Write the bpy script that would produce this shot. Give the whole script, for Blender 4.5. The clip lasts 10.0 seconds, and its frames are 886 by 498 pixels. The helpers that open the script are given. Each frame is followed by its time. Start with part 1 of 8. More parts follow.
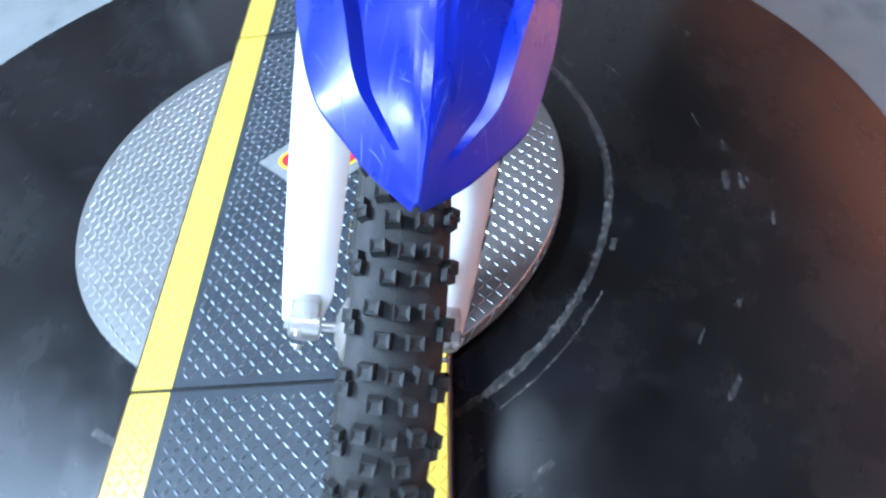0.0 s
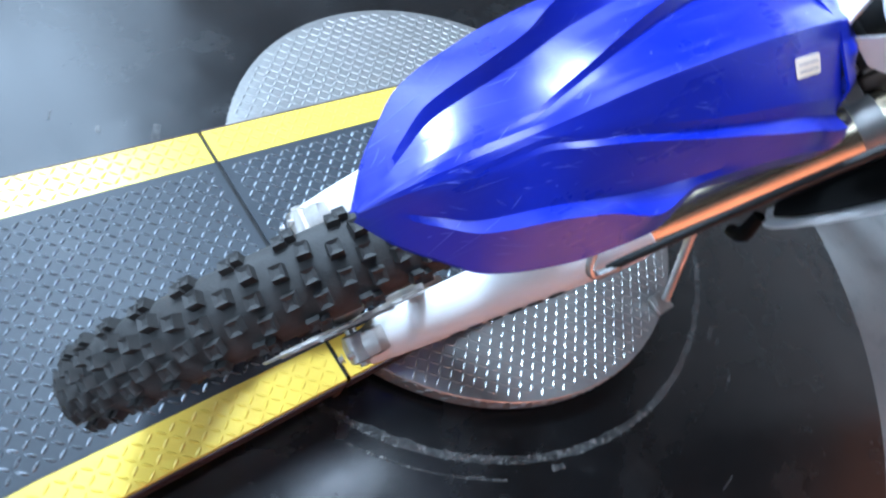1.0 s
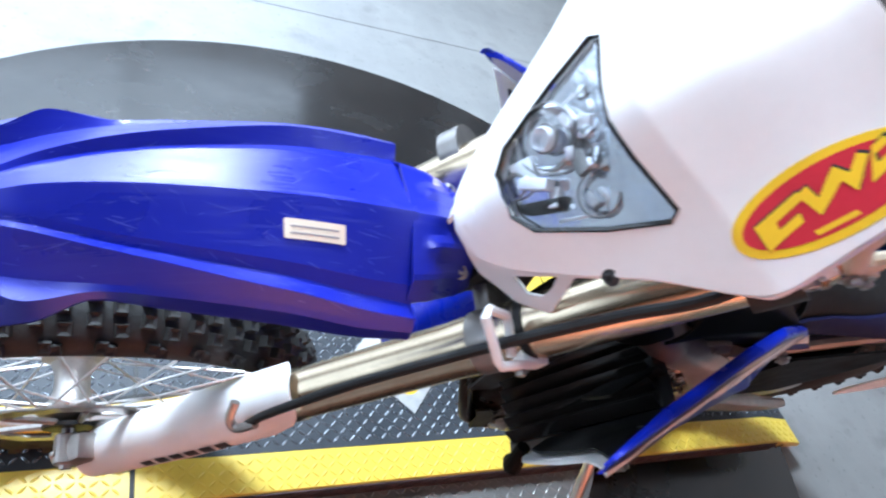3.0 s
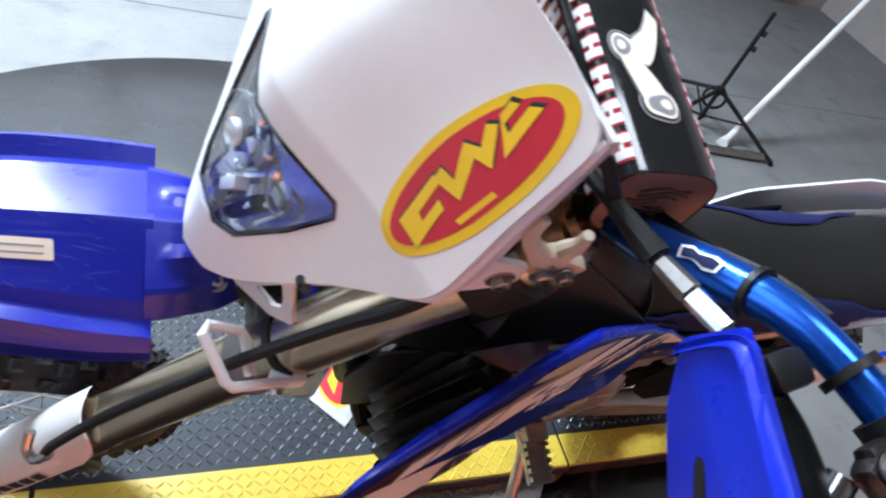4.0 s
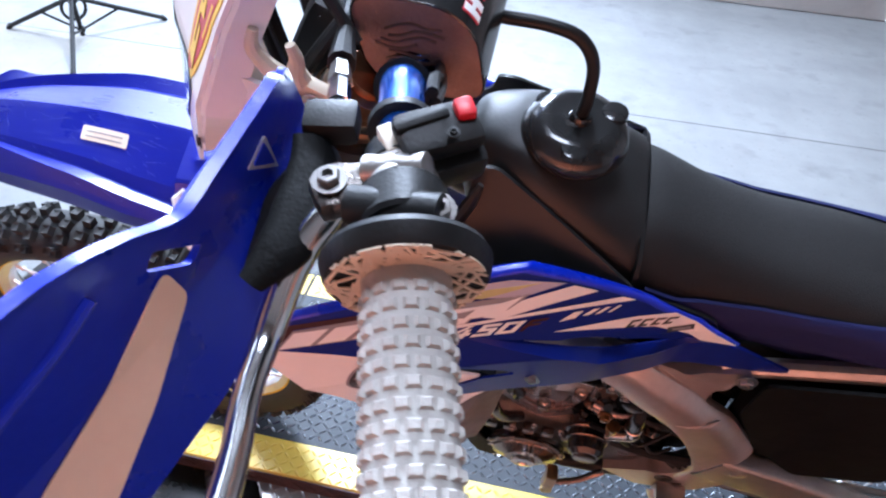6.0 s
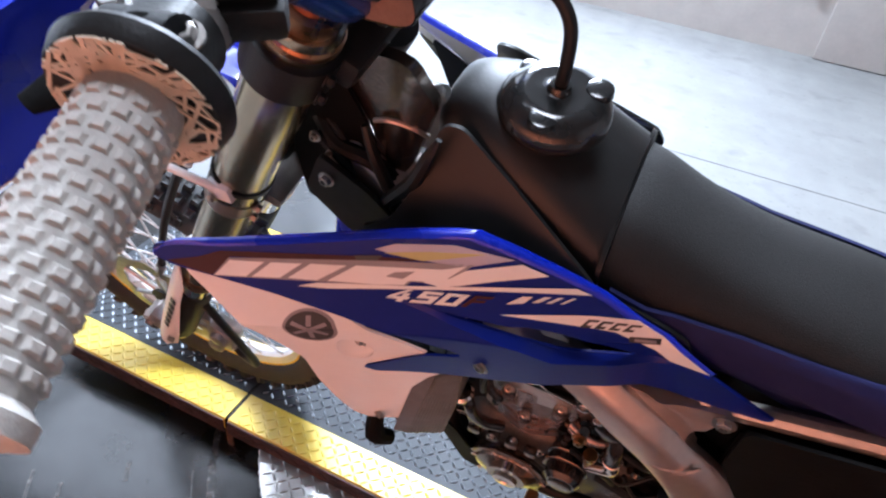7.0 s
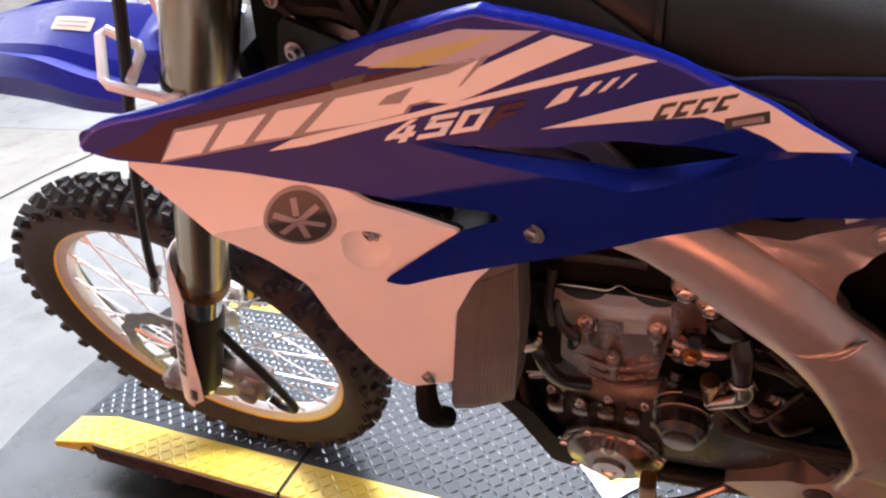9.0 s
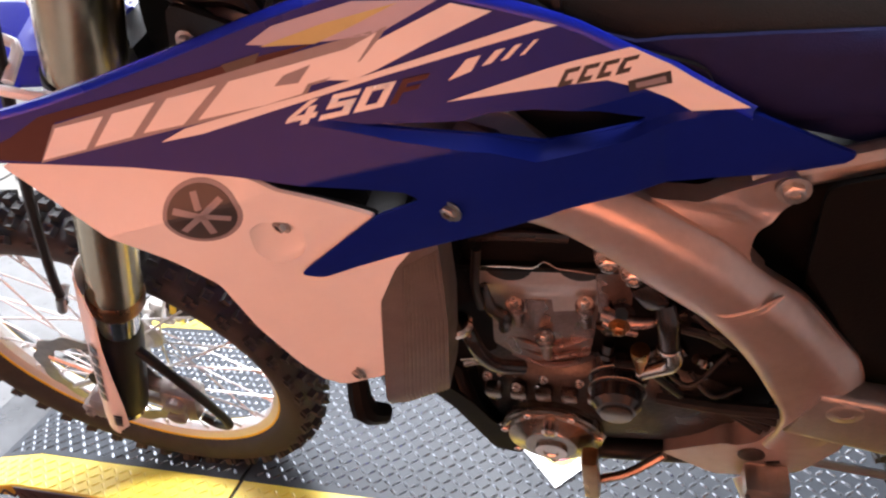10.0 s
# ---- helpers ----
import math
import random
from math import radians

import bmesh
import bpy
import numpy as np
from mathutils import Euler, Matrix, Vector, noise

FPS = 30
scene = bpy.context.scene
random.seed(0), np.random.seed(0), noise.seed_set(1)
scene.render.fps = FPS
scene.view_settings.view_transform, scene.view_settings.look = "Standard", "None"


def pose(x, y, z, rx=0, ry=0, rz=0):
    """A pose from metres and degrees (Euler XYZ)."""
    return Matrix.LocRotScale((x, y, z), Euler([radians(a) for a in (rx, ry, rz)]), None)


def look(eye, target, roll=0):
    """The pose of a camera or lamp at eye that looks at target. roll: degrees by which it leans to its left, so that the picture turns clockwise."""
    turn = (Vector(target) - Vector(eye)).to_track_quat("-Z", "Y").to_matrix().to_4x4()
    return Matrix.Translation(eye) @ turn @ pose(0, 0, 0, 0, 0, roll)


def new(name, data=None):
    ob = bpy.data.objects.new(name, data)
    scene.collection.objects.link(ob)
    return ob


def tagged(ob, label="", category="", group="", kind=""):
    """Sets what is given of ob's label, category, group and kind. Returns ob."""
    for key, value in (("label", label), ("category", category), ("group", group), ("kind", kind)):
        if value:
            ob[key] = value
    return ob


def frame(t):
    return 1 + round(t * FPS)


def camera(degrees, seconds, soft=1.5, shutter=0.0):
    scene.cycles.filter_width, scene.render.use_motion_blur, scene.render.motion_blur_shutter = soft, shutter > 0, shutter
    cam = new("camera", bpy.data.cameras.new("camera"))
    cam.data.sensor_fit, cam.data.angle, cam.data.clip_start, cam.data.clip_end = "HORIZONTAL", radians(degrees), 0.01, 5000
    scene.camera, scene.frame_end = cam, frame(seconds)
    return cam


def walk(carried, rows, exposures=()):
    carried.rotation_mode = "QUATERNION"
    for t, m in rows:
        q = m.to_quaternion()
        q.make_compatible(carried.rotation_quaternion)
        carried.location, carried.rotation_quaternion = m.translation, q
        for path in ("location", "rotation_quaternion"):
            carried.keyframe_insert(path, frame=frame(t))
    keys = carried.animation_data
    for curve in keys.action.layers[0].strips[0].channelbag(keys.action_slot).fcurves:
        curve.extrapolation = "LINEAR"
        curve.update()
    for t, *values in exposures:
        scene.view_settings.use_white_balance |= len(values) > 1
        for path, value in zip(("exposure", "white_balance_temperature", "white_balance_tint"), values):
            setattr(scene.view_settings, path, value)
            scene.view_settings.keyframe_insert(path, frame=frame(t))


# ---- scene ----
cam = camera(67.5, 10.0, soft=2.2, shutter=0.3)
PATH = [
    (0, (-0.461, -0.3, 1.099), (0.759, -0.112, -0.474), -11.3),
    (0.5, (-0.455, -0.364, 1.122), (0.756, -0.004, -0.428), 13.1),
    (1, (-0.406, -0.411, 1.136), (0.755, 0.122, -0.402), 35.6),
    (1.5, (-0.29, -0.443, 1.155), (0.763, 0.278, -0.386), 40.1),
    (2, (-0.211, -0.487, 1.197), (0.785, 0.386, -0.301), 37.0),
    (2.5, (-0.09, -0.587, 1.255), (0.866, 0.444, -0.167), 32.6),
    (2.7, (-0.052, -0.612, 1.255), (0.967, 0.43, -0.115), 33.8),
    (3, (0.037, -0.691, 1.307), (0.932, 0.518, -0.011), 30.1),
    (3.2, (0.081, -0.709, 1.332), (0.972, 0.504, 0.014), 28.6),
    (4.3, (0.372, -0.724, 1.352), (1.059, 0.574, -0.007), 19.9),
    (4.5, (0.419, -0.739, 1.341), (0.946, 0.666, 0.019), 16.4),
    (4.7, (0.457, -0.764, 1.349), (0.829, 0.682, 0.019), 14.7),
    (5, (0.524, -0.807, 1.348), (0.708, 0.693, 0.039), 13.2),
    (5.5, (0.617, -0.858, 1.336), (0.529, 0.662, 0.039), 7.4),
    (6, (0.678, -0.876, 1.312), (0.435, 0.628, 0.018), 4.0),
    (6.2, (0.702, -0.868, 1.307), (0.415, 0.62, 0.028), 5.3),
    (7.3, (0.854, -0.849, 1.228), (0.2, 0.597, 0.012), 4.9),
    (7.5, (0.869, -0.863, 1.208), (0.159, 0.571, 0.009), 2.7),
    (8, (0.879, -0.868, 1.101), (0.066, 0.574, -0.02), -3.5),
    (8.5, (0.85, -0.843, 1.036), (0.065, 0.717, 0.06), -6.1),
    (9, (0.832, -0.83, 0.994), (0.078, 0.745, 0.018), -7.5),
    (9.5, (0.826, -0.819, 0.977), (0.189, 0.812, 0.011), -7.6),
    (10, (0.842, -0.821, 0.971), (0.263, 0.819, -0.016), -8.9),
]
walk(cam, [(t, look(eye, aim, roll)) for t, eye, aim, roll in PATH],
     exposures=((0.0, 0.36, 5050, 7), (1.0, 0.20, 5250, 7), (2.0, 0.40, 5400, 7), (2.6, 0.44, 5650, 9), (3.2, 0.20, 5850, 11), (4.5, -0.12, 6150, 13), (5.0, 0.05, 5950, 13), (5.5, 0.38, 5700, 15), (6.0, 0.52, 5650, 17), (7.5, 0.50, 6250, 16), (9.0, 0.60, 6750, 20), (10.0, 0.68, 6850, 20)))

# ---- world, lamps, exposure ----
FLOOR = -0.105
w = bpy.data.worlds.new("world")
scene.world = w
w.use_nodes = True
wn = w.node_tree.nodes
sky = wn.new("ShaderNodeTexSky")
sky.sky_type, sky.sun_disc, sky.sun_elevation, sky.sun_rotation = "NISHITA", False, radians(35), radians(20)
w.node_tree.links.new(sky.outputs[0], wn["Background"].inputs[0])
wn["Background"].inputs[1].default_value = 0.1


def area_lamp(name, at, to, sx, sy, watts, colour):
    d = bpy.data.lights.new(name, "AREA")
    d.shape, d.size, d.size_y, d.energy, d.color = "RECTANGLE", sx, sy, watts, colour
    ob = new(name, d)
    ob.matrix_world = look(at, to)
    return ob


area_lamp("high_bay_glow", (-0.25, 2.25, 3.42), (0.25, 0.0, 0.1), 1.0, 0.8, 262, (0.82, 0.93, 1.0))
area_lamp("window_daylight", (-1.0, 3.46, 1.95), (-1.0, 0.0, 1.4), 2.8, 3.1, 104, (0.76, 0.89, 1.0))
area_lamp("second_bay_glow", (0.55, -0.35, 3.62), (0.55, -0.2, 0.0), 0.9, 0.7, 30, (0.90, 0.95, 1.0))
area_lamp("door_daylight", (-6.74, 0.95, 1.85), (0.0, 0.95, 1.2), 4.9, 3.2, 10, (0.80, 0.91, 1.0))
# Added warm fill, bounced off the south wall; no such lamp is known.
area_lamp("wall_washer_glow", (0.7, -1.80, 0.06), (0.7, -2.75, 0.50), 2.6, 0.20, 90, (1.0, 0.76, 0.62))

# ---- materials ----


def mat(name, c1, c2=None, rough=0.5, metal=0.0, scale=30.0, bump=0.0, bump_scale=None, rough_var=0.12, coat=0.0, spec=0.5, fine=0.25):
    """Two scales of noise between c1 and c2, with uneven gloss and fine relief."""
    m = bpy.data.materials.new(name)
    m.use_nodes = True
    nt = m.node_tree
    n, l = nt.nodes, nt.links
    b = n["Principled BSDF"]
    tc = n.new("ShaderNodeTexCoord")
    big, small = n.new("ShaderNodeTexNoise"), n.new("ShaderNodeTexNoise")
    big.inputs["Scale"].default_value, small.inputs["Scale"].default_value = scale, scale * 9
    big.inputs["Detail"].default_value = 5
    small.inputs["Detail"].default_value = 3
    l.new(tc.outputs["Object"], big.inputs["Vector"])
    l.new(tc.outputs["Object"], small.inputs["Vector"])
    add = n.new("ShaderNodeMix")
    add.inputs[0].default_value = fine
    l.new(big.outputs[0], add.inputs[2])
    l.new(small.outputs[0], add.inputs[3])
    r = n.new("ShaderNodeMapRange")
    r.inputs[1].default_value, r.inputs[2].default_value = 0.3, 0.7
    l.new(add.outputs[0], r.inputs[0])
    mix = n.new("ShaderNodeMix")
    mix.data_type = "RGBA"
    c2 = c2 or tuple(c * 0.8 for c in c1)
    mix.inputs[6].default_value, mix.inputs[7].default_value = (*c1, 1), (*c2, 1)
    l.new(r.outputs[0], mix.inputs[0])
    l.new(mix.outputs[2], b.inputs["Base Color"])
    rr = n.new("ShaderNodeMapRange")
    rr.inputs[3].default_value, rr.inputs[4].default_value = max(0.03, rough - rough_var), min(1, rough + rough_var)
    l.new(big.outputs[0], rr.inputs[0])
    l.new(rr.outputs[0], b.inputs["Roughness"])
    b.inputs["Metallic"].default_value = metal
    b.inputs["Coat Weight"].default_value = coat
    b.inputs["Coat Roughness"].default_value = 0.12
    b.inputs["Specular IOR Level"].default_value = spec
    if bump:
        bn = n.new("ShaderNodeTexNoise")
        bn.inputs["Scale"].default_value = bump_scale or scale * 12
        bn.inputs["Detail"].default_value = 6
        l.new(tc.outputs["Object"], bn.inputs["Vector"])
        bp = n.new("ShaderNodeBump")
        bp.inputs["Strength"].default_value, bp.inputs["Distance"].default_value = bump, 0.002
        l.new(bn.outputs[0], bp.inputs["Height"])
        l.new(bp.outputs[0], b.inputs["Normal"])
    return m


BLUE = mat("blue_plastic", (0.005, 0.020, 0.45), (0.007, 0.026, 0.52), 0.29, scale=14, bump=0.10, coat=0.12, spec=0.45, rough_var=0.14)
WHITE = mat("white_plastic", (0.84, 0.83, 0.82), (0.78, 0.77, 0.76), 0.36, scale=12, bump=0.04)
BLACK = mat("black_plastic", (0.007, 0.007, 0.007), (0.014, 0.014, 0.014), 0.45, spec=0.26, scale=40, bump=0.15)
SATIN = mat("satin_black_tank", (0.010, 0.0098, 0.0096), (0.015, 0.0145, 0.0145), 0.40, spec=0.28, scale=25, bump=0.08)
GLOSS = mat("gloss_black", (0.012, 0.012, 0.012), (0.02, 0.02, 0.02), 0.14, scale=20, rough_var=0.05)
RUBBER = mat("tyre_rubber", (0.011, 0.0105, 0.010), (0.038, 0.036, 0.034), 0.70, scale=38, bump=0.35, rough_var=0.15)
SEAT = mat("seat_vinyl", (0.009, 0.0085, 0.008), (0.015, 0.014, 0.0135), 0.68, spec=0.22, scale=60, bump=0.5, bump_scale=900)
NAVY = mat("navy_seat_side", (0.009, 0.011, 0.060), (0.013, 0.016, 0.075), 0.7, spec=0.2, scale=60, bump=0.4, bump_scale=900)
ALU = mat("cast_aluminium", (0.56, 0.53, 0.50), (0.40, 0.37, 0.35), 0.38, 0.85, scale=22, bump=0.25)
# For black plastic parts, and for sheets that stand in for shaded gaps.
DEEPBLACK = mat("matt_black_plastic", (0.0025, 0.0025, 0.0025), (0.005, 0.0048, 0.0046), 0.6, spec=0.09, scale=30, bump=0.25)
ALUDARK = mat("oily_engine_aluminium", (0.13, 0.115, 0.105), (0.030, 0.026, 0.024), 0.30, 0.9, scale=30, bump=0.35)
FRAMEALU = mat("satin_frame_aluminium", (0.62, 0.53, 0.49), (0.44, 0.36, 0.33), 0.40, 0.80, scale=11, bump=0.22, rough_var=0.16)
SHROUDBLUE = mat("blue_graphic_film", (0.003, 0.012, 0.17), (0.004, 0.015, 0.20), 0.32, scale=10, bump=0.05, spec=0.20)
SCRATCH = mat("pale_scratch", (0.10, 0.12, 0.55), (0.05, 0.07, 0.5), 0.5, scale=60)


def scuffed_blue():
    """Blue plastic, dulled by many fine scuffs that run along the part."""
    m = mat("scuffed_blue_plastic", (0.008, 0.014, 0.28), (0.011, 0.018, 0.32), 0.30, scale=14, bump=0.06, coat=0.10, spec=0.42, rough_var=0.12)
    n, l = m.node_tree.nodes, m.node_tree.links
    b = n["Principled BSDF"]
    tc = n.new("ShaderNodeTexCoord")
    col, rough = b.inputs["Base Color"].links[0].from_socket, b.inputs["Roughness"].links[0].from_socket
    for rot, sx, sy, lo, hi in ((0.22, 9.0, 260.0, 0.60, 0.74), (-0.25, 12.0, 330.0, 0.62, 0.76), (0.05, 5.0, 60.0, 0.56, 0.78)):
        mp, nz, rg, mx, ad = n.new("ShaderNodeMapping"), n.new("ShaderNodeTexNoise"), n.new("ShaderNodeMapRange"), n.new("ShaderNodeMix"), n.new("ShaderNodeMath")
        mp.inputs["Rotation"].default_value = (0, 0, rot)
        mp.inputs["Scale"].default_value = (sx, sy, 9.0)
        nz.inputs["Scale"].default_value, nz.inputs["Detail"].default_value = 1.0, 4
        rg.inputs[1].default_value, rg.inputs[2].default_value, rg.inputs[4].default_value = lo, hi, 0.5
        mx.data_type = "RGBA"
        mx.inputs[7].default_value = (0.026, 0.036, 0.34, 1)
        ad.operation = "MULTIPLY_ADD"
        ad.inputs[1].default_value = 0.35
        l.new(tc.outputs["Object"], mp.inputs[0])
        l.new(mp.outputs[0], nz.inputs["Vector"])
        l.new(nz.outputs[0], rg.inputs[0])
        l.new(rg.outputs[0], mx.inputs[0])
        l.new(col, mx.inputs[6])
        col = mx.outputs[2]
        l.new(rg.outputs[0], ad.inputs[0])
        l.new(rough, ad.inputs[2])
        rough = ad.outputs[0]
    l.new(col, b.inputs["Base Color"])
    l.new(rough, b.inputs["Roughness"])
    return m


FENDERBLUE = scuffed_blue()
CHROME = mat("polished_steel", (0.75, 0.75, 0.75), (0.62, 0.62, 0.63), 0.16, 1.0, scale=40, rough_var=0.08)
RIMALU = mat("satin_rim_aluminium", (0.80, 0.79, 0.78), (0.70, 0.69, 0.68), 0.34, 0.45, scale=20, rough_var=0.08)
SPOKE = mat("zinc_plated_spoke", (0.66, 0.65, 0.64), (0.52, 0.51, 0.50), 0.40, 0.55, scale=40)
STEEL = mat("plain_steel", (0.52, 0.50, 0.48), (0.36, 0.34, 0.32), 0.34, 1.0, scale=50, bump=0.1)
FORK = mat("champagne_fork_tube", (0.56, 0.47, 0.34), (0.47, 0.39, 0.28), 0.24, 1.0, scale=18, rough_var=0.07)
BRONZE = mat("bronze_seal_ring", (0.40, 0.20, 0.10), (0.28, 0.13, 0.07), 0.3, 1.0, scale=40)
BARBLUE = mat("blue_anodised_bar", (0.02, 0.13, 0.62), (0.02, 0.10, 0.50), 0.22, 0.75, scale=25)
GRIP = mat("grey_rubber_grip", (0.52, 0.49, 0.45), (0.42, 0.395, 0.36), 0.7, scale=50, bump=0.3)
SEAMBROWN = mat("brown_seam_metal", (0.20, 0.11, 0.07), (0.10, 0.06, 0.04), 0.7, 0.3, scale=40, bump=0.4)
FOAM = mat("brown_foam", (0.26, 0.16, 0.12), (0.17, 0.10, 0.075), 0.9, scale=35, bump=0.6)
YELLOW = mat("yellow_paint", (0.80, 0.60, 0.08), (0.68, 0.48, 0.06), 0.34, scale=9, rough_var=0.16, bump=0.15)
# Paler than the deck: the lugs' glossy highlights are put into the colour.
LUG = mat("pale_lug_gloss", (0.34, 0.36, 0.385), (0.20, 0.215, 0.235), 0.26, 0.85, scale=20, bump=0.1)
DECK = mat("dark_grey_tread_paint", (0.030, 0.035, 0.042), (0.048, 0.054, 0.062), 0.50, 0.0, scale=8, bump=0.25, spec=0.22)
SILVER = mat("bright_tread_plate", (0.54, 0.535, 0.525), (0.36, 0.35, 0.335), 0.36, 0.8, scale=7, bump=0.3, rough_var=0.18)
# Warm colour of the unseen south wall, chosen to tint the bounced light.
WARMWALL = mat("warm_bounce_wall", (0.50, 0.195, 0.112), (0.44, 0.165, 0.094), 0.85, scale=3, bump=0.3)
GREYWALL = mat("dark_grey_wall", (0.13, 0.125, 0.12), (0.10, 0.095, 0.09), 0.8, scale=3, bump=0.3)
CEILING = mat("dark_brown_ceiling", (0.08, 0.066, 0.06), (0.06, 0.05, 0.045), 0.9, scale=2)
CLAMPGREY = mat("grey_anodised", (0.26, 0.25, 0.24), (0.19, 0.18, 0.175), 0.36, 0.7, scale=30)
RADGREY = mat("grey_plastic_guard", (0.115, 0.102, 0.094), (0.080, 0.072, 0.065), 0.5, scale=30, bump=0.2)
PANELGREY = mat("grey_panel", (0.46, 0.43, 0.40), (0.38, 0.35, 0.33), 0.6, scale=5)
FLANGE = mat("rusty_dark_flange", (0.085, 0.048, 0.046), (0.036, 0.024, 0.025), 0.55, 0.3, scale=25, bump=0.4)
HEADALU = mat("pale_cast_head", (0.60, 0.53, 0.49), (0.46, 0.39, 0.36), 0.38, 0.80, scale=16, bump=0.3)
CYLALU = mat("oily_cylinder_casting", (0.40, 0.30, 0.27), (0.22, 0.15, 0.13), 0.28, 0.9, scale=24, bump=0.35)
RED = mat("red_print", (0.62, 0.03, 0.05), (0.52, 0.02, 0.04), 0.4, scale=20)
GOLDY = mat("yellow_print", (0.90, 0.60, 0.02), (0.82, 0.52, 0.02), 0.4, scale=20)
DARKPRINT = mat("dark_print", (0.03, 0.03, 0.032), (0.045, 0.043, 0.043), 0.4, scale=20)
GREYPRINT = mat("grey_print", (0.30, 0.28, 0.30), (0.24, 0.23, 0.25), 0.4, scale=20)
OLIVE = mat("pale_olive_print", (0.52, 0.50, 0.20), (0.44, 0.42, 0.18), 0.4, scale=20)
LAVENDER = mat("pale_grey_print", (0.46, 0.45, 0.55), (0.40, 0.39, 0.50), 0.4, scale=20)
MAROON = mat("dark_maroon_print", (0.055, 0.013, 0.017), (0.040, 0.010, 0.012), 0.4, scale=20, spec=0.25)
CREAM = mat("cream_sticker", (0.85, 0.76, 0.62), (0.78, 0.68, 0.55), 0.5, scale=20)
BOWL = mat("crinkled_mirror_bowl", (0.82, 0.84, 0.88), (0.60, 0.62, 0.68), 0.14, 0.95, scale=60, bump=0.7, bump_scale=20, rough_var=0.06)
FOIL = mat("silver_foil", (0.58, 0.58, 0.58), (0.42, 0.42, 0.42), 0.48, 0.8, scale=30, bump=0.5)
BRASS = mat("tarnished_brass", (0.50, 0.30, 0.14), (0.28, 0.16, 0.08), 0.30, 0.95, scale=30)
BRIGHT = mat("bright_zinc_fitting", (0.80, 0.70, 0.64), (0.60, 0.50, 0.45), 0.22, 1.0, scale=60, rough_var=0.08)
COVERALU = mat("smoky_engine_cover", (0.36, 0.31, 0.27), (0.16, 0.13, 0.11), 0.24, 0.95, scale=26, bump=0.15, rough_var=0.1)
PIPEGLOSS = mat("oily_black_rubber", (0.010, 0.009, 0.009), (0.022, 0.019, 0.018), 0.20, scale=40, spec=0.6, rough_var=0.1)
REDPLASTIC = mat("red_plastic", (0.75, 0.02, 0.03), (0.65, 0.02, 0.03), 0.35, scale=20)
TAN = mat("raw_plastic_tan", (0.68, 0.58, 0.44), (0.58, 0.48, 0.36), 0.45, scale=20)


def concrete_material(name, c1, c2):
    """Pale trowelled floor: cloudy tone, long drag streaks, dark spots and fine grain."""
    m = mat(name, c1, c2, 0.55, scale=1.3, bump=0.25, bump_scale=60, fine=0.4, rough_var=0.2)
    n, l = m.node_tree.nodes, m.node_tree.links
    b = n["Principled BSDF"]
    src = b.inputs["Base Color"].links[0].from_socket
    tc = n.new("ShaderNodeTexCoord")
    for rot, sx, sy, lo, hi, dark in ((0.35, 0.8, 3.5, 0.45, 0.85, 0.80), (-0.5, 4.0, 0.8, 0.50, 0.85, 0.84), (0.2, 5.0, 6.5, 0.58, 0.75, 0.70), (0.0, 45.0, 45.0, 0.62, 0.75, 0.70)):
        mp, nz, rg, mx = n.new("ShaderNodeMapping"), n.new("ShaderNodeTexNoise"), n.new("ShaderNodeMapRange"), n.new("ShaderNodeMix")
        mp.inputs["Rotation"].default_value = (0, 0, rot)
        mp.inputs["Scale"].default_value = (sx, sy, 1)
        nz.inputs["Scale"].default_value, nz.inputs["Detail"].default_value = 1.0, 7
        rg.inputs[1].default_value, rg.inputs[2].default_value = lo, hi
        mx.data_type, mx.blend_type = "RGBA", "MULTIPLY"
        mx.inputs[7].default_value = (dark, dark, dark * 1.01, 1)
        l.new(tc.outputs["Object"], mp.inputs[0])
        l.new(mp.outputs[0], nz.inputs["Vector"])
        l.new(nz.outputs[0], rg.inputs[0])
        l.new(rg.outputs[0], mx.inputs[0])
        l.new(src, mx.inputs[6])
        src = mx.outputs[2]
    l.new(src, b.inputs["Base Color"])
    return m


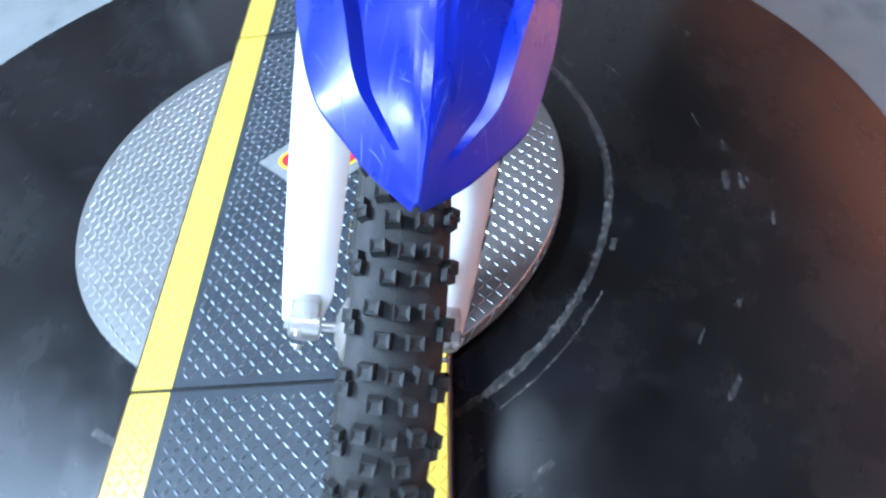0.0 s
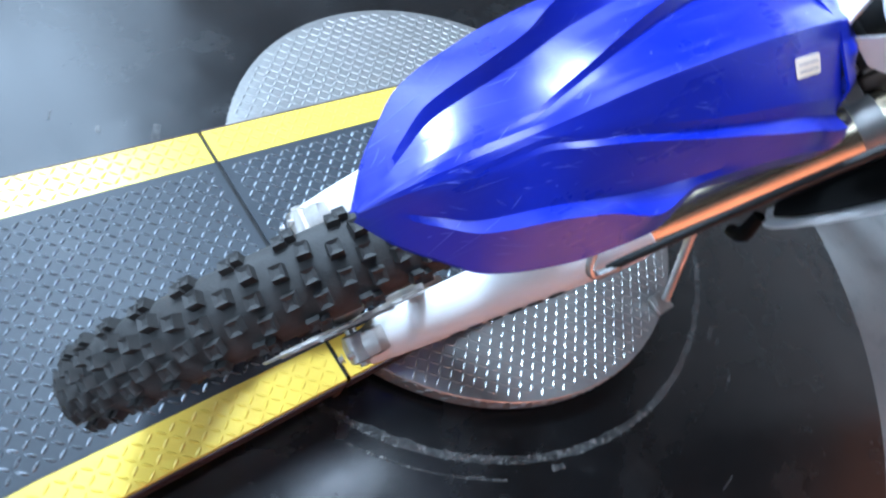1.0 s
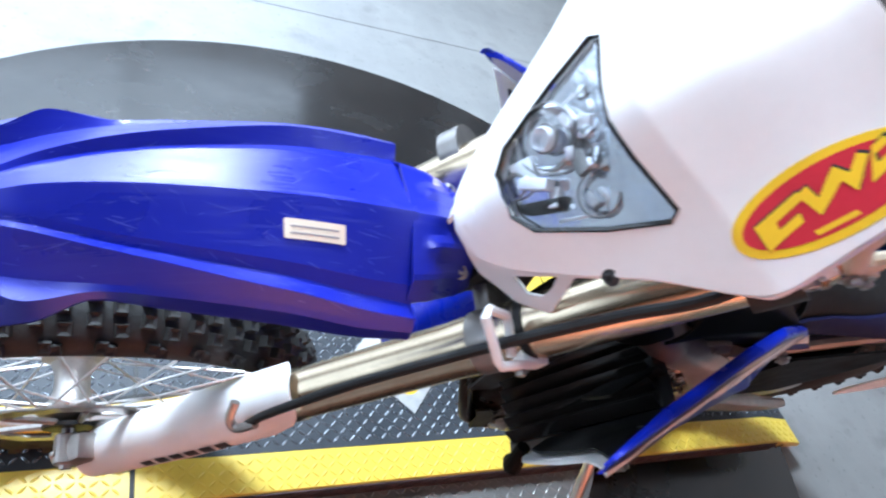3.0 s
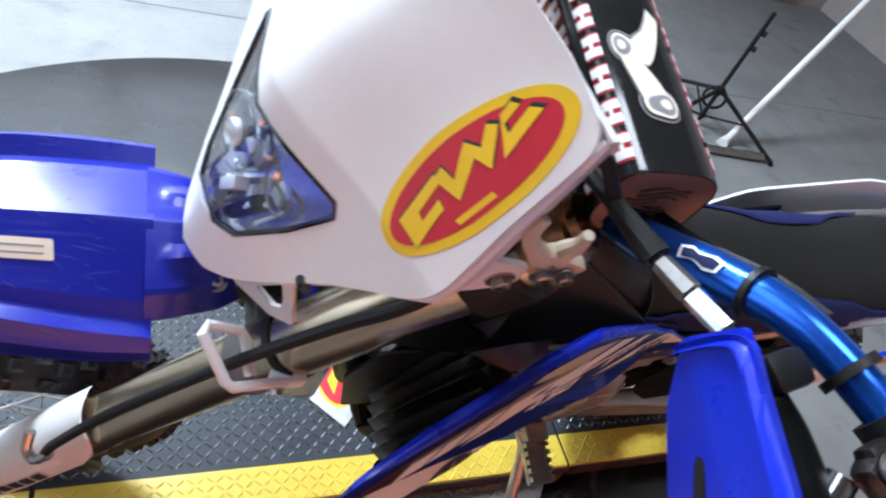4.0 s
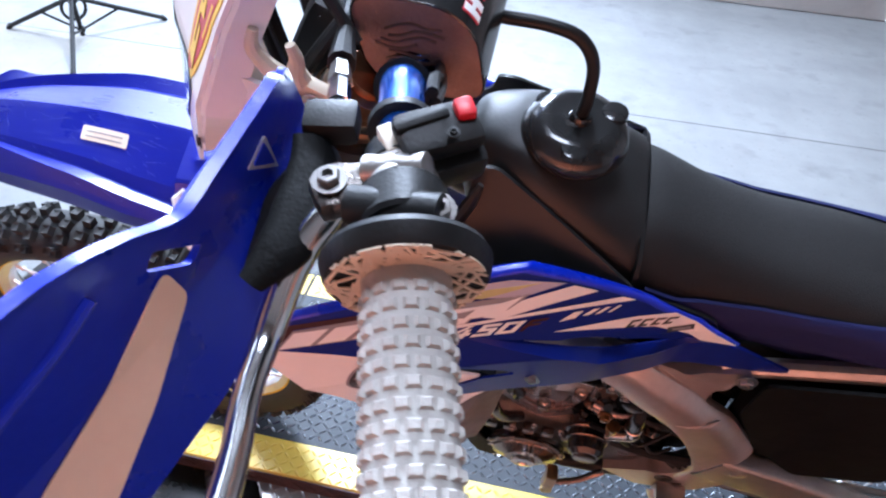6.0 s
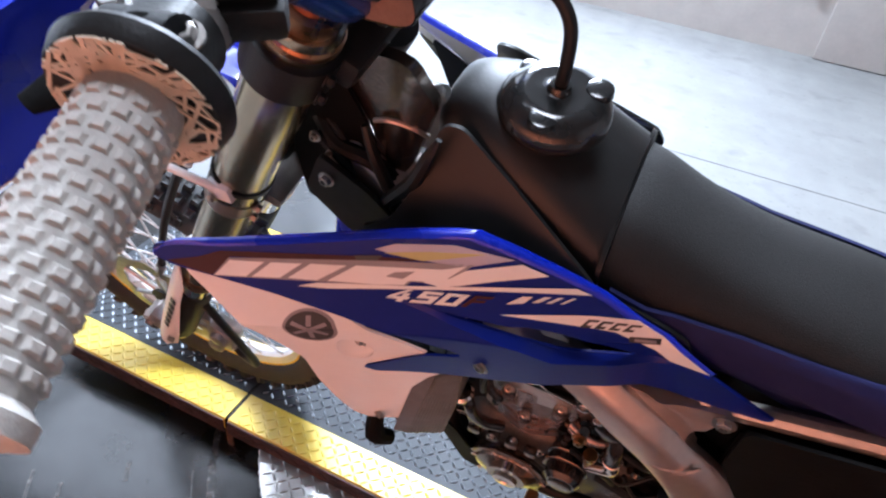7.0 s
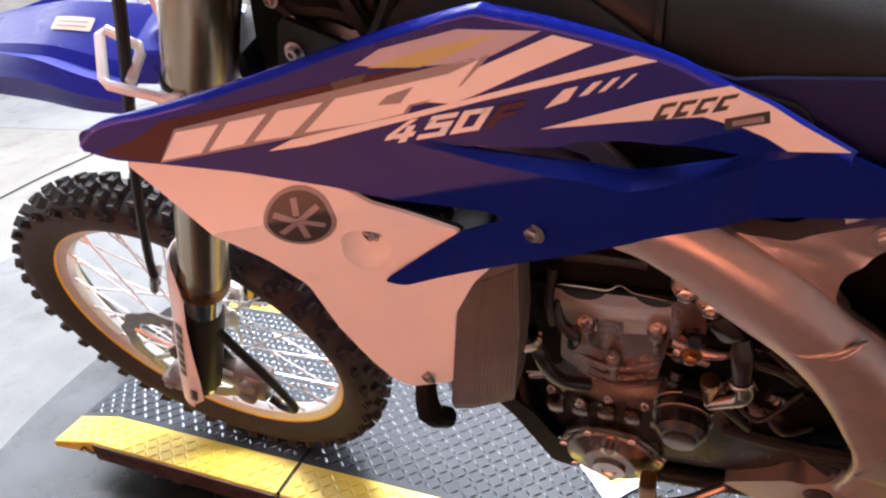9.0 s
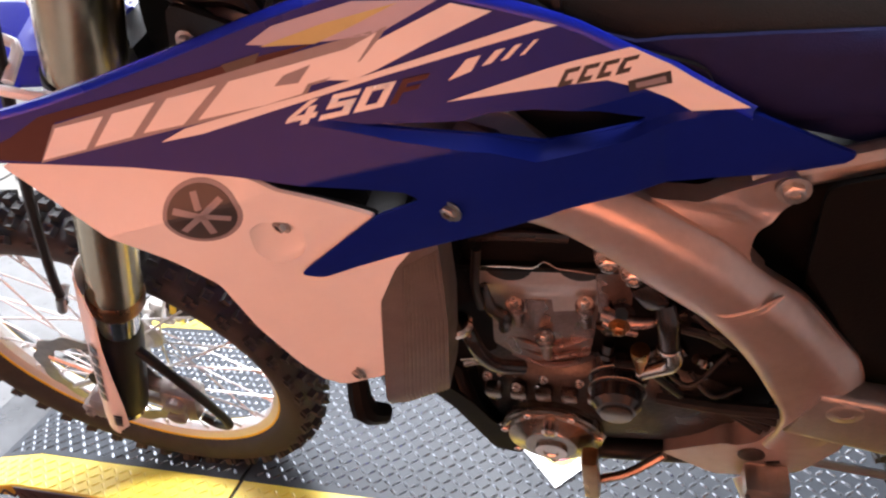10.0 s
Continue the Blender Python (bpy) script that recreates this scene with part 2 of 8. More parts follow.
def disc_material():
    """Black paint, rubbed to uneven gloss, under fine specks and cloudy grey: dust plus painted-in soft reflections."""
    m = mat("black_painted_disc", (0.0035, 0.0037, 0.0042), (0.008, 0.0083, 0.009), 0.22, scale=5.0, bump=0.06, bump_scale=70, rough_var=0.16, spec=0.62)
    n, l = m.node_tree.nodes, m.node_tree.links
    b = n["Principled BSDF"]
    src = b.inputs["Base Color"].links[0].from_socket
    tc = n.new("ShaderNodeTexCoord")
    last = None
    for sx, sy, lo, hi, grey in ((2.6, 3.4, 0.50, 0.80, 0.018), (14.0, 9.0, 0.58, 0.80, 0.026), (120.0, 120.0, 0.66, 0.74, 0.060)):
        mp, nz, rg, mx = n.new("ShaderNodeMapping"), n.new("ShaderNodeTexNoise"), n.new("ShaderNodeMapRange"), n.new("ShaderNodeMix")
        mp.inputs["Scale"].default_value = (sx, sy, 1)
        mp.inputs["Rotation"].default_value = (0, 0, 0.5)
        nz.inputs["Scale"].default_value, nz.inputs["Detail"].default_value, nz.inputs["Roughness"].default_value = 1.0, 9, 0.65
        rg.inputs[1].default_value, rg.inputs[2].default_value = lo, hi
        mx.data_type = "RGBA"
        mx.inputs[7].default_value = (grey, grey, grey, 1)
        l.new(tc.outputs["Object"], mp.inputs[0])
        l.new(mp.outputs[0], nz.inputs["Vector"])
        l.new(nz.outputs[0], rg.inputs[0])
        l.new(rg.outputs[0], mx.inputs[0])
        l.new(src, mx.inputs[6])
        src = mx.outputs[2]
        last = last or nz
    l.new(src, b.inputs["Base Color"])
    rr = n.new("ShaderNodeMapRange")
    rr.inputs[1].default_value, rr.inputs[2].default_value, rr.inputs[3].default_value, rr.inputs[4].default_value = 0.35, 0.7, 0.16, 0.36
    l.new(last.outputs[0], rr.inputs[0])
    l.new(rr.outputs[0], b.inputs["Roughness"])
    return m


def chalk_material():
    """Chalky rubbed-off marks, broken up so that the paint below shows through."""
    m = mat("chalky_scuff", (0.20, 0.19, 0.18), (0.10, 0.10, 0.10), 0.8, scale=30)
    n, l = m.node_tree.nodes, m.node_tree.links
    tc, nz, rg, tr, mx = n.new("ShaderNodeTexCoord"), n.new("ShaderNodeTexNoise"), n.new("ShaderNodeMapRange"), n.new("ShaderNodeBsdfTransparent"), n.new("ShaderNodeMixShader")
    nz.inputs["Scale"].default_value, nz.inputs["Detail"].default_value, nz.inputs["Roughness"].default_value = 70, 8, 0.75
    rg.inputs[1].default_value, rg.inputs[2].default_value, rg.inputs[4].default_value = 0.36, 0.62, 0.8
    l.new(tc.outputs["Object"], nz.inputs["Vector"])
    l.new(nz.outputs[0], rg.inputs[0])
    l.new(rg.outputs[0], mx.inputs[0])
    l.new(tr.outputs[0], mx.inputs[1])
    l.new(n["Principled BSDF"].outputs[0], mx.inputs[2])
    l.new(mx.outputs[0], n["Material Output"].inputs[0])
    return m


def glass_material():
    m = bpy.data.materials.new("clear_lens")
    m.use_nodes = True
    n, l = m.node_tree.nodes, m.node_tree.links
    out = n["Material Output"]
    n.remove(n["Principled BSDF"])
    t, g, f, x = n.new("ShaderNodeBsdfTransparent"), n.new("ShaderNodeBsdfGlossy"), n.new("ShaderNodeLayerWeight"), n.new("ShaderNodeMixShader")
    g.inputs["Roughness"].default_value = 0.03
    t.inputs[0].default_value = (0.93, 0.95, 0.97, 1)
    p, q = n.new("ShaderNodeMath"), n.new("ShaderNodeMath")
    p.operation, q.operation = "POWER", "MULTIPLY_ADD"
    p.inputs[1].default_value = 4.0
    q.inputs[1].default_value, q.inputs[2].default_value = 0.5, 0.04
    l.new(f.outputs["Facing"], p.inputs[0])
    l.new(p.outputs[0], q.inputs[0])
    l.new(q.outputs[0], x.inputs[0])
    l.new(t.outputs[0], x.inputs[1])
    l.new(g.outputs[0], x.inputs[2])
    l.new(x.outputs[0], out.inputs[0])
    return m


GLASS = glass_material()
CONCRETE = concrete_material("worn_concrete", (0.285, 0.287, 0.282), (0.220, 0.222, 0.218))
# The same floor twice more: daylight painted in, then weaker light over stains.
PALECONCRETE = concrete_material("daylit_concrete", (0.285, 0.270, 0.240), (0.235, 0.224, 0.200))
DARKCONCRETE = concrete_material("dim_stained_concrete", (0.215, 0.218, 0.215), (0.150, 0.153, 0.152))
SCUFF = chalk_material()
DISC = disc_material()
SILVERED = mat("silvered_plastic", (0.90, 0.91, 0.93), (0.80, 0.81, 0.83), 0.20, 0.25, scale=40, rough_var=0.1)
JOINT = mat("dusty_joint", (0.12, 0.12, 0.12), (0.2, 0.2, 0.2), 0.9, scale=8)


def glow_material(name, colour, strength):
    m = bpy.data.materials.new(name)
    m.use_nodes = True
    b = m.node_tree.nodes["Principled BSDF"]
    b.inputs["Base Color"].default_value = (0.9, 0.9, 0.9, 1)
    b.inputs["Emission Color"].default_value = (*colour, 1)
    b.inputs["Emission Strength"].default_value = strength
    return m


DIFFUSER = glow_material("lit_diffuser", (0.83, 0.92, 1.0), 8.0)
# Glow of the added ceiling panel, set by the disc's sheen.
FILLPANE = glow_material("fill_panel_glow", (0.80, 0.91, 1.0), 3.4)
PANE = glow_material("daylight_pane", (0.74, 0.88, 1.0), 1.6)

# ---- mesh tools ----


def finish(bm, sharp=0.6):
    bmesh.ops.remove_doubles(bm, verts=bm.verts, dist=1e-6)
    bmesh.ops.recalc_face_normals(bm, faces=bm.faces)
    for f in bm.faces:
        f.smooth = True
    for e in bm.edges:
        if len(e.link_faces) == 2 and e.calc_face_angle(0) > sharp:
            e.smooth = False


def mesh_of(name, bm, material, sharp=0.6):
    finish(bm, sharp)
    me = bpy.data.meshes.new(name)
    bm.to_mesh(me)
    bm.free()
    me.materials.append(material)
    return me


def part(name, bm, material, parent, label="", sharp=0.6):
    ob = new(name, mesh_of(name, bm, material, sharp))
    ob.parent = parent
    if label:
        tagged(ob, label)
    return ob


def piece(name, me, parent, m=None):
    ob = new(name, me)
    ob.parent = parent
    if m is not None:
        ob.matrix_local = m
    return ob


def thing(name, label, category, m=None, group="", kind=""):
    ob = tagged(new(name), label, category, group, kind)
    if m is not None:
        ob.matrix_world = m
    return ob


def smooth_path(pts, n=6, closed=False):
    """Catmull-Rom through the points."""
    p = [Vector(q) for q in pts]
    if len(p) < 3:
        return p
    out = []
    k = len(p)
    for i in range(k if closed else k - 1):
        a = p[i - 1] if (i > 0 or closed) else p[0] * 2 - p[1]
        b, c = p[i], p[(i + 1) % k]
        d = p[(i + 2) % k] if (i + 2 < k or closed) else c * 2 - b
        for j in range(n):
            t = j / n
            out.append(0.5 * (2 * b + (c - a) * t + (2 * a - 5 * b + 4 * c - d) * t * t + (3 * b - a - 3 * c + d) * t ** 3))
    if not closed:
        out.append(p[-1])
    return out


def skin(bm, rings, closed=True, caps=True):
    """Joins rings of equal length; closed: each ring runs round."""
    vs = [[bm.verts.new(q) for q in r] for r in rings]
    n = len(vs[0])
    for a, b in zip(vs, vs[1:]):
        for i in range(n if closed else n - 1):
            j = (i + 1) % n
            bm.faces.new((a[i], a[j], b[j], b[i]))
    if caps and closed:
        bm.faces.new(vs[0])
        bm.faces.new(vs[-1])
    return vs


def tube(pts, r, seg=10, smooth=5, bm=None, closed=False, caps=True):
    """A round bar along the points; r: one radius or one for each point."""
    bm = bm or bmesh.new()
    base = pts
    p = smooth_path(pts, smooth, closed) if smooth else [Vector(q) for q in pts]
    m = len(p)
    if isinstance(r, (int, float)):
        rad = [r] * m
    else:
        k = (len(base) - 1)
        rad = []
        for i in range(m):
            f = i / (m - 1) * k
            a = min(int(f), k - 1)
            rad.append(r[a] + (r[a + 1] - r[a]) * (f - a))
    side = None
    rings = []
    for i, q in enumerate(p):
        d = (p[(i + 1) % m] - p[i - 1]) if closed else (p[min(i + 1, m - 1)] - p[max(i - 1, 0)])
        d.normalize()
        if side is None:
            side = d.orthogonal().normalized()
        side = (side - d * side.dot(d)).normalized()
        up = d.cross(side)
        rings.append([q + (side * math.cos(t) + up * math.sin(t)) * rad[i] for t in (2 * math.pi * j / seg for j in range(seg))])
    if closed:
        rings.append(rings[0])
        skin(bm, rings, caps=False)
    else:
        skin(bm, rings, caps=caps)
    return bm


def lathe(profile, axis_from, axis_to, seg=28, bm=None, arc=None):
    """Turns (along, radius) pairs round the axis from one point to another; along in metres from the first."""
    bm = bm or bmesh.new()
    a, b = Vector(axis_from), Vector(axis_to)
    d = (b - a).normalized()
    s = d.orthogonal().normalized()
    u = d.cross(s)
    rings = []
    for along, r in profile:
        rings.append([a + d * along + (s * math.cos(t) + u * math.sin(t)) * max(r, 1e-4) for t in (2 * math.pi * j / seg for j in range(seg))])
    skin(bm, rings)
    return bm


def box(cx, cy, cz, sx, sy, sz, bevel=0.0, m=None, bm=None):
    b2 = bmesh.new()
    bmesh.ops.create_cube(b2, size=1.0, matrix=Matrix.Diagonal((sx, sy, sz, 1)))
    if bevel:
        bmesh.ops.bevel(b2, geom=list(b2.edges), offset=bevel, segments=2, affect="EDGES", profile=0.6)
    bmesh.ops.transform(b2, verts=b2.verts, matrix=Matrix.Translation((cx, cy, cz)) @ (m or Matrix()))
    if bm is None:
        return b2
    return merge(bm, b2)


def merge(bm, other):
    me = bpy.data.meshes.new("tmp")
    other.to_mesh(me)
    other.free()
    bm.from_mesh(me)
    bpy.data.meshes.remove(me)
    return bm


def rounded(outline, r, n=4):
    """Rounds the corners of a closed outline of 2D points."""
    out = []
    k = len(outline)
    for i in range(k):
        a, b, c = Vector(outline[i - 1]), Vector(outline[i]), Vector(outline[(i + 1) % k])
        ra = min(r, (a - b).length * 0.45, (c - b).length * 0.45)
        p, q = b + (a - b).normalized() * ra, b + (c - b).normalized() * ra
        for j in range(n + 1):
            t = j / n
            out.append(tuple(p * (1 - t) ** 2 + b * 2 * t * (1 - t) + q * t * t))
    return out


def panel(loops, place, thick, step=0.03, bm=None, lift=0.0):
    """A shell: 2D loops (the first the outline, the rest holes), cut on a grid of that step, laid out by place(a, b, out), where out is metres outward."""
    from mathutils.geometry import tessellate_polygon
    flat = [Vector((p[0], p[1], 0)) for lp in loops for p in lp]
    b2 = bmesh.new()
    vs = [b2.verts.new(p) for p in flat]
    for t in tessellate_polygon([[Vector((p[0], p[1], 0)) for p in lp] for lp in loops]):
        try:
            b2.faces.new([vs[i] for i in t])
        except ValueError:
            pass
    for ax in (0, 1):
        lo, hi = min(p[ax] for p in flat), max(p[ax] for p in flat)
        g = math.ceil(lo / step) * step
        while g < hi:
            co, no = Vector((0, 0, 0)), Vector((0, 0, 0))
            co[ax], no[ax] = g + 1e-5, 1
            bmesh.ops.bisect_plane(b2, geom=b2.verts[:] + b2.edges[:] + b2.faces[:], dist=1e-7, plane_co=co, plane_no=no)
            g += step
    bmesh.ops.remove_doubles(b2, verts=b2.verts, dist=1e-6)
    bm = bm or bmesh.new()
    b2.verts.index_update()
    top = [bm.verts.new(place(v.co.x, v.co.y, lift + thick)) for v in b2.verts]
    low = [bm.verts.new(place(v.co.x, v.co.y, lift)) for v in b2.verts]
    for f in b2.faces:
        ids = [v.index for v in f.verts]
        bm.faces.new([top[i] for i in ids])
        bm.faces.new([low[i] for i in reversed(ids)])
    for e in b2.edges:
        if len(e.link_faces) == 1:
            i, j = e.verts[0].index, e.verts[1].index
            bm.faces.new((top[i], top[j], low[j], low[i]))
    b2.free()
    return bm


def shell(grid, thick, down):
    """A sheet from rows of points, thickened by thick along down."""
    bm = bmesh.new()
    a = skin(bm, grid, closed=False)
    off = Vector(down) * thick
    b = skin(bm, [[Vector(q) + off for q in r] for r in grid], closed=False)
    n, k = len(a), len(a[0])
    for i in range(n - 1):
        for c in (0, k - 1):
            bm.faces.new((a[i][c], a[i + 1][c], b[i + 1][c], b[i][c]))
    for j in range(k - 1):
        for c in (0, n - 1):
            bm.faces.new((a[c][j], a[c][j + 1], b[c][j + 1], b[c][j]))
    return bm


def flip(bm):
    """The mirror image across the bike's middle plane."""
    bmesh.ops.transform(bm, verts=bm.verts, matrix=Matrix.Diagonal((1, -1, 1, 1)))
    bmesh.ops.reverse_faces(bm, faces=bm.faces)
    return bm


def bolt(at, axis, r=0.006, h=0.005, bm=None):
    """A hexagon head on a washer."""
    a = Vector(at)
    d = Vector(axis).normalized()
    bm = lathe([(0, r * 1.5), (0.0012, r * 1.5), (0.0013, r * 1.05)], a, a + d, 16, bm)
    return lathe([(0.0012, r), (h, r), (h + 0.0006, r * 0.85), (h + 0.0007, r * 0.5), (h - 0.002, r * 0.45)], a, a + d, 6, bm)


def lerp(xs, ys, x):
    return float(np.interp(x, xs, ys))

# ---- the room ----


def slab(name, x0, x1, y0, y1, z0, z1, material, label, category="structure"):
    ob = new(name, mesh_of(name, box((x0 + x1) / 2, (y0 + y1) / 2, (z0 + z1) / 2, x1 - x0, y1 - y0, z1 - z0), material))
    return tagged(ob, label, category, kind="structure")


floor = slab("floor", -7.0, 5.7, -3.1, 3.8, FLOOR - 0.1, FLOOR, CONCRETE, "worn pale grey concrete studio floor", "floor")
for x0, x1, y0, y1 in ((-6.9, 5.6, 1.900, 1.905), (-2.334, -2.330, -3.0, 1.90), (3.6, 3.604, -3.0, 1.9)):
    part("floor_joint", box((x0 + x1) / 2, (y0 + y1) / 2, FLOOR + 0.0008, x1 - x0, y1 - y0, 0.0016), JOINT, floor)
# Daylight on the west floor, put into a paler beige colour.
bm = bmesh.new()
edge = [(-1.80, -3.0), (-1.715, 0.0), (-1.705, 0.5), (-1.685, 0.8), (-1.60, 1.3), (-1.56, 1.9), (-6.9, 1.9), (-6.9, -3.0)]
skin(bm, [[(a, b, FLOOR + z) for a, b in edge] for z in (0.0, 0.0007)])
part("floor_slab", bm, PALECONCRETE, floor, "floor area painted paler and beige for daylight")
# Weaker light near the turntable, put into a darker stained grey.
bm = bmesh.new()
edge = [(-1.80, -3.0), (-1.715, 0.0), (-1.705, 0.5), (-1.685, 0.8), (-1.64, 1.10), (-1.20, 1.16), (-0.62, 0.80), (-0.45, 0.50), (-0.2, 0.16), (-0.2, -3.0)]
skin(bm, [[(a, b, FLOOR + z) for a, b in edge] for z in (0.0, 0.0005)])
part("floor_slab", bm, DARKCONCRETE, floor, "stained concrete round the turntable, painted darker for weaker light")
H = 3.9
# Unseen south wall: warm below to bounce light, dark above to cut reflections.
slab("wall_south", -6.9, 5.6, -2.9, -2.7, FLOOR, 1.15, WARMWALL, "unseen terracotta wall added for its warm bounce light", "wall")
slab("wall_south_upper", -6.9, 5.6, -2.9, -2.7, 1.15, H, CEILING, "unseen dark upper wall added to dim the disc's reflection", "wall")
slab("wall_west", -7.1, -6.9, -2.9, 3.8, FLOOR, H, GREYWALL, "dark grey workshop wall", "wall")
slab("wall_east", 5.6, 5.8, -2.9, 3.8, FLOOR, H, PANELGREY, "pale grey workshop wall", "wall")
wall_n = slab("wall_north", -6.9, 5.6, 3.6, 3.8, FLOOR, H, PANELGREY, "grey panelled back wall of the workshop", "wall")
for i in range(3):
    part("wall_panel", box(1.95 + i * 1.3, 3.58, 1.85, 1.26, 0.04, 3.9, 0.006), PANELGREY, wall_n)
part("wall_post", box(2.62, 3.54, 1.85, 0.10, 0.10, 3.9, 0.01), WHITE, wall_n)
part("wall_post", box(3.30, 3.54, 1.85, 0.06, 0.08, 3.9, 0.01), BLACK, wall_n)
win = tagged(new("window_1"), "wide bright workshop window in a grey frame", "window", kind="structure")
for i in range(4):
    part("pane", box(-3.35 + i * 1.3, 3.585, 1.95, 1.24, 0.02, 3.2, 0.0), PANE, win)
for i in range(5):
    part("window_frame", box(-4.0 + i * 1.3, 3.57, 1.95, 0.06, 0.06, 3.3, 0.004), PANELGREY, win)
win2 = tagged(new("door_1"), "tall glazed workshop door with bright daylight", "door", kind="structure")
for i in range(4):
    part("pane", box(-6.885, -0.925 + i * 1.25, 1.85, 0.02, 1.2, 3.2, 0.0), PANE, win2)
for i in range(5):
    part("door_frame", box(-6.87, -1.55 + i * 1.25, 1.85, 0.06, 0.05, 3.3, 0.004), PANELGREY, win2)
slab("ceiling", -7.1, 5.8, -2.9, 3.8, H, H + 0.1, CEILING, "brown grey workshop ceiling", "ceiling")
def bay_lamp(at, to, sx, sy, label):
    lamp = thing("hanging_lamp", label, "ceiling lamp", None, "bay lamps")
    m = look(at, to)
    for nm, bm, material in (("housing", box(0, 0, 0.05, sx + 0.1, sy + 0.1, 0.08, 0.01), BLACK), ("diffuser", box(0, 0, -0.002, sx, sy, 0.010, 0.003), DIFFUSER)):
        bmesh.ops.transform(bm, verts=bm.verts, matrix=m)
        part(nm, bm, material, lamp)
    for s in (-0.4, 0.4):
        part("hanger", tube([(at[0] + s * sx, at[1] + 0.05, at[2] + 0.04), (at[0] + s * sx, at[1] + 0.05, H)], 0.006, 8, 0), STEEL, lamp)


bay_lamp((-0.25, 2.25, 3.46), (0.25, 0.0, 0.1), 1.0, 0.8, "bright white square lamp hung from the ceiling")
bay_lamp((0.55, -0.35, 3.66), (0.55, -0.2, 0.0), 0.9, 0.7, "white square lamp hung over the turntable")
# Body for the added warm fill lamp, out of view.
ww = thing("wall_washer", "added lamp trough that lights the warm bounce wall", "floor lamp")
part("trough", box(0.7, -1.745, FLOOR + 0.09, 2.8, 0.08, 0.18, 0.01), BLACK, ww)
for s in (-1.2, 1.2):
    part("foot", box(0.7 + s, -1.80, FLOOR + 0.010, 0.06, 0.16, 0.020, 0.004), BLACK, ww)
# Unseen glowing panel, added so the black disc reflects something pale.
top_light = tagged(new("window_2"), "added glowing ceiling panel that brightens the disc's reflection", "skylight", kind="structure")
for i in range(3):
    part("pane", box(-5.6 + i * 1.7, 1.35, H - 0.02, 1.62, 2.7, 0.03), FILLPANE, top_light)
for i in range(4):
    part("window_frame", box(-6.45 + i * 1.7, 1.35, H - 0.03, 0.06, 2.76, 0.05, 0.004), PANELGREY, top_light)

# ---- the turntable and its tread-plate runway ----
DECK_Y0, DECK_Y1 = -0.1775, 0.4395
STRIPE = 0.084


def lugs(bm, x0, x1, y0, y1, height, keep=None, pitch=0.0186):
    """Raised diamond-plate bars in a woven pattern on the surface z = height(x)."""
    i0, i1 = math.ceil((x0 + 0.0095) / pitch), math.floor((x1 - 0.0095) / pitch)
    j0, j1 = math.ceil((y0 + 0.010) / pitch), math.floor((y1 - 0.010) / pitch)
    verts, faces = [], []
    for i in range(i0, i1 + 1):
        for j in range(j0, j1 + 1):
            x, y = i * pitch, j * pitch
            if keep and not keep(x, y):
                continue
            a = radians(42 if (i + j) % 2 else -42)
            dx, dy = math.cos(a), math.sin(a)
            L, W, H = 0.0108, 0.0031, 0.0018
            k = len(verts)
            for f, g in ((-1, 0), (-0.45, 1), (0.45, 1), (1, 0), (0.45, -1), (-0.45, -1)):
                px, py = x + dx * f * L - dy * g * W, y + dy * f * L + dx * g * W
                verts.append((px, py, height(px) - 0.0002))
            for f in (-0.55, 0.55):
                px, py = x + dx * f * L, y + dy * f * L
                verts.append((px, py, height(px) + H))
            faces += [(k, k + 1, k + 6), (k + 1, k + 2, k + 7, k + 6), (k + 2, k + 3, k + 7), (k + 3, k + 4, k + 7), (k + 4, k + 5, k + 6, k + 7), (k + 5, k, k + 6)]
    me = bpy.data.meshes.new("tmp")
    me.from_pydata(verts, [], faces)
    bm.from_mesh(me)
    bpy.data.meshes.remove(me)
    return bm


def deck_height(x):
    if x < -0.395:
        return -0.032 * (-0.395 - x) / 0.135
    if x > 1.86:
        return -0.032 * (x - 1.86) / 0.135
    return 0.0


def deck_strip(xs, y0, y1, flange_left, flange_right, drop=0.0, lift=0.0):
    """Folded sheet: the top between y0 and y1 and a flange turned down at one or both sides."""
    bm = bmesh.new()
    rows = []
    for x in xs:
        h = deck_height(x) + lift
        fl = 0.030 if -0.42 < x < 1.9 else 0.012
        sec = []
        if flange_left:
            sec += [(x, y0, h - fl), (x, y0 + 0.0005, h - 0.003)]
        sec += [(x, y0 + (0.003 if flange_left else 0), h), (x, y1 - (0.003 if flange_right else 0), h)]
        if flange_right:
            sec += [(x, y1 - 0.0005, h - 0.003), (x, y1, h - fl)]
        rows.append(sec)
    skin(bm, rows, closed=False)
    geom = bmesh.ops.extrude_face_region(bm, geom=bm.faces[:])
    bmesh.ops.translate(bm, verts=[v for v in geom["geom"] if isinstance(v, bmesh.types.BMVert)], vec=(0, 0, -0.0035))
    return bm


turntable = thing("turntable_platform", "diamond tread plate display runway with yellow edges on a black turntable", "display platform")
CX, CY = 0.69, 0.150
part("base_disc", lathe([(0, 1.405), (0.006, 1.405), (0.0075, 1.402)], (0.625, 0.16, FLOOR), (0.625, 0.16, 1), 160), DISC, turntable, "scuffed black painted steel disc")
part("pedestal", lathe([(0, 0.56), (0.03, 0.56)], (CX, CY, FLOOR + 0.0076), (CX, CY, 1), 96), BLACK, turntable)
top_disc = part("top_disc", lathe([(0, 0.600), (0.036, 0.600), (0.038, 0.598)], (CX, CY, -0.080), (CX, CY, 1), 128), SILVER, turntable, "bright diamond plate disc")
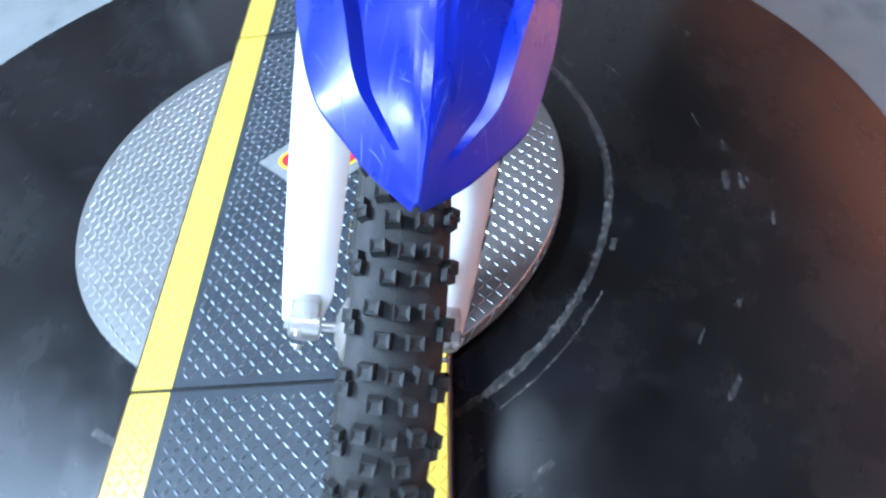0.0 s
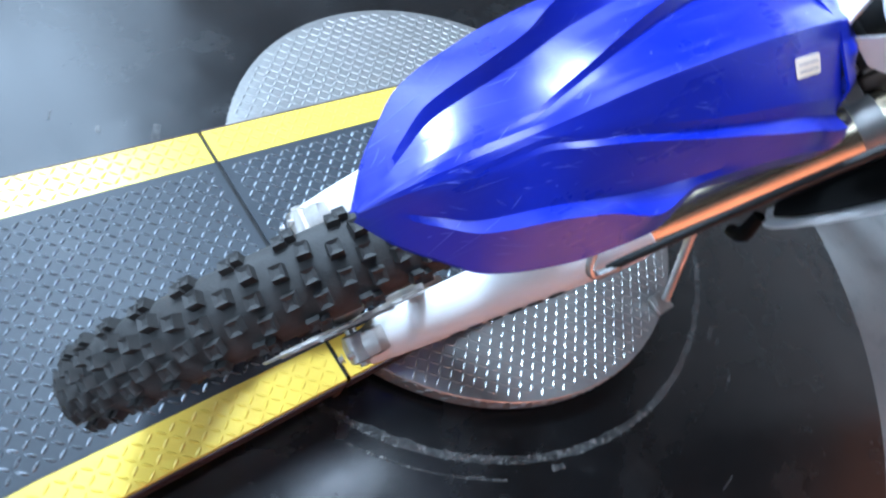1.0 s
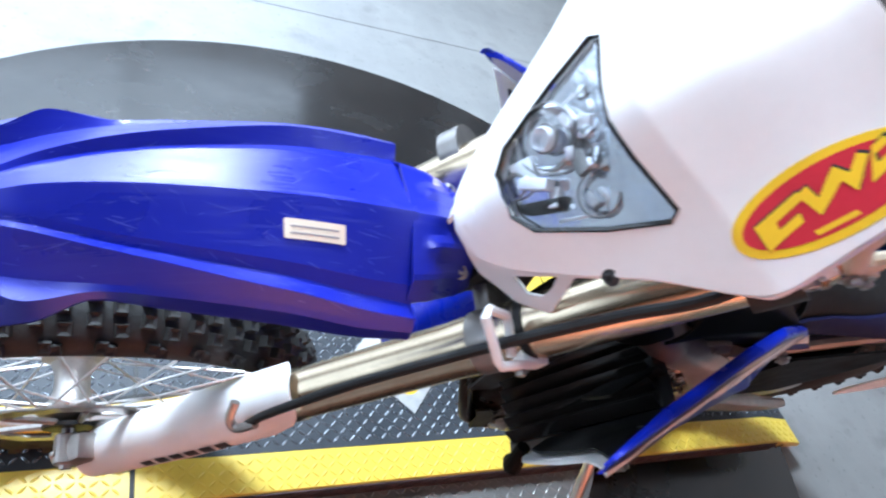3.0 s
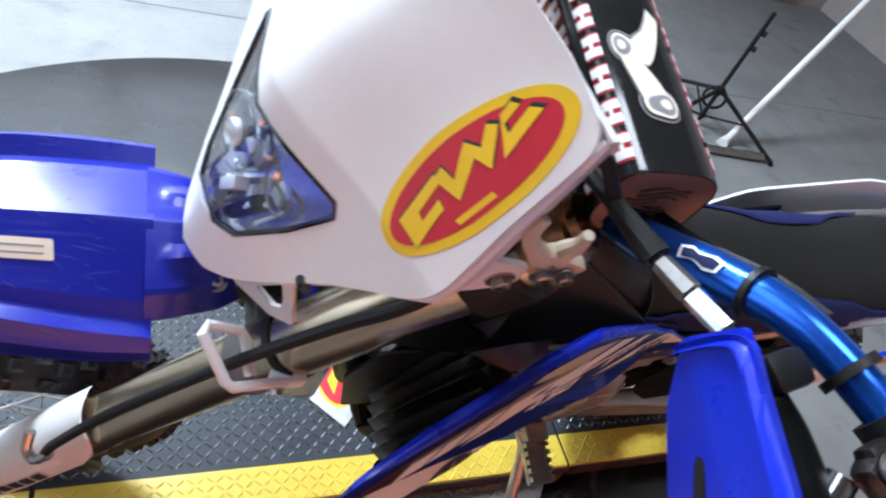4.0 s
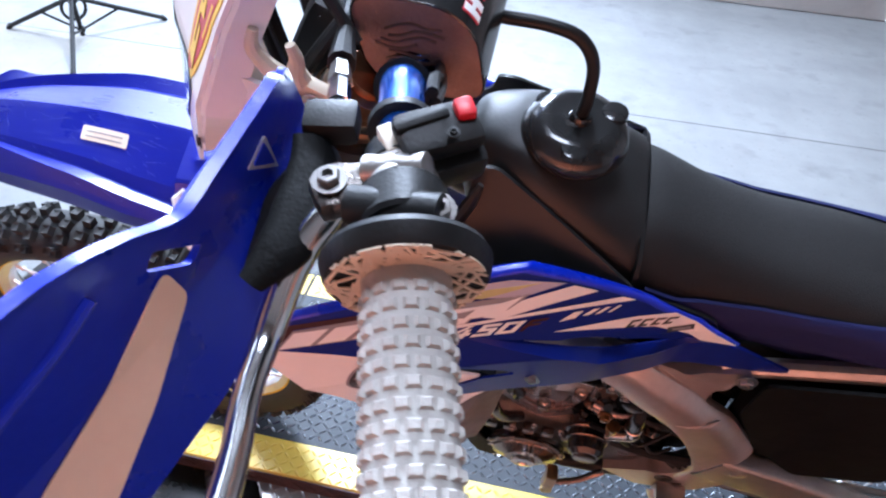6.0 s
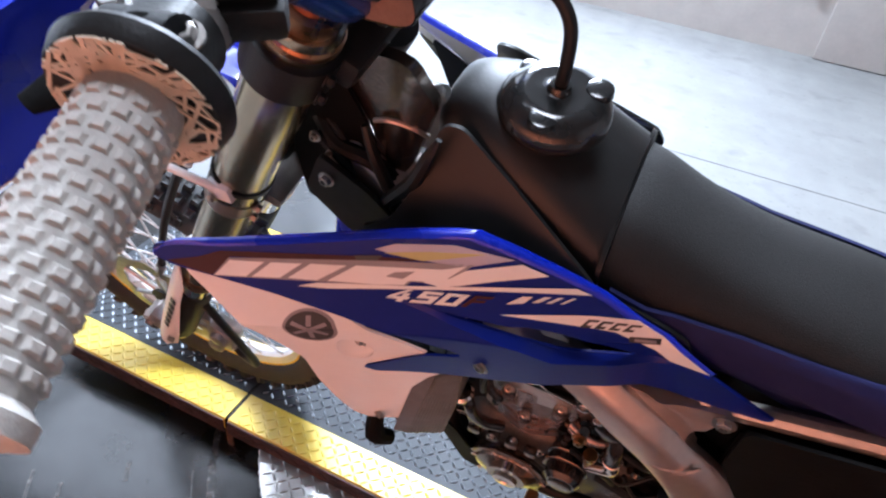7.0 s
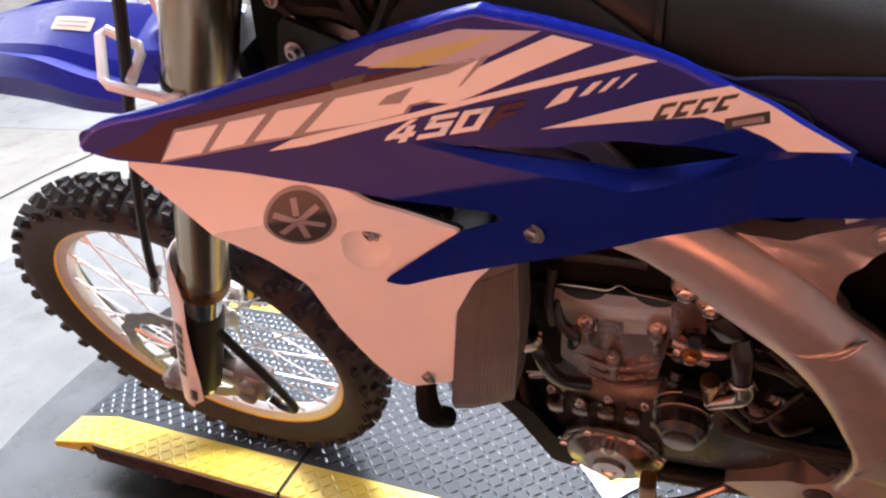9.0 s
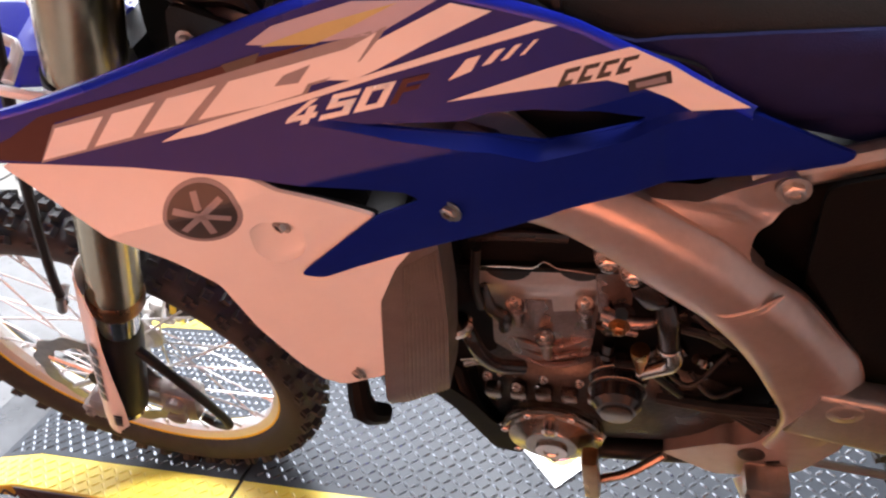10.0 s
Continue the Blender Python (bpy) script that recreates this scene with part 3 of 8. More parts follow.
bm = lugs(bmesh.new(), CX - 0.6, CX + 0.6, CY - 0.6, CY + 0.6, lambda x: -0.042, lambda x, y: math.hypot(x - CX, y - CY) < 0.585 and not (DECK_Y0 + 0.01 < y < DECK_Y1 - 0.01))
tagged(part("tread_pattern", bm, SILVER, top_disc), kind="stuff")
bm = bmesh.new()
for k in range(140):
    a = 2 * math.pi * k / 140
    for row, z in ((0, -0.052), (1, -0.070)):
        b = a + row * math.pi / 140
        m = Matrix.Translation((CX + 0.6 * math.cos(b), CY + 0.6 * math.sin(b), z)) @ Matrix.Rotation(b, 4, "Z") @ Matrix.Rotation(radians(40 if (k + row) % 2 else -40), 4, "X")
        bmesh.ops.create_cube(bm, size=1, matrix=m @ Matrix.Diagonal((0.003, 0.016, 0.004, 1)))
tagged(part("rim_pattern", bm, SILVER, top_disc), kind="stuff")


def ring_mark(cx, cy, r, w, a0, a1, z, seg=90, seed=1, material=SCUFF):
    rnd = random.Random(seed)
    bm = bmesh.new()
    rows = []
    for k in range(seg + 1):
        a = a0 + (a1 - a0) * k / seg
        ww = w * (0.65 + 0.5 * rnd.random())
        rr = r + rnd.uniform(-0.08, 0.08) * w
        rows.append([(cx + (rr - ww / 2) * math.cos(a), cy + (rr - ww / 2) * math.sin(a), z), (cx + (rr + ww / 2) * math.cos(a), cy + (rr + ww / 2) * math.sin(a), z)])
    skin(bm, rows, closed=False)
    return bm


ZD = FLOOR + 0.0083
part("scuff_ring", ring_mark(0.715, 0.185, 0.746, 0.019, radians(150), radians(385), ZD, 900, 1), SCUFF, turntable, "chalky worn ring")
part("scuff_ring", ring_mark(0.715, 0.185, 0.786, 0.005, radians(215), radians(240), ZD, 160, 2), SCUFF, turntable)
rnd = random.Random(5)
for k in range(60):
    a, r = radians(rnd.uniform(150, 330)), 0.735 + 0.6 * rnd.random() ** 2.6
    b = rnd.uniform(0.010, 0.07)
    part("scuff_mark", ring_mark(0.715, 0.185, r, rnd.uniform(0.003, 0.014), a, a + b, ZD, 20, k), SCUFF, turntable)

for x0, x1, ramp in ((-0.53, 0.096, -0.395), (0.105, 1.237, None), (1.245, 1.995, 1.86)):
    xs = sorted({x0, x1, *([ramp] if ramp else [])})
    mid = part("runway_plate", deck_strip(xs, DECK_Y0 + STRIPE, DECK_Y1 - STRIPE, False, False), DECK, turntable, "dark grey painted diamond plate")
    tagged(part("tread_pattern", lugs(bmesh.new(), x0, x1, DECK_Y0 + STRIPE, DECK_Y1 - STRIPE, deck_height), LUG, mid), kind="stuff")
    for y0, y1, fl in ((DECK_Y0, DECK_Y0 + STRIPE - 0.001, True), (DECK_Y1 - STRIPE + 0.001, DECK_Y1, False)):
        st = part("edge_plate", deck_strip(xs, y0, y1, fl, not fl), YELLOW, turntable, "yellow painted diamond plate edge")
        tagged(part("tread_pattern", lugs(bmesh.new(), x0, x1, y0, y1, deck_height), YELLOW, st), kind="stuff")
        bmf = box((x0 + x1) / 2, y0 - 0.0022 if fl else y1 + 0.0022, -0.0245, x1 - x0 - (0.14 if ramp else 0.0), 0.0030, 0.043, 0.0006)
        if ramp:
            bmesh.ops.translate(bmf, verts=bmf.verts, vec=(0.068 if x0 < 0 else -0.068, 0, 0))
        ef = part("edge_flange", bmf, FLANGE, turntable, "rusty dark folded edge")
        yy = y0 - 0.0040 if fl else y1 + 0.0040
        lg = bmesh.new()
        xa, xb = (max(x0, -0.44), min(x1, 1.90))
        for i in range(int((xb - xa) / 0.0186)):
            bmesh.ops.create_cube(lg, size=1, matrix=Matrix.Translation((xa + 0.010 + i * 0.0186, yy, -0.0245)) @ Matrix.Rotation(radians(42 if i % 2 else -42), 4, "Y") @ Matrix.Diagonal((0.024, 0.002, 0.005, 1)))
        tagged(part("flange_pattern", lg, FLANGE, ef), kind="stuff")
# At each deck seam: a narrow brown upright strip and a black gap.
for x in (0.1005, 1.241):
    part("hinge_strap", box(x, DECK_Y0 + 0.004, -0.066, 0.014, 0.006, 0.062, 0.001), SEAMBROWN, turntable, "narrow brown strip below the deck seam")
    part("hinge_gap", box(x, 0.131, -0.010, 0.008, 0.60, 0.012), BLACK, turntable, "black hinge gap")

# ---- the motorcycle: local x to its rear, y to its right, z up in its leaning plane ----
LEAN = 17.3
bike = thing("motorcycle", "blue and white off-road motorcycle leaning on its side stand", "motorcycle", pose(0, 0, 0, LEAN, 0, 0))


def both(name, make, material, label="", sharp=0.6, parent=None):
    """One part on the left, made by make(), and its mirror image on the right."""
    part(name, make(), material, parent or bike, label, sharp)
    part(name, flip(make()), material, parent or bike, label, sharp)


# wheels
def wheel(cx, cz, R, tyre_w, rim_r, rows, parent_label, singly=False):
    hub = part("wheel_hub", lathe([(0, 0.016), (0.006, 0.030), (0.012, 0.043), (0.020, 0.043), (0.026, 0.030), (0.044, 0.024), (0.066, 0.024), (0.084, 0.030), (0.090, 0.043), (0.098, 0.043), (0.104, 0.030), (0.11, 0.016)], (cx, -0.055, cz), (cx, 1, cz), 32), ALU, bike, parent_label)
    d = R - 0.012
    hw = tyre_w / 2
    prof = [(rim_r - 0.006, -0.024), (rim_r + 0.004, -hw * 0.78), (rim_r + (d - rim_r) * 0.45, -hw), (rim_r + (d - rim_r) * 0.78, -hw * 0.86), (d - 0.004, -hw * 0.5), (d, 0), (d - 0.004, hw * 0.5), (rim_r + (d - rim_r) * 0.78, hw * 0.86), (rim_r + (d - rim_r) * 0.45, hw), (rim_r + 0.004, hw * 0.78), (rim_r - 0.006, 0.024)]
    prof = [(p.x, p.y) for p in smooth_path([(a, b, 0) for a, b in prof], 3)]

    def turned(profile, seg, bm=None):
        bm = bm or bmesh.new()
        rings = []
        for k in range(seg + 1):
            a = 2 * math.pi * k / seg
            rings.append([(cx + r * math.cos(a), y, cz + r * math.sin(a)) for r, y in profile])
        skin(bm, rings, closed=True, caps=False)
        return bm
    tyre = part("tyre", turned(prof, 96), RUBBER, hub, "worn black knobbly off-road tyre")
    def knob_mesh(sx, sy, sz):
        b2 = bmesh.new()
        bmesh.ops.create_cube(b2, size=1, matrix=Matrix.Diagonal((sx, sy, sz, 1)))
        for v in b2.verts:
            if v.co.x > 0:
                v.co.y *= 0.84
                v.co.z *= 0.84
        # a small square dimple in the top of each knob
        topf = [f2 for f2 in b2.faces if f2.normal.x > 0.9]
        bmesh.ops.inset_individual(b2, faces=topf, thickness=0.0052)
        bmesh.ops.translate(b2, verts=list({v for f2 in topf for v in f2.verts}), vec=(-0.002, 0, 0))
        return mesh_of("knob", b2, RUBBER, 0.4)
    side_knob, mid_knob = knob_mesh(0.020, 0.012, 0.0145), knob_mesh(0.022, 0.0160, 0.0155)
    bm = bmesh.new()
    rnd = random.Random(3)
    for k in range(rows):
        a = 2 * math.pi * k / rows
        if k % 2:
            lay = [(-0.30, 0.0), (0.30, 0.0), (-0.86, -0.35), (0.86, -0.35)]
        else:
            lay = [(-0.52, 0.0), (0.0, 0.10), (0.52, 0.0), (-0.92, 0.3), (0.92, 0.3)]
        for f, sh in lay:
            y = f * hw * 0.98
            r = d - 0.030 * max(0, abs(f) - 0.25) ** 1.6
            tilt = -f * radians(38)
            aa = a + sh * 2 * math.pi / rows
            m = Matrix.Translation((cx, 0, cz)) @ Matrix.Rotation(-aa, 4, "Y") @ Matrix.Translation((r, y, 0)) @ Matrix.Rotation(-tilt, 4, "Z") @ Matrix.Rotation(radians(rnd.uniform(-4, 4)), 4, "X")
            me = side_knob if abs(f) > 0.8 else mid_knob
            if singly and math.sin(aa) > -0.93:
                piece("tread_knob", me, hub, m)
            else:
                me = me.copy()
                me.transform(m)
                bm.from_mesh(me)
                bpy.data.meshes.remove(me)
    tagged(part("tread_pattern", bm, RUBBER, hub, "", 0.4), kind="stuff")
    rim = [(rim_r - 0.022, -0.012), (rim_r - 0.010, -0.020), (rim_r + 0.002, -0.024), (rim_r + 0.005, -0.027), (rim_r + 0.005, -0.022), (rim_r - 0.004, -0.016), (rim_r - 0.012, 0.0), (rim_r - 0.004, 0.016), (rim_r + 0.005, 0.022), (rim_r + 0.005, 0.027), (rim_r + 0.002, 0.024), (rim_r - 0.010, 0.020), (rim_r - 0.022, 0.012), (rim_r - 0.026, 0.0)]
    part("rim", turned(rim, 96), RIMALU, hub, "polished aluminium rim")
    for s in (-1, 1):
        part("rim_stripe", turned([(rim_r - 0.0095, s * 0.0205), (rim_r - 0.0010, s * 0.0233), (rim_r - 0.0010, s * 0.0242), (rim_r - 0.0095, s * 0.0214)], 96), GOLDY, hub, "yellow rim stripe")
    for k in range(36):
        a = 2 * math.pi * (k + 0.5) / 36
        s = -1 if k % 2 else 1
        sweep = radians(48) * (1 if (k // 2) % 2 else -1)
        b = a + sweep
        bm = tube([(cx + 0.040 * math.cos(b), s * 0.038, cz + 0.040 * math.sin(b)), (cx + (rim_r - 0.022) * math.cos(a), s * 0.005, cz + (rim_r - 0.022) * math.sin(a))], 0.0019, 6, 0)
        tube([(cx + (rim_r - 0.040) * math.cos(a), s * 0.0085, cz + (rim_r - 0.040) * math.sin(a)), (cx + (rim_r - 0.020) * math.cos(a), s * 0.005, cz + (rim_r - 0.020) * math.sin(a))], 0.0034, 6, 0, bm)
        part("spoke", bm, SPOKE, hub)
    return hub, turned


WZ = 0.352
fhub, _ = wheel(0.0, WZ, 0.354, 0.088, 0.284, 80, "front wheel hub of cast aluminium", True)
rhub, _ = wheel(1.462, 0.338, 0.340, 0.118, 0.240, 60, "rear wheel hub of cast aluminium")


def brake_disc(cx, cz, y, r0, r1, waves):
    bm = bmesh.new()
    n = waves * 8
    rings = []
    for k in range(n + 1):
        a = 2 * math.pi * k / n
        ro = r1 + 0.0035 * math.cos(a * waves)
        ri = r0 + 0.003 * math.cos(a * waves)
        c, s = math.cos(a), math.sin(a)
        rings.append([(cx + ri * c, y - 0.0015, cz + ri * s), (cx + ro * c, y - 0.0015, cz + ro * s), (cx + ro * c, y + 0.0015, cz + ro * s), (cx + ri * c, y + 0.0015, cz + ri * s)])
    skin(bm, rings, caps=False)
    return bm


def disc_arms(cx, cz, y, r0, hub):
    for k in range(6):
        a = 2 * math.pi * k / 6
        part("carrier_arm", tube([(cx + 0.03 * math.cos(a), y, cz + 0.03 * math.sin(a)), (cx + (r0 + 0.004) * math.cos(a + 0.3), y, cz + (r0 + 0.004) * math.sin(a + 0.3))], 0.005, 6, 0), STEEL, hub)


disc_arms(0, WZ, -0.060, 0.096, fhub)
disc_arms(1.462, 0.338, 0.062, 0.09, rhub)


part("brake_disc", brake_disc(0, WZ, -0.060, 0.096, 0.124, 12), STEEL, fhub, "wavy steel brake disc")
part("disc_carrier", lathe([(0, 0.0), (0.0005, 0.034), (0.006, 0.034), (0.0065, 0.0)], (0, -0.066, WZ), (0, 1, WZ), 14), BLACK, fhub)
part("brake_disc", brake_disc(1.462, 0.338, 0.062, 0.09, 0.12, 12), STEEL, rhub, "wavy steel brake disc")
part("sprocket", lathe([(0, 0.085), (0.001, 0.105), (0.005, 0.105), (0.006, 0.085)], (1.462, -0.070, 0.338), (1.462, 1, 0.338), 50), ALU, rhub, "aluminium rear sprocket")

fhub.location.y = -0.012

# front fork
def leg_pair(name, make, material, label="", sharp=0.6):
    """A fork part for both legs; the right leg stands a little closer to the wheel."""
    part(name, make(), material, bike, label, sharp)
    bm = flip(make())
    bmesh.ops.translate(bm, verts=bm.verts, vec=(0, FYR - FY, 0))
    part(name, bm, material, bike, label, sharp)


FY = 0.107
FYR = 0.084


def fork_at(z, y=-FY, off=0.0):
    """The fork leg's axis; off: metres towards the front, square to the leg."""
    c, s = math.cos(radians(30.5)), math.sin(radians(30.5))
    return Vector((0.233 + (z - 0.644) * 0.59 - off * c, y, z + off * s))


def along(profile, y=-FY, seg=32):
    """Turned body on the fork leg: (height z, radius) pairs."""
    a = fork_at(0, y)
    d = (fork_at(1, y) - a)
    k = d.length
    return lathe([(z * k, r) for z, r in profile], a, a + d, seg)


leg_pair("fork_outer_tube", lambda: along([(0.640, 0.026), (0.641, 0.0315), (0.672, 0.0315), (0.676, 0.0295), (0.86, 0.0300), (0.90, 0.0315), (1.160, 0.0315), (1.165, 0.030)]), FORK, "champagne gold fork tube")
leg_pair("fork_seal_ring", lambda: along([(0.628, 0.026), (0.629, 0.0325), (0.636, 0.0335), (0.640, 0.0325), (0.646, 0.0335), (0.652, 0.0325), (0.654, 0.0318)]), BRONZE, "bronze coloured fork seal rings")
leg_pair("fork_inner_tube", lambda: along([(0.34, 0.0245), (0.64, 0.0245)]), CHROME, "bright fork stanchion")
leg_pair("fork_sleeve", lambda: along([(0.36, 0.0255), (0.361, 0.0285), (0.565, 0.0285), (0.575, 0.0255)]), BLACK, "black sleeve on the fork leg")
leg_pair("fork_cap", lambda: along([(1.164, 0.026), (1.178, 0.026), (1.180, 0.020), (1.186, 0.020), (1.187, 0.0)], seg=24), BRONZE, "anodised fork cap")
leg_pair("fork_cap_ring", lambda: along([(1.150, 0.0318), (1.151, 0.0335), (1.156, 0.0335), (1.158, 0.0318)]), BRONZE)


def guard():
    """Wrapped white guard, open to the rear and inside."""
    rows = []
    zs = [0.312, 0.320, 0.35, 0.42, 0.50, 0.58, 0.64, 0.672, 0.684, 0.690]
    for i, z in enumerate(zs):
        a0, a1 = radians(-60), radians(lerp([0.34, 0.42, 0.50, 0.60], [116, 108, 96, 82], z))
        if i < 2:
            a0, a1 = radians(-35), radians(90)
        if i > 6:
            a0, a1 = radians(-20 - 20 * (9 - i)), radians(40 + 14 * (9 - i))
        rad = lerp([0.31, 0.36, 0.55, 0.69], [0.034, 0.037, 0.041, 0.041], z)
        row = []
        for j in range(17):
            a = a0 + (a1 - a0) * j / 16
            f, o = math.cos(a), math.sin(a)
            row.append(fork_at(z, -FY - o * rad * 1.02, f * rad))
        rows.append(row)
    return shell(rows, 0.003, (0.7, 0.35, 0))


leg_pair("fork_guard", guard, WHITE, "white plastic fork guard")


def guard_print(k0, k1, z0, z1):
    bm = bmesh.new()
    rows = []
    for z in (z0, z1):
        row = []
        for j in range(6):
            a = radians(k0 + (k1 - k0) * j / 5)
            rad = lerp([0.31, 0.36, 0.55, 0.69], [0.034, 0.037, 0.041, 0.041], z) + 0.0015
            row.append(fork_at(z, -FY - math.sin(a) * rad * 1.02, math.cos(a) * rad))
        rows.append(row)
    return shell(rows, 0.0006, (0.7, 0.35, 0))


for k in range(6):
    part("print_bar", guard_print(62, 79, 0.430 + k * 0.026, 0.448 + k * 0.026), DARKPRINT, bike)
part("yellow_sticker", guard_print(84, 100, 0.395, 0.455), GOLDY, bike, "small yellow sticker on the fork guard")
for k in range(4):
    part("print_bar", guard_print(86, 104, 0.352 + k * 0.010, 0.358 + k * 0.010), DARKPRINT, bike)


def foot():
    bm = box(0, 0, 0, 0.052, 0.040, 0.064, 0.013)
    bmesh.ops.transform(bm, verts=bm.verts, matrix=Matrix.Translation((0.020, -FY, 0.350)) @ Matrix.Rotation(radians(30), 4, "Y"))
    lathe([(0, 0.014), (0.002, 0.017), (0.040, 0.017), (0.042, 0.014)], (0.0, -FY - 0.020, WZ), (0.0, 1, WZ), 20, bm)
    for z in (0.332, 0.368):
        bolt((-0.012, -FY - 0.006, z - 0.012), (-0.85, -0.1, -0.4), 0.0052, 0.007, bm)
    bolt((0.0, -FY - 0.020, WZ), (0, -1, 0), 0.008, 0.006, bm)
    return bm


leg_pair("axle_clamp", foot, ALU, "cast aluminium axle clamp")
part("axle", tube([(0, -0.125, WZ), (0, 0.100, WZ)], 0.009, 12, 0), STEEL, bike)


def clamp(z, h, r, reach, material, label):
    """Triple clamp: a collar round each leg and a bridge between them."""
    bm = bmesh.new()
    k = (fork_at(1) - fork_at(0)).length
    for s in (-1, 1):
        merge(bm, along([(z - h / 2, 0.0312), (z - h / 2, r), (z + h / 2, r), (z + h / 2, 0.0312)], s * FY))
    d = (fork_at(1, 0) - fork_at(0, 0)).normalized()
    a = fork_at(z, 0, -reach)
    m = Matrix.Translation(a) @ Matrix.Rotation(radians(30.5), 4, "Y")
    b2 = box(0, 0, 0, 0.062, 2 * FY - 0.02, h * 0.9, 0.008)
    bmesh.ops.transform(b2, verts=b2.verts, matrix=m)
    merge(bm, b2)
    for s in (-1, 1):
        for q in (-0.011, 0.011):
            p = fork_at(z + q, s * (FY + 0.012), -r + 0.002)
            bolt(p, (1, 0, -0.5), 0.005, 0.006, bm)
    part("triple_clamp", bm, material, bike, label)


clamp(0.900, 0.022, 0.0330, 0.020, CLAMPGREY, "dark grey lower triple clamp")
clamp(1.125, 0.036, 0.0385, 0.022, BLACK, "black upper triple clamp")
part("steering_stem", tube([fork_at(0.87, 0, -0.03), fork_at(1.15, 0, -0.03)], 0.020, 16, 0), BLACK, bike)
part("stem_nut", lathe([(0, 0.018), (0.012, 0.018), (0.013, 0.012)], fork_at(1.143, 0, -0.03), fork_at(1.3, 0, -0.03), 6), STEEL, bike)

# caliper, hoses and the hose guide
def caliper():
    bm = box(0, 0, 0, 0.062, 0.040, 0.085, 0.012)
    for z in (-0.02, 0.02):
        lathe([(0, 0.016), (0.012, 0.016), (0.014, 0.011)], (0.0, -0.018, z), (0, -1, z), 20, bm)
    box(-0.045, 0.0, -0.02, 0.05, 0.022, 0.030, 0.006, None, bm)
    box(-0.045, 0.0, 0.026, 0.05, 0.022, 0.022, 0.006, None, bm)
    bmesh.ops.transform(bm, verts=bm.verts, matrix=Matrix.Translation((0.135, -0.078, 0.330)) @ Matrix.Rotation(radians(24), 4, "Y"))
    return bm


part("brake_caliper", caliper(), ALU, bike, "front brake caliper of dull aluminium")
hose = [(0.545, -0.03, 1.215), (0.515, -0.10, 1.20), (0.462, -0.136, 1.13), (0.412, -0.132, 1.05), (0.357, -0.129, 0.965), (0.265, -0.130, 0.82), (0.205, -0.134, 0.705), (0.190, -0.137, 0.662)]
part("brake_hose", tube(hose, 0.0054, 10, 6), BLACK, bike, "black brake hose")
part("hose_end", tube([(0.196, -0.139, 0.675), (0.180, -0.139, 0.650), (0.172, -0.128, 0.652), (0.176, -0.112, 0.665)], 0.0058, 10, 4), STEEL, bike, "steel hose banjo")
part("lower_brake_hose", tube([(0.178, -0.110, 0.56), (0.205, -0.115, 0.50), (0.225, -0.112, 0.40), (0.215, -0.10, 0.30), (0.172, -0.088, 0.268), (0.150, -0.085, 0.285)], 0.0070, 10, 6), BLACK, bike, "black lower brake hose")
part("cable", tube([(0.60, -0.02, 1.19), (0.54, -0.070, 1.13), (0.48, -0.062, 1.06), (0.43, -0.052, 0.985), (0.40, -0.045, 0.93), (0.375, -0.04, 0.86)], 0.0040, 8, 6), BLACK, bike)
gl = [(0.398, -0.142, 0.942), (0.352, -0.150, 0.962), (0.346, -0.146, 0.966), (0.328, -0.112, 0.986), (0.332, -0.106, 0.988), (0.358, -0.106, 0.972), (0.362, -0.112, 0.968), (0.366, -0.140, 0.958)]
part("hose_guide", tube(gl, 0.0046, 8, 0), WHITE, bike, "white plastic hose guide loop")
part("hose_guide_base", box(0.400, -0.137, 0.936, 0.030, 0.016, 0.022, 0.004), WHITE, bike)
part("hose_guide_bolt", bolt((0.392, -0.146, 0.930), (-0.2, -1, -0.1), 0.005), STEEL, bike)
part("clamp_band", along([(0.936, 0.0316), (0.936, 0.0335), (0.943, 0.0335), (0.943, 0.0316)]), BLACK, bike)

# front fender: lines that run along it, from the crest out to the edge, as (half width, height) at each FX
FX = [-0.192, -0.175, -0.159, -0.134, -0.085, -0.05, -0.015, 0.03, 0.08, 0.16, 0.25, 0.292]
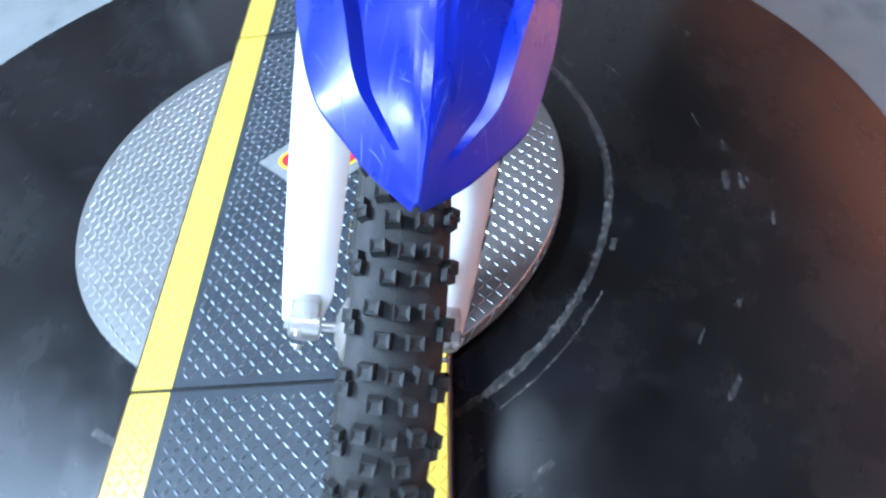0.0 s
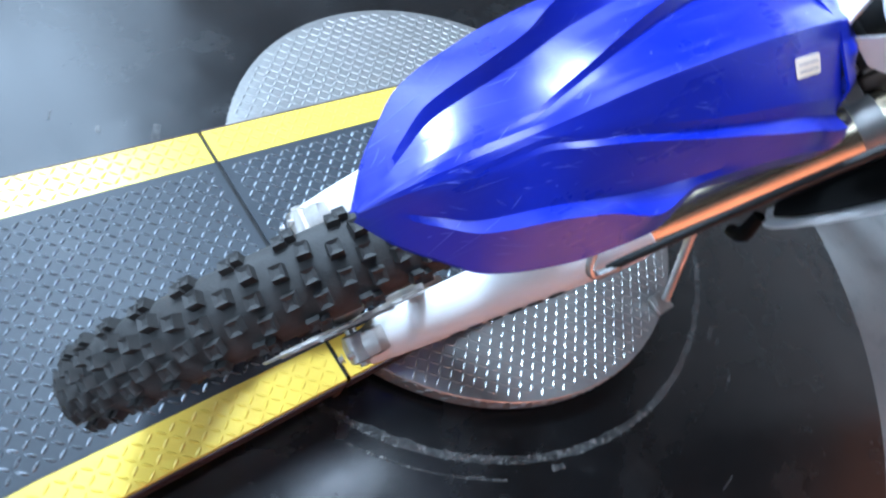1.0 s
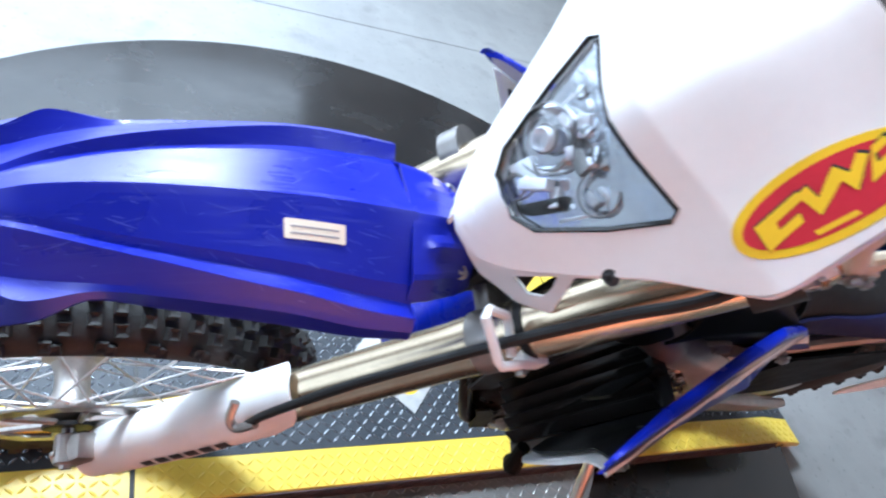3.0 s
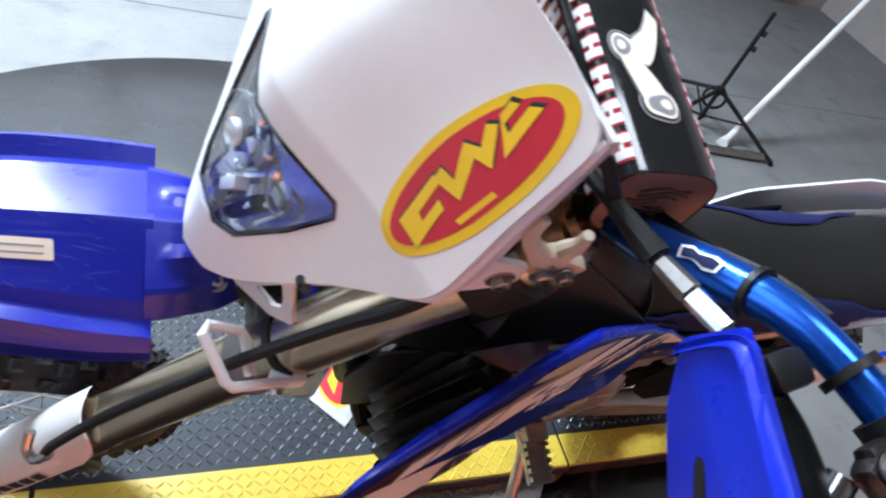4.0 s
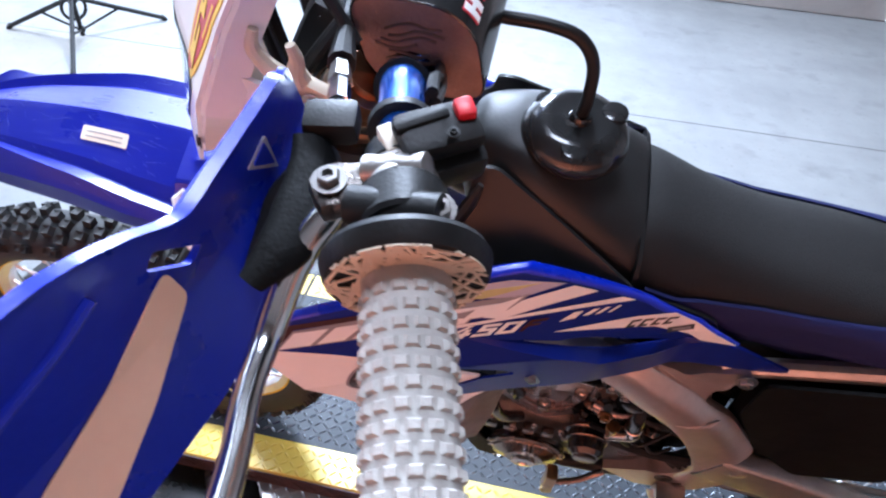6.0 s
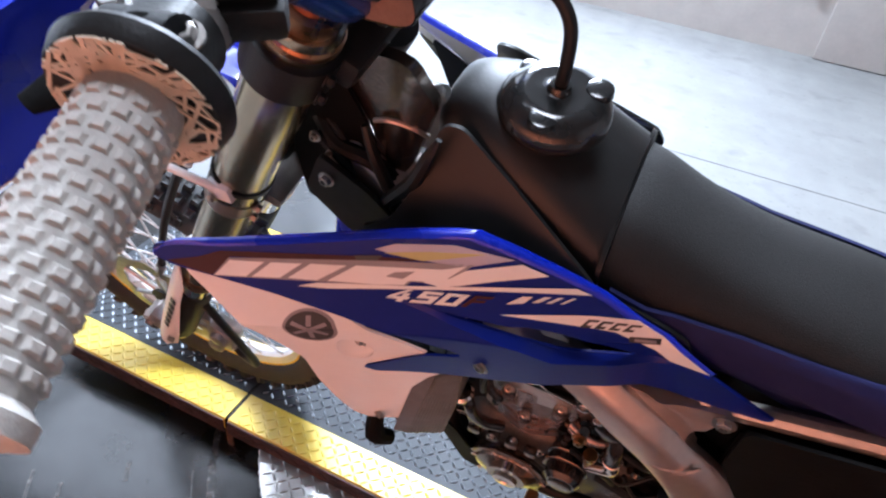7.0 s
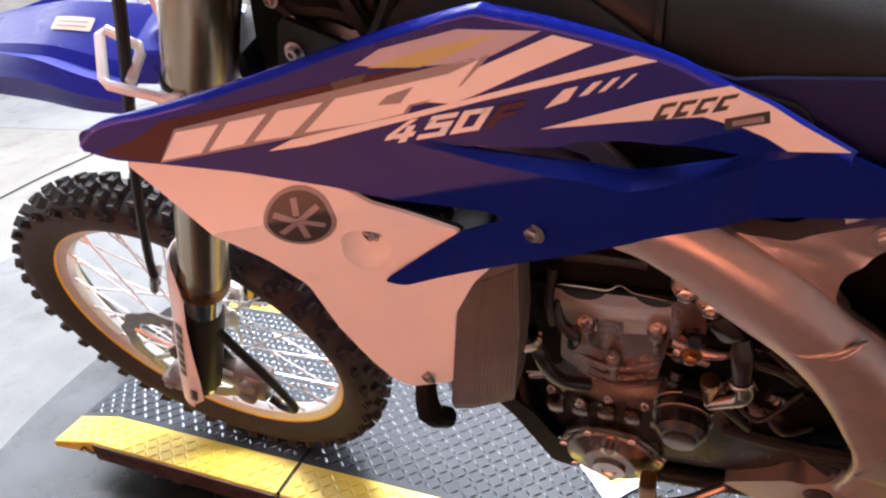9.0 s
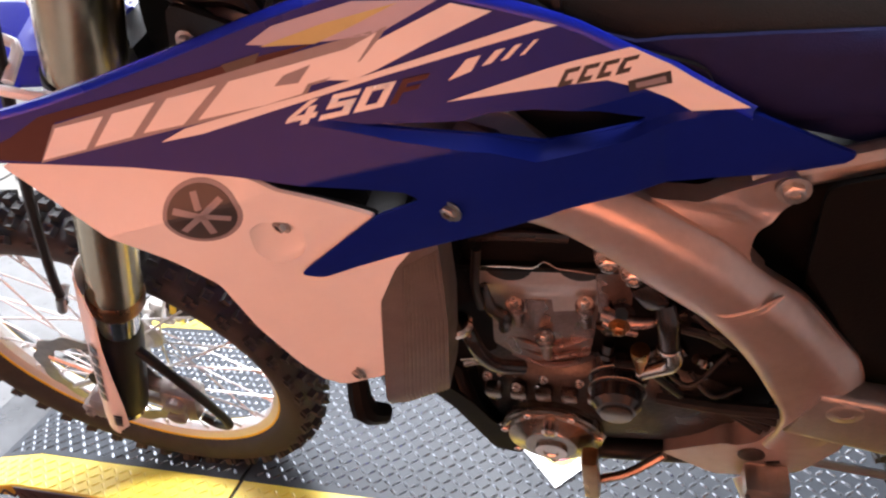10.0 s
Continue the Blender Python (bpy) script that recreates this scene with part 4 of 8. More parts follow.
F_LINES = (
    ([0.0] * 12, [0.838, 0.864, 0.877, 0.889, 0.904, 0.922, 0.942, 0.955, 0.962, 0.966, 0.961, 0.956]),
    ([0.0005, 0.003, 0.005, 0.006, 0.005, 0.013, 0.022, 0.034, 0.043, 0.053, 0.062, 0.064], [0.838, 0.863, 0.876, 0.888, 0.9035, 0.9175, 0.932, 0.940, 0.945, 0.9475, 0.935, 0.928]),
    ([0.001, 0.004, 0.007, 0.009, 0.009, 0.018, 0.028, 0.040, 0.050, 0.062, 0.074, 0.078], [0.8375, 0.862, 0.875, 0.887, 0.902, 0.915, 0.928, 0.935, 0.939, 0.940, 0.925, 0.916]),
    ([0.0015, 0.005, 0.009, 0.012, 0.013, 0.023, 0.035, 0.049, 0.061, 0.078, 0.091, 0.094], [0.837, 0.861, 0.874, 0.886, 0.9015, 0.916, 0.932, 0.942, 0.947, 0.948, 0.931, 0.922]),
    ([0.002, 0.012, 0.022, 0.036, 0.047, 0.055, 0.064, 0.071, 0.077, 0.087, 0.099, 0.101], [0.836, 0.856, 0.864, 0.873, 0.889, 0.896, 0.908, 0.923, 0.932, 0.936, 0.922, 0.915]),
    ([0.0025, 0.015, 0.029, 0.046, 0.059, 0.069, 0.084, 0.077, 0.082, 0.092, 0.103, 0.104], [0.836, 0.854, 0.865, 0.876, 0.896, 0.905, 0.917, 0.923, 0.928, 0.931, 0.918, 0.911]),
    ([0.003, 0.031, 0.048, 0.069, 0.085, 0.092, 0.094, 0.081, 0.086, 0.095, 0.106, 0.107], [0.831, 0.842, 0.850, 0.857, 0.864, 0.878, 0.898, 0.917, 0.913, 0.910, 0.904, 0.902]))


def smoothstep(a, b, x):
    t = min(1, max(0, (x - a) / (b - a)))
    return t * t * (3 - 2 * t)


def glide(xs, ys, x):
    """Smooth curve through the points, with no overshoot at the ends."""
    x = min(max(x, xs[0]), xs[-1])
    i = min(max(sum(1 for q in xs if q <= x) - 1, 0), len(xs) - 2)

    def slope(k):
        if k in (0, len(xs) - 1):
            return 0.0 if k == 0 else (ys[k] - ys[k - 1]) / (xs[k] - xs[k - 1])
        p, q = (ys[k] - ys[k - 1]) / (xs[k] - xs[k - 1]), (ys[k + 1] - ys[k]) / (xs[k + 1] - xs[k])
        return 0.0 if p * q <= 0 else 2 * p * q / (p + q)
    h = xs[i + 1] - xs[i]
    t = (x - xs[i]) / h
    m0 = slope(i) if i else (ys[1] - ys[0]) / h
    return ys[i] * (1 + 2 * t) * (1 - t) ** 2 + m0 * h * t * (1 - t) ** 2 + ys[i + 1] * t * t * (3 - 2 * t) + slope(i + 1) * h * t * t * (t - 1)


def fender_section(x):
    return [(glide(FX, ys, x), glide(FX, zs, x)) for ys, zs in F_LINES]


def fender_z(x, y):
    """Height of the fender's skin at x and y metres from its middle."""
    sec = fender_section(x)
    return lerp([p[0] for p in sec], [p[1] for p in sec], abs(y))


grid = []
for i in range(90):
    x = FX[0] + (FX[-1] - FX[0]) * (i / 89) ** 1.15
    sec = fender_section(x)
    half = []
    for k, ((y0, z0), (y1, z1)) in enumerate(zip(sec, sec[1:])):
        half += [(y0 + (y1 - y0) * j / 4, z0 + (z1 - z0) * j / 4) for j in range(4)]
    half.append(sec[-1])
    grid.append([(x, -y, z) for y, z in reversed(half[1:])] + [(x, y, z) for y, z in half])
fender = part("front_fender", shell(grid, 0.003, (0, 0, -1)), FENDERBLUE, bike, "scratched glossy blue front fender", 0.2)
# the tongue that runs back between the fork legs, with a pressed wedge on each side
grid = []
for i in range(24):
    x = 0.286 + 0.082 * i / 23
    f = i / 23
    row = []
    for j in range(33):
        t = -1 + j / 16
        wd = lerp([0, 0.3, 0.75, 1], [0.077, 0.073, 0.062, 0.050], f)
        wedge = 0.006 * smoothstep(0.1, 0.35, f) * max(0.0, 1 - abs(abs(t) - 0.42) / (0.10 + 0.22 * f))
        row.append((x, t * wd, lerp([0, 0.4, 1], [0.9555, 0.951, 0.936], f) - 0.016 * min(1, abs(t) / 0.8) - 0.022 * max(0, abs(t) - 0.8) / 0.2 + wedge))
    grid.append(row)
part("fender_tongue", shell(grid, 0.003, (0, 0, -1)), FENDERBLUE, fender, "", 0.2)


def on_fender(a, b, o):
    """a: x; b: metres to the right on the fender's skin."""
    return (a, b, fender_z(a, b) + o)


part("warning_sticker", panel([rounded([(0.164, -0.020), (0.219, -0.021), (0.220, -0.037), (0.165, -0.036)], 0.002)], on_fender, 0.0005, 0.004, lift=0.0008), CREAM, bike, "small cream warning sticker")
for k in range(2):
    part("print_bar", panel([[(0.170, -0.0255 - k * 0.0055), (0.213, -0.0262 - k * 0.0055), (0.213, -0.0275 - k * 0.0055), (0.170, -0.0268 - k * 0.0055)]], on_fender, 0.0002, 0.004, lift=0.0015), GREYPRINT, bike)
rnd = random.Random(17)
bm = bmesh.new()
for k in range(240):
    x = -0.17 + 0.44 * rnd.random()
    y = rnd.uniform(-0.9, 0.9) * fender_section(x)[-1][0]
    a = rnd.gauss(0.0, 0.35) + (0.25 if y > 0 else -0.25)
    L = rnd.uniform(0.004, 0.026) * (0.4 + 1.6 * rnd.random() ** 3)
    w2 = rnd.uniform(0.00008, 0.0003)
    dx, dy = math.cos(a), math.sin(a)
    rows = []
    for j in range(6):
        f = j / 5 - 0.5
        px, py = x + dx * f * L - dy * f * f * L * 0.3, y + dy * f * L
        ww = w2 * (1 - abs(2 * f) ** 2) + 0.00003
        rows.append([on_fender(px - dy * ww, py + dx * ww, 0.00035), on_fender(px + dy * ww, py - dx * ww, 0.00035)])
    skin(bm, rows, closed=False)
tagged(part("scratch_pattern", bm, SCRATCH, bike, "fine pale scratches"), kind="stuff")
part("fender_bracket", box(0.385, 0, 0.905, 0.05, 0.10, 0.05, 0.008), BLACK, bike)
for s in (-0.045, 0.045):
    part("fender_bolt", bolt((0.345, s, 0.924), (0, 0, 1), 0.006), STEEL, bike)

# headlight mask: it sits a little skewed on the forks
MA = radians(12.0)
MP = Vector((0.387, -0.0125, 0))


def mask_depth(a, z):
    return lerp([0.90, 0.945, 0.985, 1.036, 1.090, 1.137, 1.18, 1.234, 1.285, 1.32], [-0.040, -0.044, -0.046, -0.038, -0.026, -0.014, -0.004, 0.028, 0.066, 0.088], z) + glide([0.0, 0.02, 0.05, 0.08, 0.12, 0.16], [-0.026, -0.021, -0.009, 0.004, 0.0155, 0.0275], abs(a))


def mask_place(a, d, z):
    """a: metres to the right across the mask; d: metres back; z: height."""
    return Vector((MP.x - a * math.sin(MA) + d * math.cos(MA), MP.y + a * math.cos(MA) + d * math.sin(MA), z))


def on_mask(a, b, o):
    return mask_place(a, mask_depth(a, b) - o * 0.85, b + o * 0.5)


half = [(0.012, 0.978), (0.030, 0.983), (0.050, 1.002), (0.062, 1.020), (0.082, 1.055), (0.110, 1.110), (0.146, 1.160), (0.154, 1.182), (0.127, 1.286), (0.090, 1.295), (0.040, 1.302)]
outline = half + [(-a, b) for a, b in reversed(half)]
lens_half = [(0.020, 1.043), (0.038, 1.053), (0.064, 1.104), (0.080, 1.147), (0.075, 1.156), (0.030, 1.155), (0.0, 1.155)]
lens = lens_half + [(-a, b) for a, b in reversed(lens_half[:-1])]
mask = part("headlight_mask", panel([rounded(outline, 0.014), lens], on_mask, 0.0035, 0.016), WHITE, bike, "white plastic headlight mask", 0.5)
part("headlight_lens", panel([[(a * 0.985, b) for a, b in lens]], on_mask, 0.0025, 0.02, lift=0.0005), GLASS, mask, "clear headlight lens").visible_shadow = False
rim2 = [Vector(on_mask(a, b, 0.003)) for a, b in lens]
part("lens_gasket", tube(rim2, 0.0022, 6, 0, closed=True), GLOSS, mask, "black lens gasket")


def mask_sides(s):
    """The flange that turns back along each side."""
    rows = []
    for v in smooth_path([(p, q, 0) for p, q in [(0.082, 1.055), (0.110, 1.110), (0.145, 1.160), (0.153, 1.182), (0.141, 1.235), (0.126, 1.285)]], 4):
        a, b = v.x * s, v.y
        x = mask_depth(a, b)
        deep = lerp([1.05, 1.15, 1.19, 1.29], [0.010, 0.022, 0.024, 0.020], b)
        rows.append([mask_place(a, x, b), mask_place(a + 0.002 * s, x + deep * 0.15, b - 0.001), mask_place(a - 0.004 * s, x + deep, b - deep * 0.45)])
    return shell(rows, 0.003, (0, -s, 0))


for s in (-1, 1):
    part("mask_flange", mask_sides(s), WHITE, mask)
top = [(-0.127 + 0.254 * k / 14, 1.288 + 0.013 * (1 - abs(k / 7 - 1))) for k in range(15)]
part("mask_flange", shell([[mask_place(a, mask_depth(a, b), b), mask_place(a, mask_depth(a, b) + 0.006, b - 0.001), mask_place(a, mask_depth(a, b) + 0.011, b - 0.012)] for a, b in top], 0.003, (0, 0, -1)), WHITE, mask)


def fin(s):
    """Lower side fin that sweeps back from the chin, with its three-cornered hole."""
    def place(a, b, o):
        return (0.344 + 0.62 * (a - 0.016) - o * 0.85 - (0.018 if s > 0 else 0), s * (a + o * 0.5) + (-0.025 if s > 0 else 0), b)
    return panel([rounded([(0.016, 0.940), (0.047, 0.934), (0.070, 0.948), (0.085, 0.956), (0.106, 0.987), (0.092, 1.038), (0.108, 1.092), (0.084, 1.066), (0.070, 1.034), (0.044, 0.992)], 0.004), rounded([(0.0655, 0.973), (0.085, 1.023), (0.0905, 1.006), (0.0915, 0.990), (0.084, 0.976)], 0.003)], place, 0.004, 0.02)


for s in (-1, 1):
    part("mask_fin", fin(s), WHITE, mask)


def bracket():
    return panel([rounded([(0.430, 1.150), (0.452, 1.205), (0.500, 1.190), (0.500, 1.166), (0.478, 1.155)], 0.008)], lambda a, b, o: (a, -0.140 - o, b), 0.004, 0.05)


both("mask_bracket", bracket, WHITE, "", 0.6, mask)
both("bracket_bolt", lambda: bolt((0.486, -0.144, 1.174), (0, -1, 0), 0.0065, 0.006, bolt((0.505, -0.148, 1.192), (0, -1, 0), 0.006)), STEEL, "", 0.6, mask)
part("mask_screw", bolt(on_mask(-0.096, 1.082, 0.002), (-0.8, -0.5, 0.2), 0.005, 0.003), DARKPRINT, mask)
# lamp bowl: a silvered box with stepped facets, a main reflector and bulb shields
bowl = bmesh.new()
rows = []
for f, dep in ((1.0, 0.003), (0.98, 0.012), (0.84, 0.020), (0.45, 0.024)):
    rows.append([mask_place(a * f, mask_depth(a * f, 1.085 + (b - 1.085) * f) + dep, 1.085 + (b - 1.085) * f) for a, b in lens])
skin(bowl, rows)
part("reflector", bowl, BOWL, mask, "silvered headlight bowl", 0.2)


def bowl_box(a, z, sa, sz, dep, turn, tilt, material, name="bowl_facet", thick=0.012):
    b2 = box(0, 0, 0, thick, sa, sz, 0.0015)
    bmesh.ops.transform(b2, verts=b2.verts, matrix=Matrix.Translation(mask_place(a, mask_depth(a, z) + dep, z)) @ Matrix.Rotation(MA + turn, 4, "Z") @ Matrix.Rotation(tilt, 4, "X") @ Matrix.Rotation(0.3, 4, "Y"))
    part(name, b2, material, mask)


def bowl_ring(a, z, r, dep, material, name, label=""):
    c0 = mask_place(a, mask_depth(a, z) + dep, z)
    part(name, lathe([(0.006, r * 1.15), (0, r * 1.15), (-0.002, r), (0.004, r * 0.85), (0.010, r * 0.5), (0.011, 0)], c0, c0 + Vector((1, 0.2, -0.25)), 26), material, mask, label)


bowl_ring(0.026, 1.090, 0.025, 0.012, CHROME, "main_reflector", "round chrome reflector")
bowl_ring(-0.036, 1.112, 0.016, 0.013, CHROME, "side_reflector", "small chrome reflector")
bowl_box(0.004, 1.053, 0.040, 0.030, 0.017, 0.1, 0.15, SILVERED, "socket_plate", 0.006)
bowl_ring(0.004, 1.051, 0.0085, 0.013, GLOSS, "position_lamp", "dark round lamp socket")
bowl_ring(0.026, 1.090, 0.009, 0.004, SILVERED, "bulb_shield", "silvered bulb shield")
for a, z, r in ((0.026, 1.090, 0.029), (0.026, 1.090, 0.012), (-0.036, 1.112, 0.019), (0.004, 1.051, 0.011)):
    c0 = mask_place(a, mask_depth(a, z) + 0.008, z)
    ax = Vector((1, 0.2, -0.25)).normalized()
    e1 = ax.orthogonal().normalized()
    e2 = ax.cross(e1)
    part("trim_ring", tube([c0 + e1 * r * math.cos(t) + e2 * r * math.sin(t) for t in (2 * math.pi * k / 24 for k in range(24))], 0.0011, 6, 0, closed=True), CLAMPGREY, mask)
rnd = random.Random(8)
bowl_box(-0.022, 1.062, 0.012, 0.040, 0.012, 0.1, 0.35, GLOSS)
bowl_box(-0.004, 1.068, 0.010, 0.030, 0.012, -0.3, 0.45, SILVERED)
bowl_box(-0.046, 1.085, 0.012, 0.040, 0.014, 0.5, 0.5, SILVERED)
bowl_box(0.046, 1.062, 0.020, 0.014, 0.014, -0.4, 0.2, BRONZE)
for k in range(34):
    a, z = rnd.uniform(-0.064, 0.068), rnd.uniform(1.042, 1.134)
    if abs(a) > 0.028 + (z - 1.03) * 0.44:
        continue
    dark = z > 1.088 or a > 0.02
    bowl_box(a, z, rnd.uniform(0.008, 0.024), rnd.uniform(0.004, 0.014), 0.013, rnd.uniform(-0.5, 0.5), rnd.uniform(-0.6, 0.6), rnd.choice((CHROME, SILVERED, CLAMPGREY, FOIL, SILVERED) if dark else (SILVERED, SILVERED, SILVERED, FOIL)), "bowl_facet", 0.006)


# oval emblem on the mask: plain shapes in its colours
OV = (-0.107, 1.231)
OA = Vector((0.018, 0.106)).normalized()
OB = Vector((OA.y, -OA.x))


def oval(la, lb):
    return [(OV[0] + OA.x * la * math.cos(t) + OB.x * lb * math.sin(t), OV[1] + OA.y * la * math.cos(t) + OB.y * lb * math.sin(t)) for t in (2 * math.pi * k / 40 for k in range(40))]


def oval_shape(pts):
    return [(OV[0] + OA.x * p * 0.9 + OB.x * q, OV[1] + OA.y * p * 0.9 + OB.y * q) for p, q in pts]


SLASH = [[(-0.046, 0.006), (-0.012, 0.012), (-0.014, 0.006), (-0.034, 0.002), (-0.036, -0.003), (-0.020, 0.0), (-0.022, -0.006), (-0.038, -0.009), (-0.050, -0.012)],
         [(-0.012, -0.008), (0.010, 0.004), (0.012, -0.006), (0.030, 0.010), (0.026, 0.014), (0.016, 0.006), (0.012, 0.014), (-0.006, 0.002), (-0.006, 0.012), (-0.014, 0.010)],
         [(0.020, -0.006), (0.050, 0.002), (0.046, 0.007), (0.030, 0.003), (0.032, 0.008), (0.044, 0.011), (0.042, 0.015), (0.034, 0.013)]]
for s in (1, -1):
    f = (lambda b: b)
    on_face = (lambda a, b, o, s=s: on_mask(a * s, b, o))
    em = part("oval_emblem", f(panel([oval(0.058, 0.0270)], on_face, 0.0006, 0.012, lift=0.0037)), GOLDY, mask, "yellow edged red oval emblem")
    part("oval_field", f(panel([oval(0.051, 0.0212)], on_face, 0.0004, 0.012, lift=0.0044)), RED, em)
    for sl in SLASH:
        part("slash_outline", f(panel([[(a * 1.0 + 0.0008, b * 1.0 + 0.0009) for a, b in oval_shape([(p * 1.03, q * 1.06) for p, q in sl])]], on_face, 0.0003, 0.05, lift=0.0049)), DARKPRINT, em)
        part("slash_shape", f(panel([oval_shape(sl)], on_face, 0.0003, 0.05, lift=0.0053)), GOLDY, em)
    part("print_bar", f(panel([oval_shape([(-0.022, -0.0175), (0.004, -0.0185), (0.004, -0.0150), (-0.022, -0.0140)])], on_face, 0.0003, 0.05, lift=0.0049)), GOLDY, em)

# handlebar with its pad
BARPTS = [(0.575, 0.0, 1.172), (0.577, -0.06, 1.174), (0.583, -0.115, 1.190), (0.592, -0.165, 1.235), (0.602, -0.205, 1.268), (0.617, -0.26, 1.285), (0.634, -0.320, 1.290), (0.662, -0.425, 1.284)]
bar_full = [(x, -y, z) for x, y, z in reversed(BARPTS[1:])] + BARPTS
bar = part("handlebar", tube(bar_full, [0.0111] * 2 + [0.0112, 0.0118, 0.0143] + [0.0145] * 5 + [0.0143, 0.0118, 0.0112] + [0.0111] * 2, 18, 6), BARBLUE, bike, "blue anodised tapered handlebar")
PADC = Vector((0.586, 0, 1.212))
bm = bmesh.new()
rows = []
for y in (-0.109, -0.1085, -0.1065, 0.1065, 0.1085, 0.109):
    k = 1.0 if abs(y) < 0.107 else (0.99 if abs(y) < 0.1088 else 0.965)
    row = []
    for j in range(40):
        a = 2 * math.pi * j / 40
        p = 0.62
        cx_, cz_ = math.cos(a), math.sin(a)
        row.append((PADC.x + 0.0425 * k * math.copysign(abs(cx_) ** p, cx_) - 0.013 * cz_, y, PADC.z + 0.040 * k * math.copysign(abs(cz_) ** p, cz_)))
    rows.append(row)
skin(bm, rows, caps=False)
pad = part("bar_pad", bm, GLOSS, bike, "glossy black printed handlebar pad", 0.5)


def pad_end():
    bm = bmesh.new()
    outer, inner, deep = [], [], []
    for j in range(40):
        a = 2 * math.pi * j / 40
        cx_, cz_ = math.cos(a), math.sin(a)
        outer.append((PADC.x + 0.0408 * math.copysign(abs(cx_) ** 0.62, cx_) - 0.013 * cz_, -0.1082, PADC.z + 0.0385 * math.copysign(abs(cz_) ** 0.62, cz_)))
        inner.append((0.580 + 0.0175 * cx_, -0.1078, 1.194 + 0.0165 * cz_))
        deep.append((0.580 + 0.0175 * cx_, -0.088, 1.194 + 0.0165 * cz_))
    skin(bm, [outer, inner, deep], caps=False)
    return bm


both("foam_end", pad_end, FOAM, "brown foam end of the pad", 0.6, pad)


EMBOSS = mat("embossed_foam", (0.17, 0.105, 0.08), (0.12, 0.07, 0.055), 0.85, scale=40, bump=0.4)
rnd = random.Random(12)
for k in range(6):
    z0 = 1.216 + (k - 2.5) * 0.0055
    x0 = 0.566 + rnd.uniform(-0.010, 0.004)
    bm = tube([(x0 + 0.0095 * j, -0.1086, z0 + 0.0025 * math.sin(j * 1.7 + k) + 0.0008 * j) for j in range(int(rnd.uniform(4, 6)))], 0.0011, 6, 4)
    part("emboss_line", bm, EMBOSS, pad)


def on_pad(a, b, o):
    """a: metres across the bike; b: turn round the pad in degrees, 0 to the rear, 90 up."""
    t = radians(b * 100)
    c, s = math.cos(t), math.sin(t)
    k = 1.0 + o / 0.04
    return (PADC.x + 0.0425 * k * math.copysign(abs(c) ** 0.62, c) - 0.013 * s, a, PADC.z + 0.040 * k * math.copysign(abs(s) ** 0.62, s))


def pad_bars(centre, width, flipd):
    """A row of plain printed bars, white edged with red."""
    y = -0.098
    for wd in (0.0190, 0.0190, 0.0205, 0.0190, 0.0190, 0.0190, 0.0205, 0.0190):
        lo, hi = centre - width / 2, centre + width / 2
        for grow, lift, material in ((0.0016, 0.0003, RED), (0.0, 0.0008, WHITE)):
            g = grow * 1.2
            stem = wd * 0.32
            for y0, y1, b0, b1 in ((y, y + stem, lo, hi), (y + wd * 0.86 - stem, y + wd * 0.86, lo, hi), (y + stem, y + wd * 0.86 - stem, lo + (hi - lo) * 0.40, lo + (hi - lo) * 0.62)):
                part("print_bar", panel([[(y0 - grow, b0 - g), (y1 + grow, b0 - g), (y1 + grow, b1 + g), (y0 - grow, b1 + g)]], on_pad, 0.0003, 0.05, lift=lift), material, pad)
        y += wd + 0.0055


pad_bars(1.32, 0.26, False)
pad_bars(1.75, 0.20, False)
pad_bars(0.30, 0.22, False)
for grow, lift, material in ((0.0030, 0.0003, GREYPRINT), (0.0016, 0.0006, DARKPRINT), (0.0, 0.0009, CREAM)):
    g = grow * 10
    for cy, ca in ((-0.060, 0.86), (-0.016, 0.98)):
        part("tube_mark", panel([[(cy + (0.010 + grow) * math.cos(t), ca + (0.085 + g) * math.sin(t)) for t in (2 * math.pi * k / 20 for k in range(20))]], on_pad, 0.0003, 0.05, lift=lift), material, pad)
    for lp in ([(-0.062, 0.80), (-0.020, 0.92), (-0.020, 1.03), (-0.060, 0.93)], [(-0.030, 0.88), (0.014, 0.62), (0.020, 0.74), (-0.022, 0.99)]):
        cy, ca = sum(p[0] for p in lp) / 4, sum(p[1] for p in lp) / 4
        part("tube_mark", panel([[(cy + (p - cy) * (1 + grow * 40), ca + (q - ca) * (1 + grow * 60)) for p, q in lp]], on_pad, 0.0003, 0.05, lift=lift), material, pad)
for cy, ca, r in ((-0.060, 0.86, 0.0075), (-0.016, 0.98, 0.0075), (-0.060, 0.86, 0.004), (-0.016, 0.98, 0.004)):
    part("tube_mark", panel([[(cy + r * math.cos(t), ca + r * 8 * math.sin(t)) for t in (2 * math.pi * k / 20 for k in range(20))]], on_pad, 0.0002, 0.05, lift=0.0013 if r > 0.005 else 0.0016), GREYPRINT if r > 0.005 else CREAM, pad)


def riser():
    bm = box(0, 0, 0, 0.034, 0.032, 0.060, 0.006)
    bmesh.ops.transform(bm, verts=bm.verts, matrix=Matrix.Translation((0.572, -0.045, 1.160)) @ Matrix.Rotation(radians(25), 4, "Y"))
    return bm


both("bar_clamp", riser, BLACK, "black handlebar clamp")


def bar_at(f):
    """A place along the left half of the bar, f from 0 (middle) to 1 (end)."""
    p = smooth_path(BARPTS, 12)
    i = f * (len(p) - 1)
    a = min(int(i), len(p) - 2)
    return p[a].lerp(p[a + 1], i - a), (p[a + 1] - p[a]).normalized()


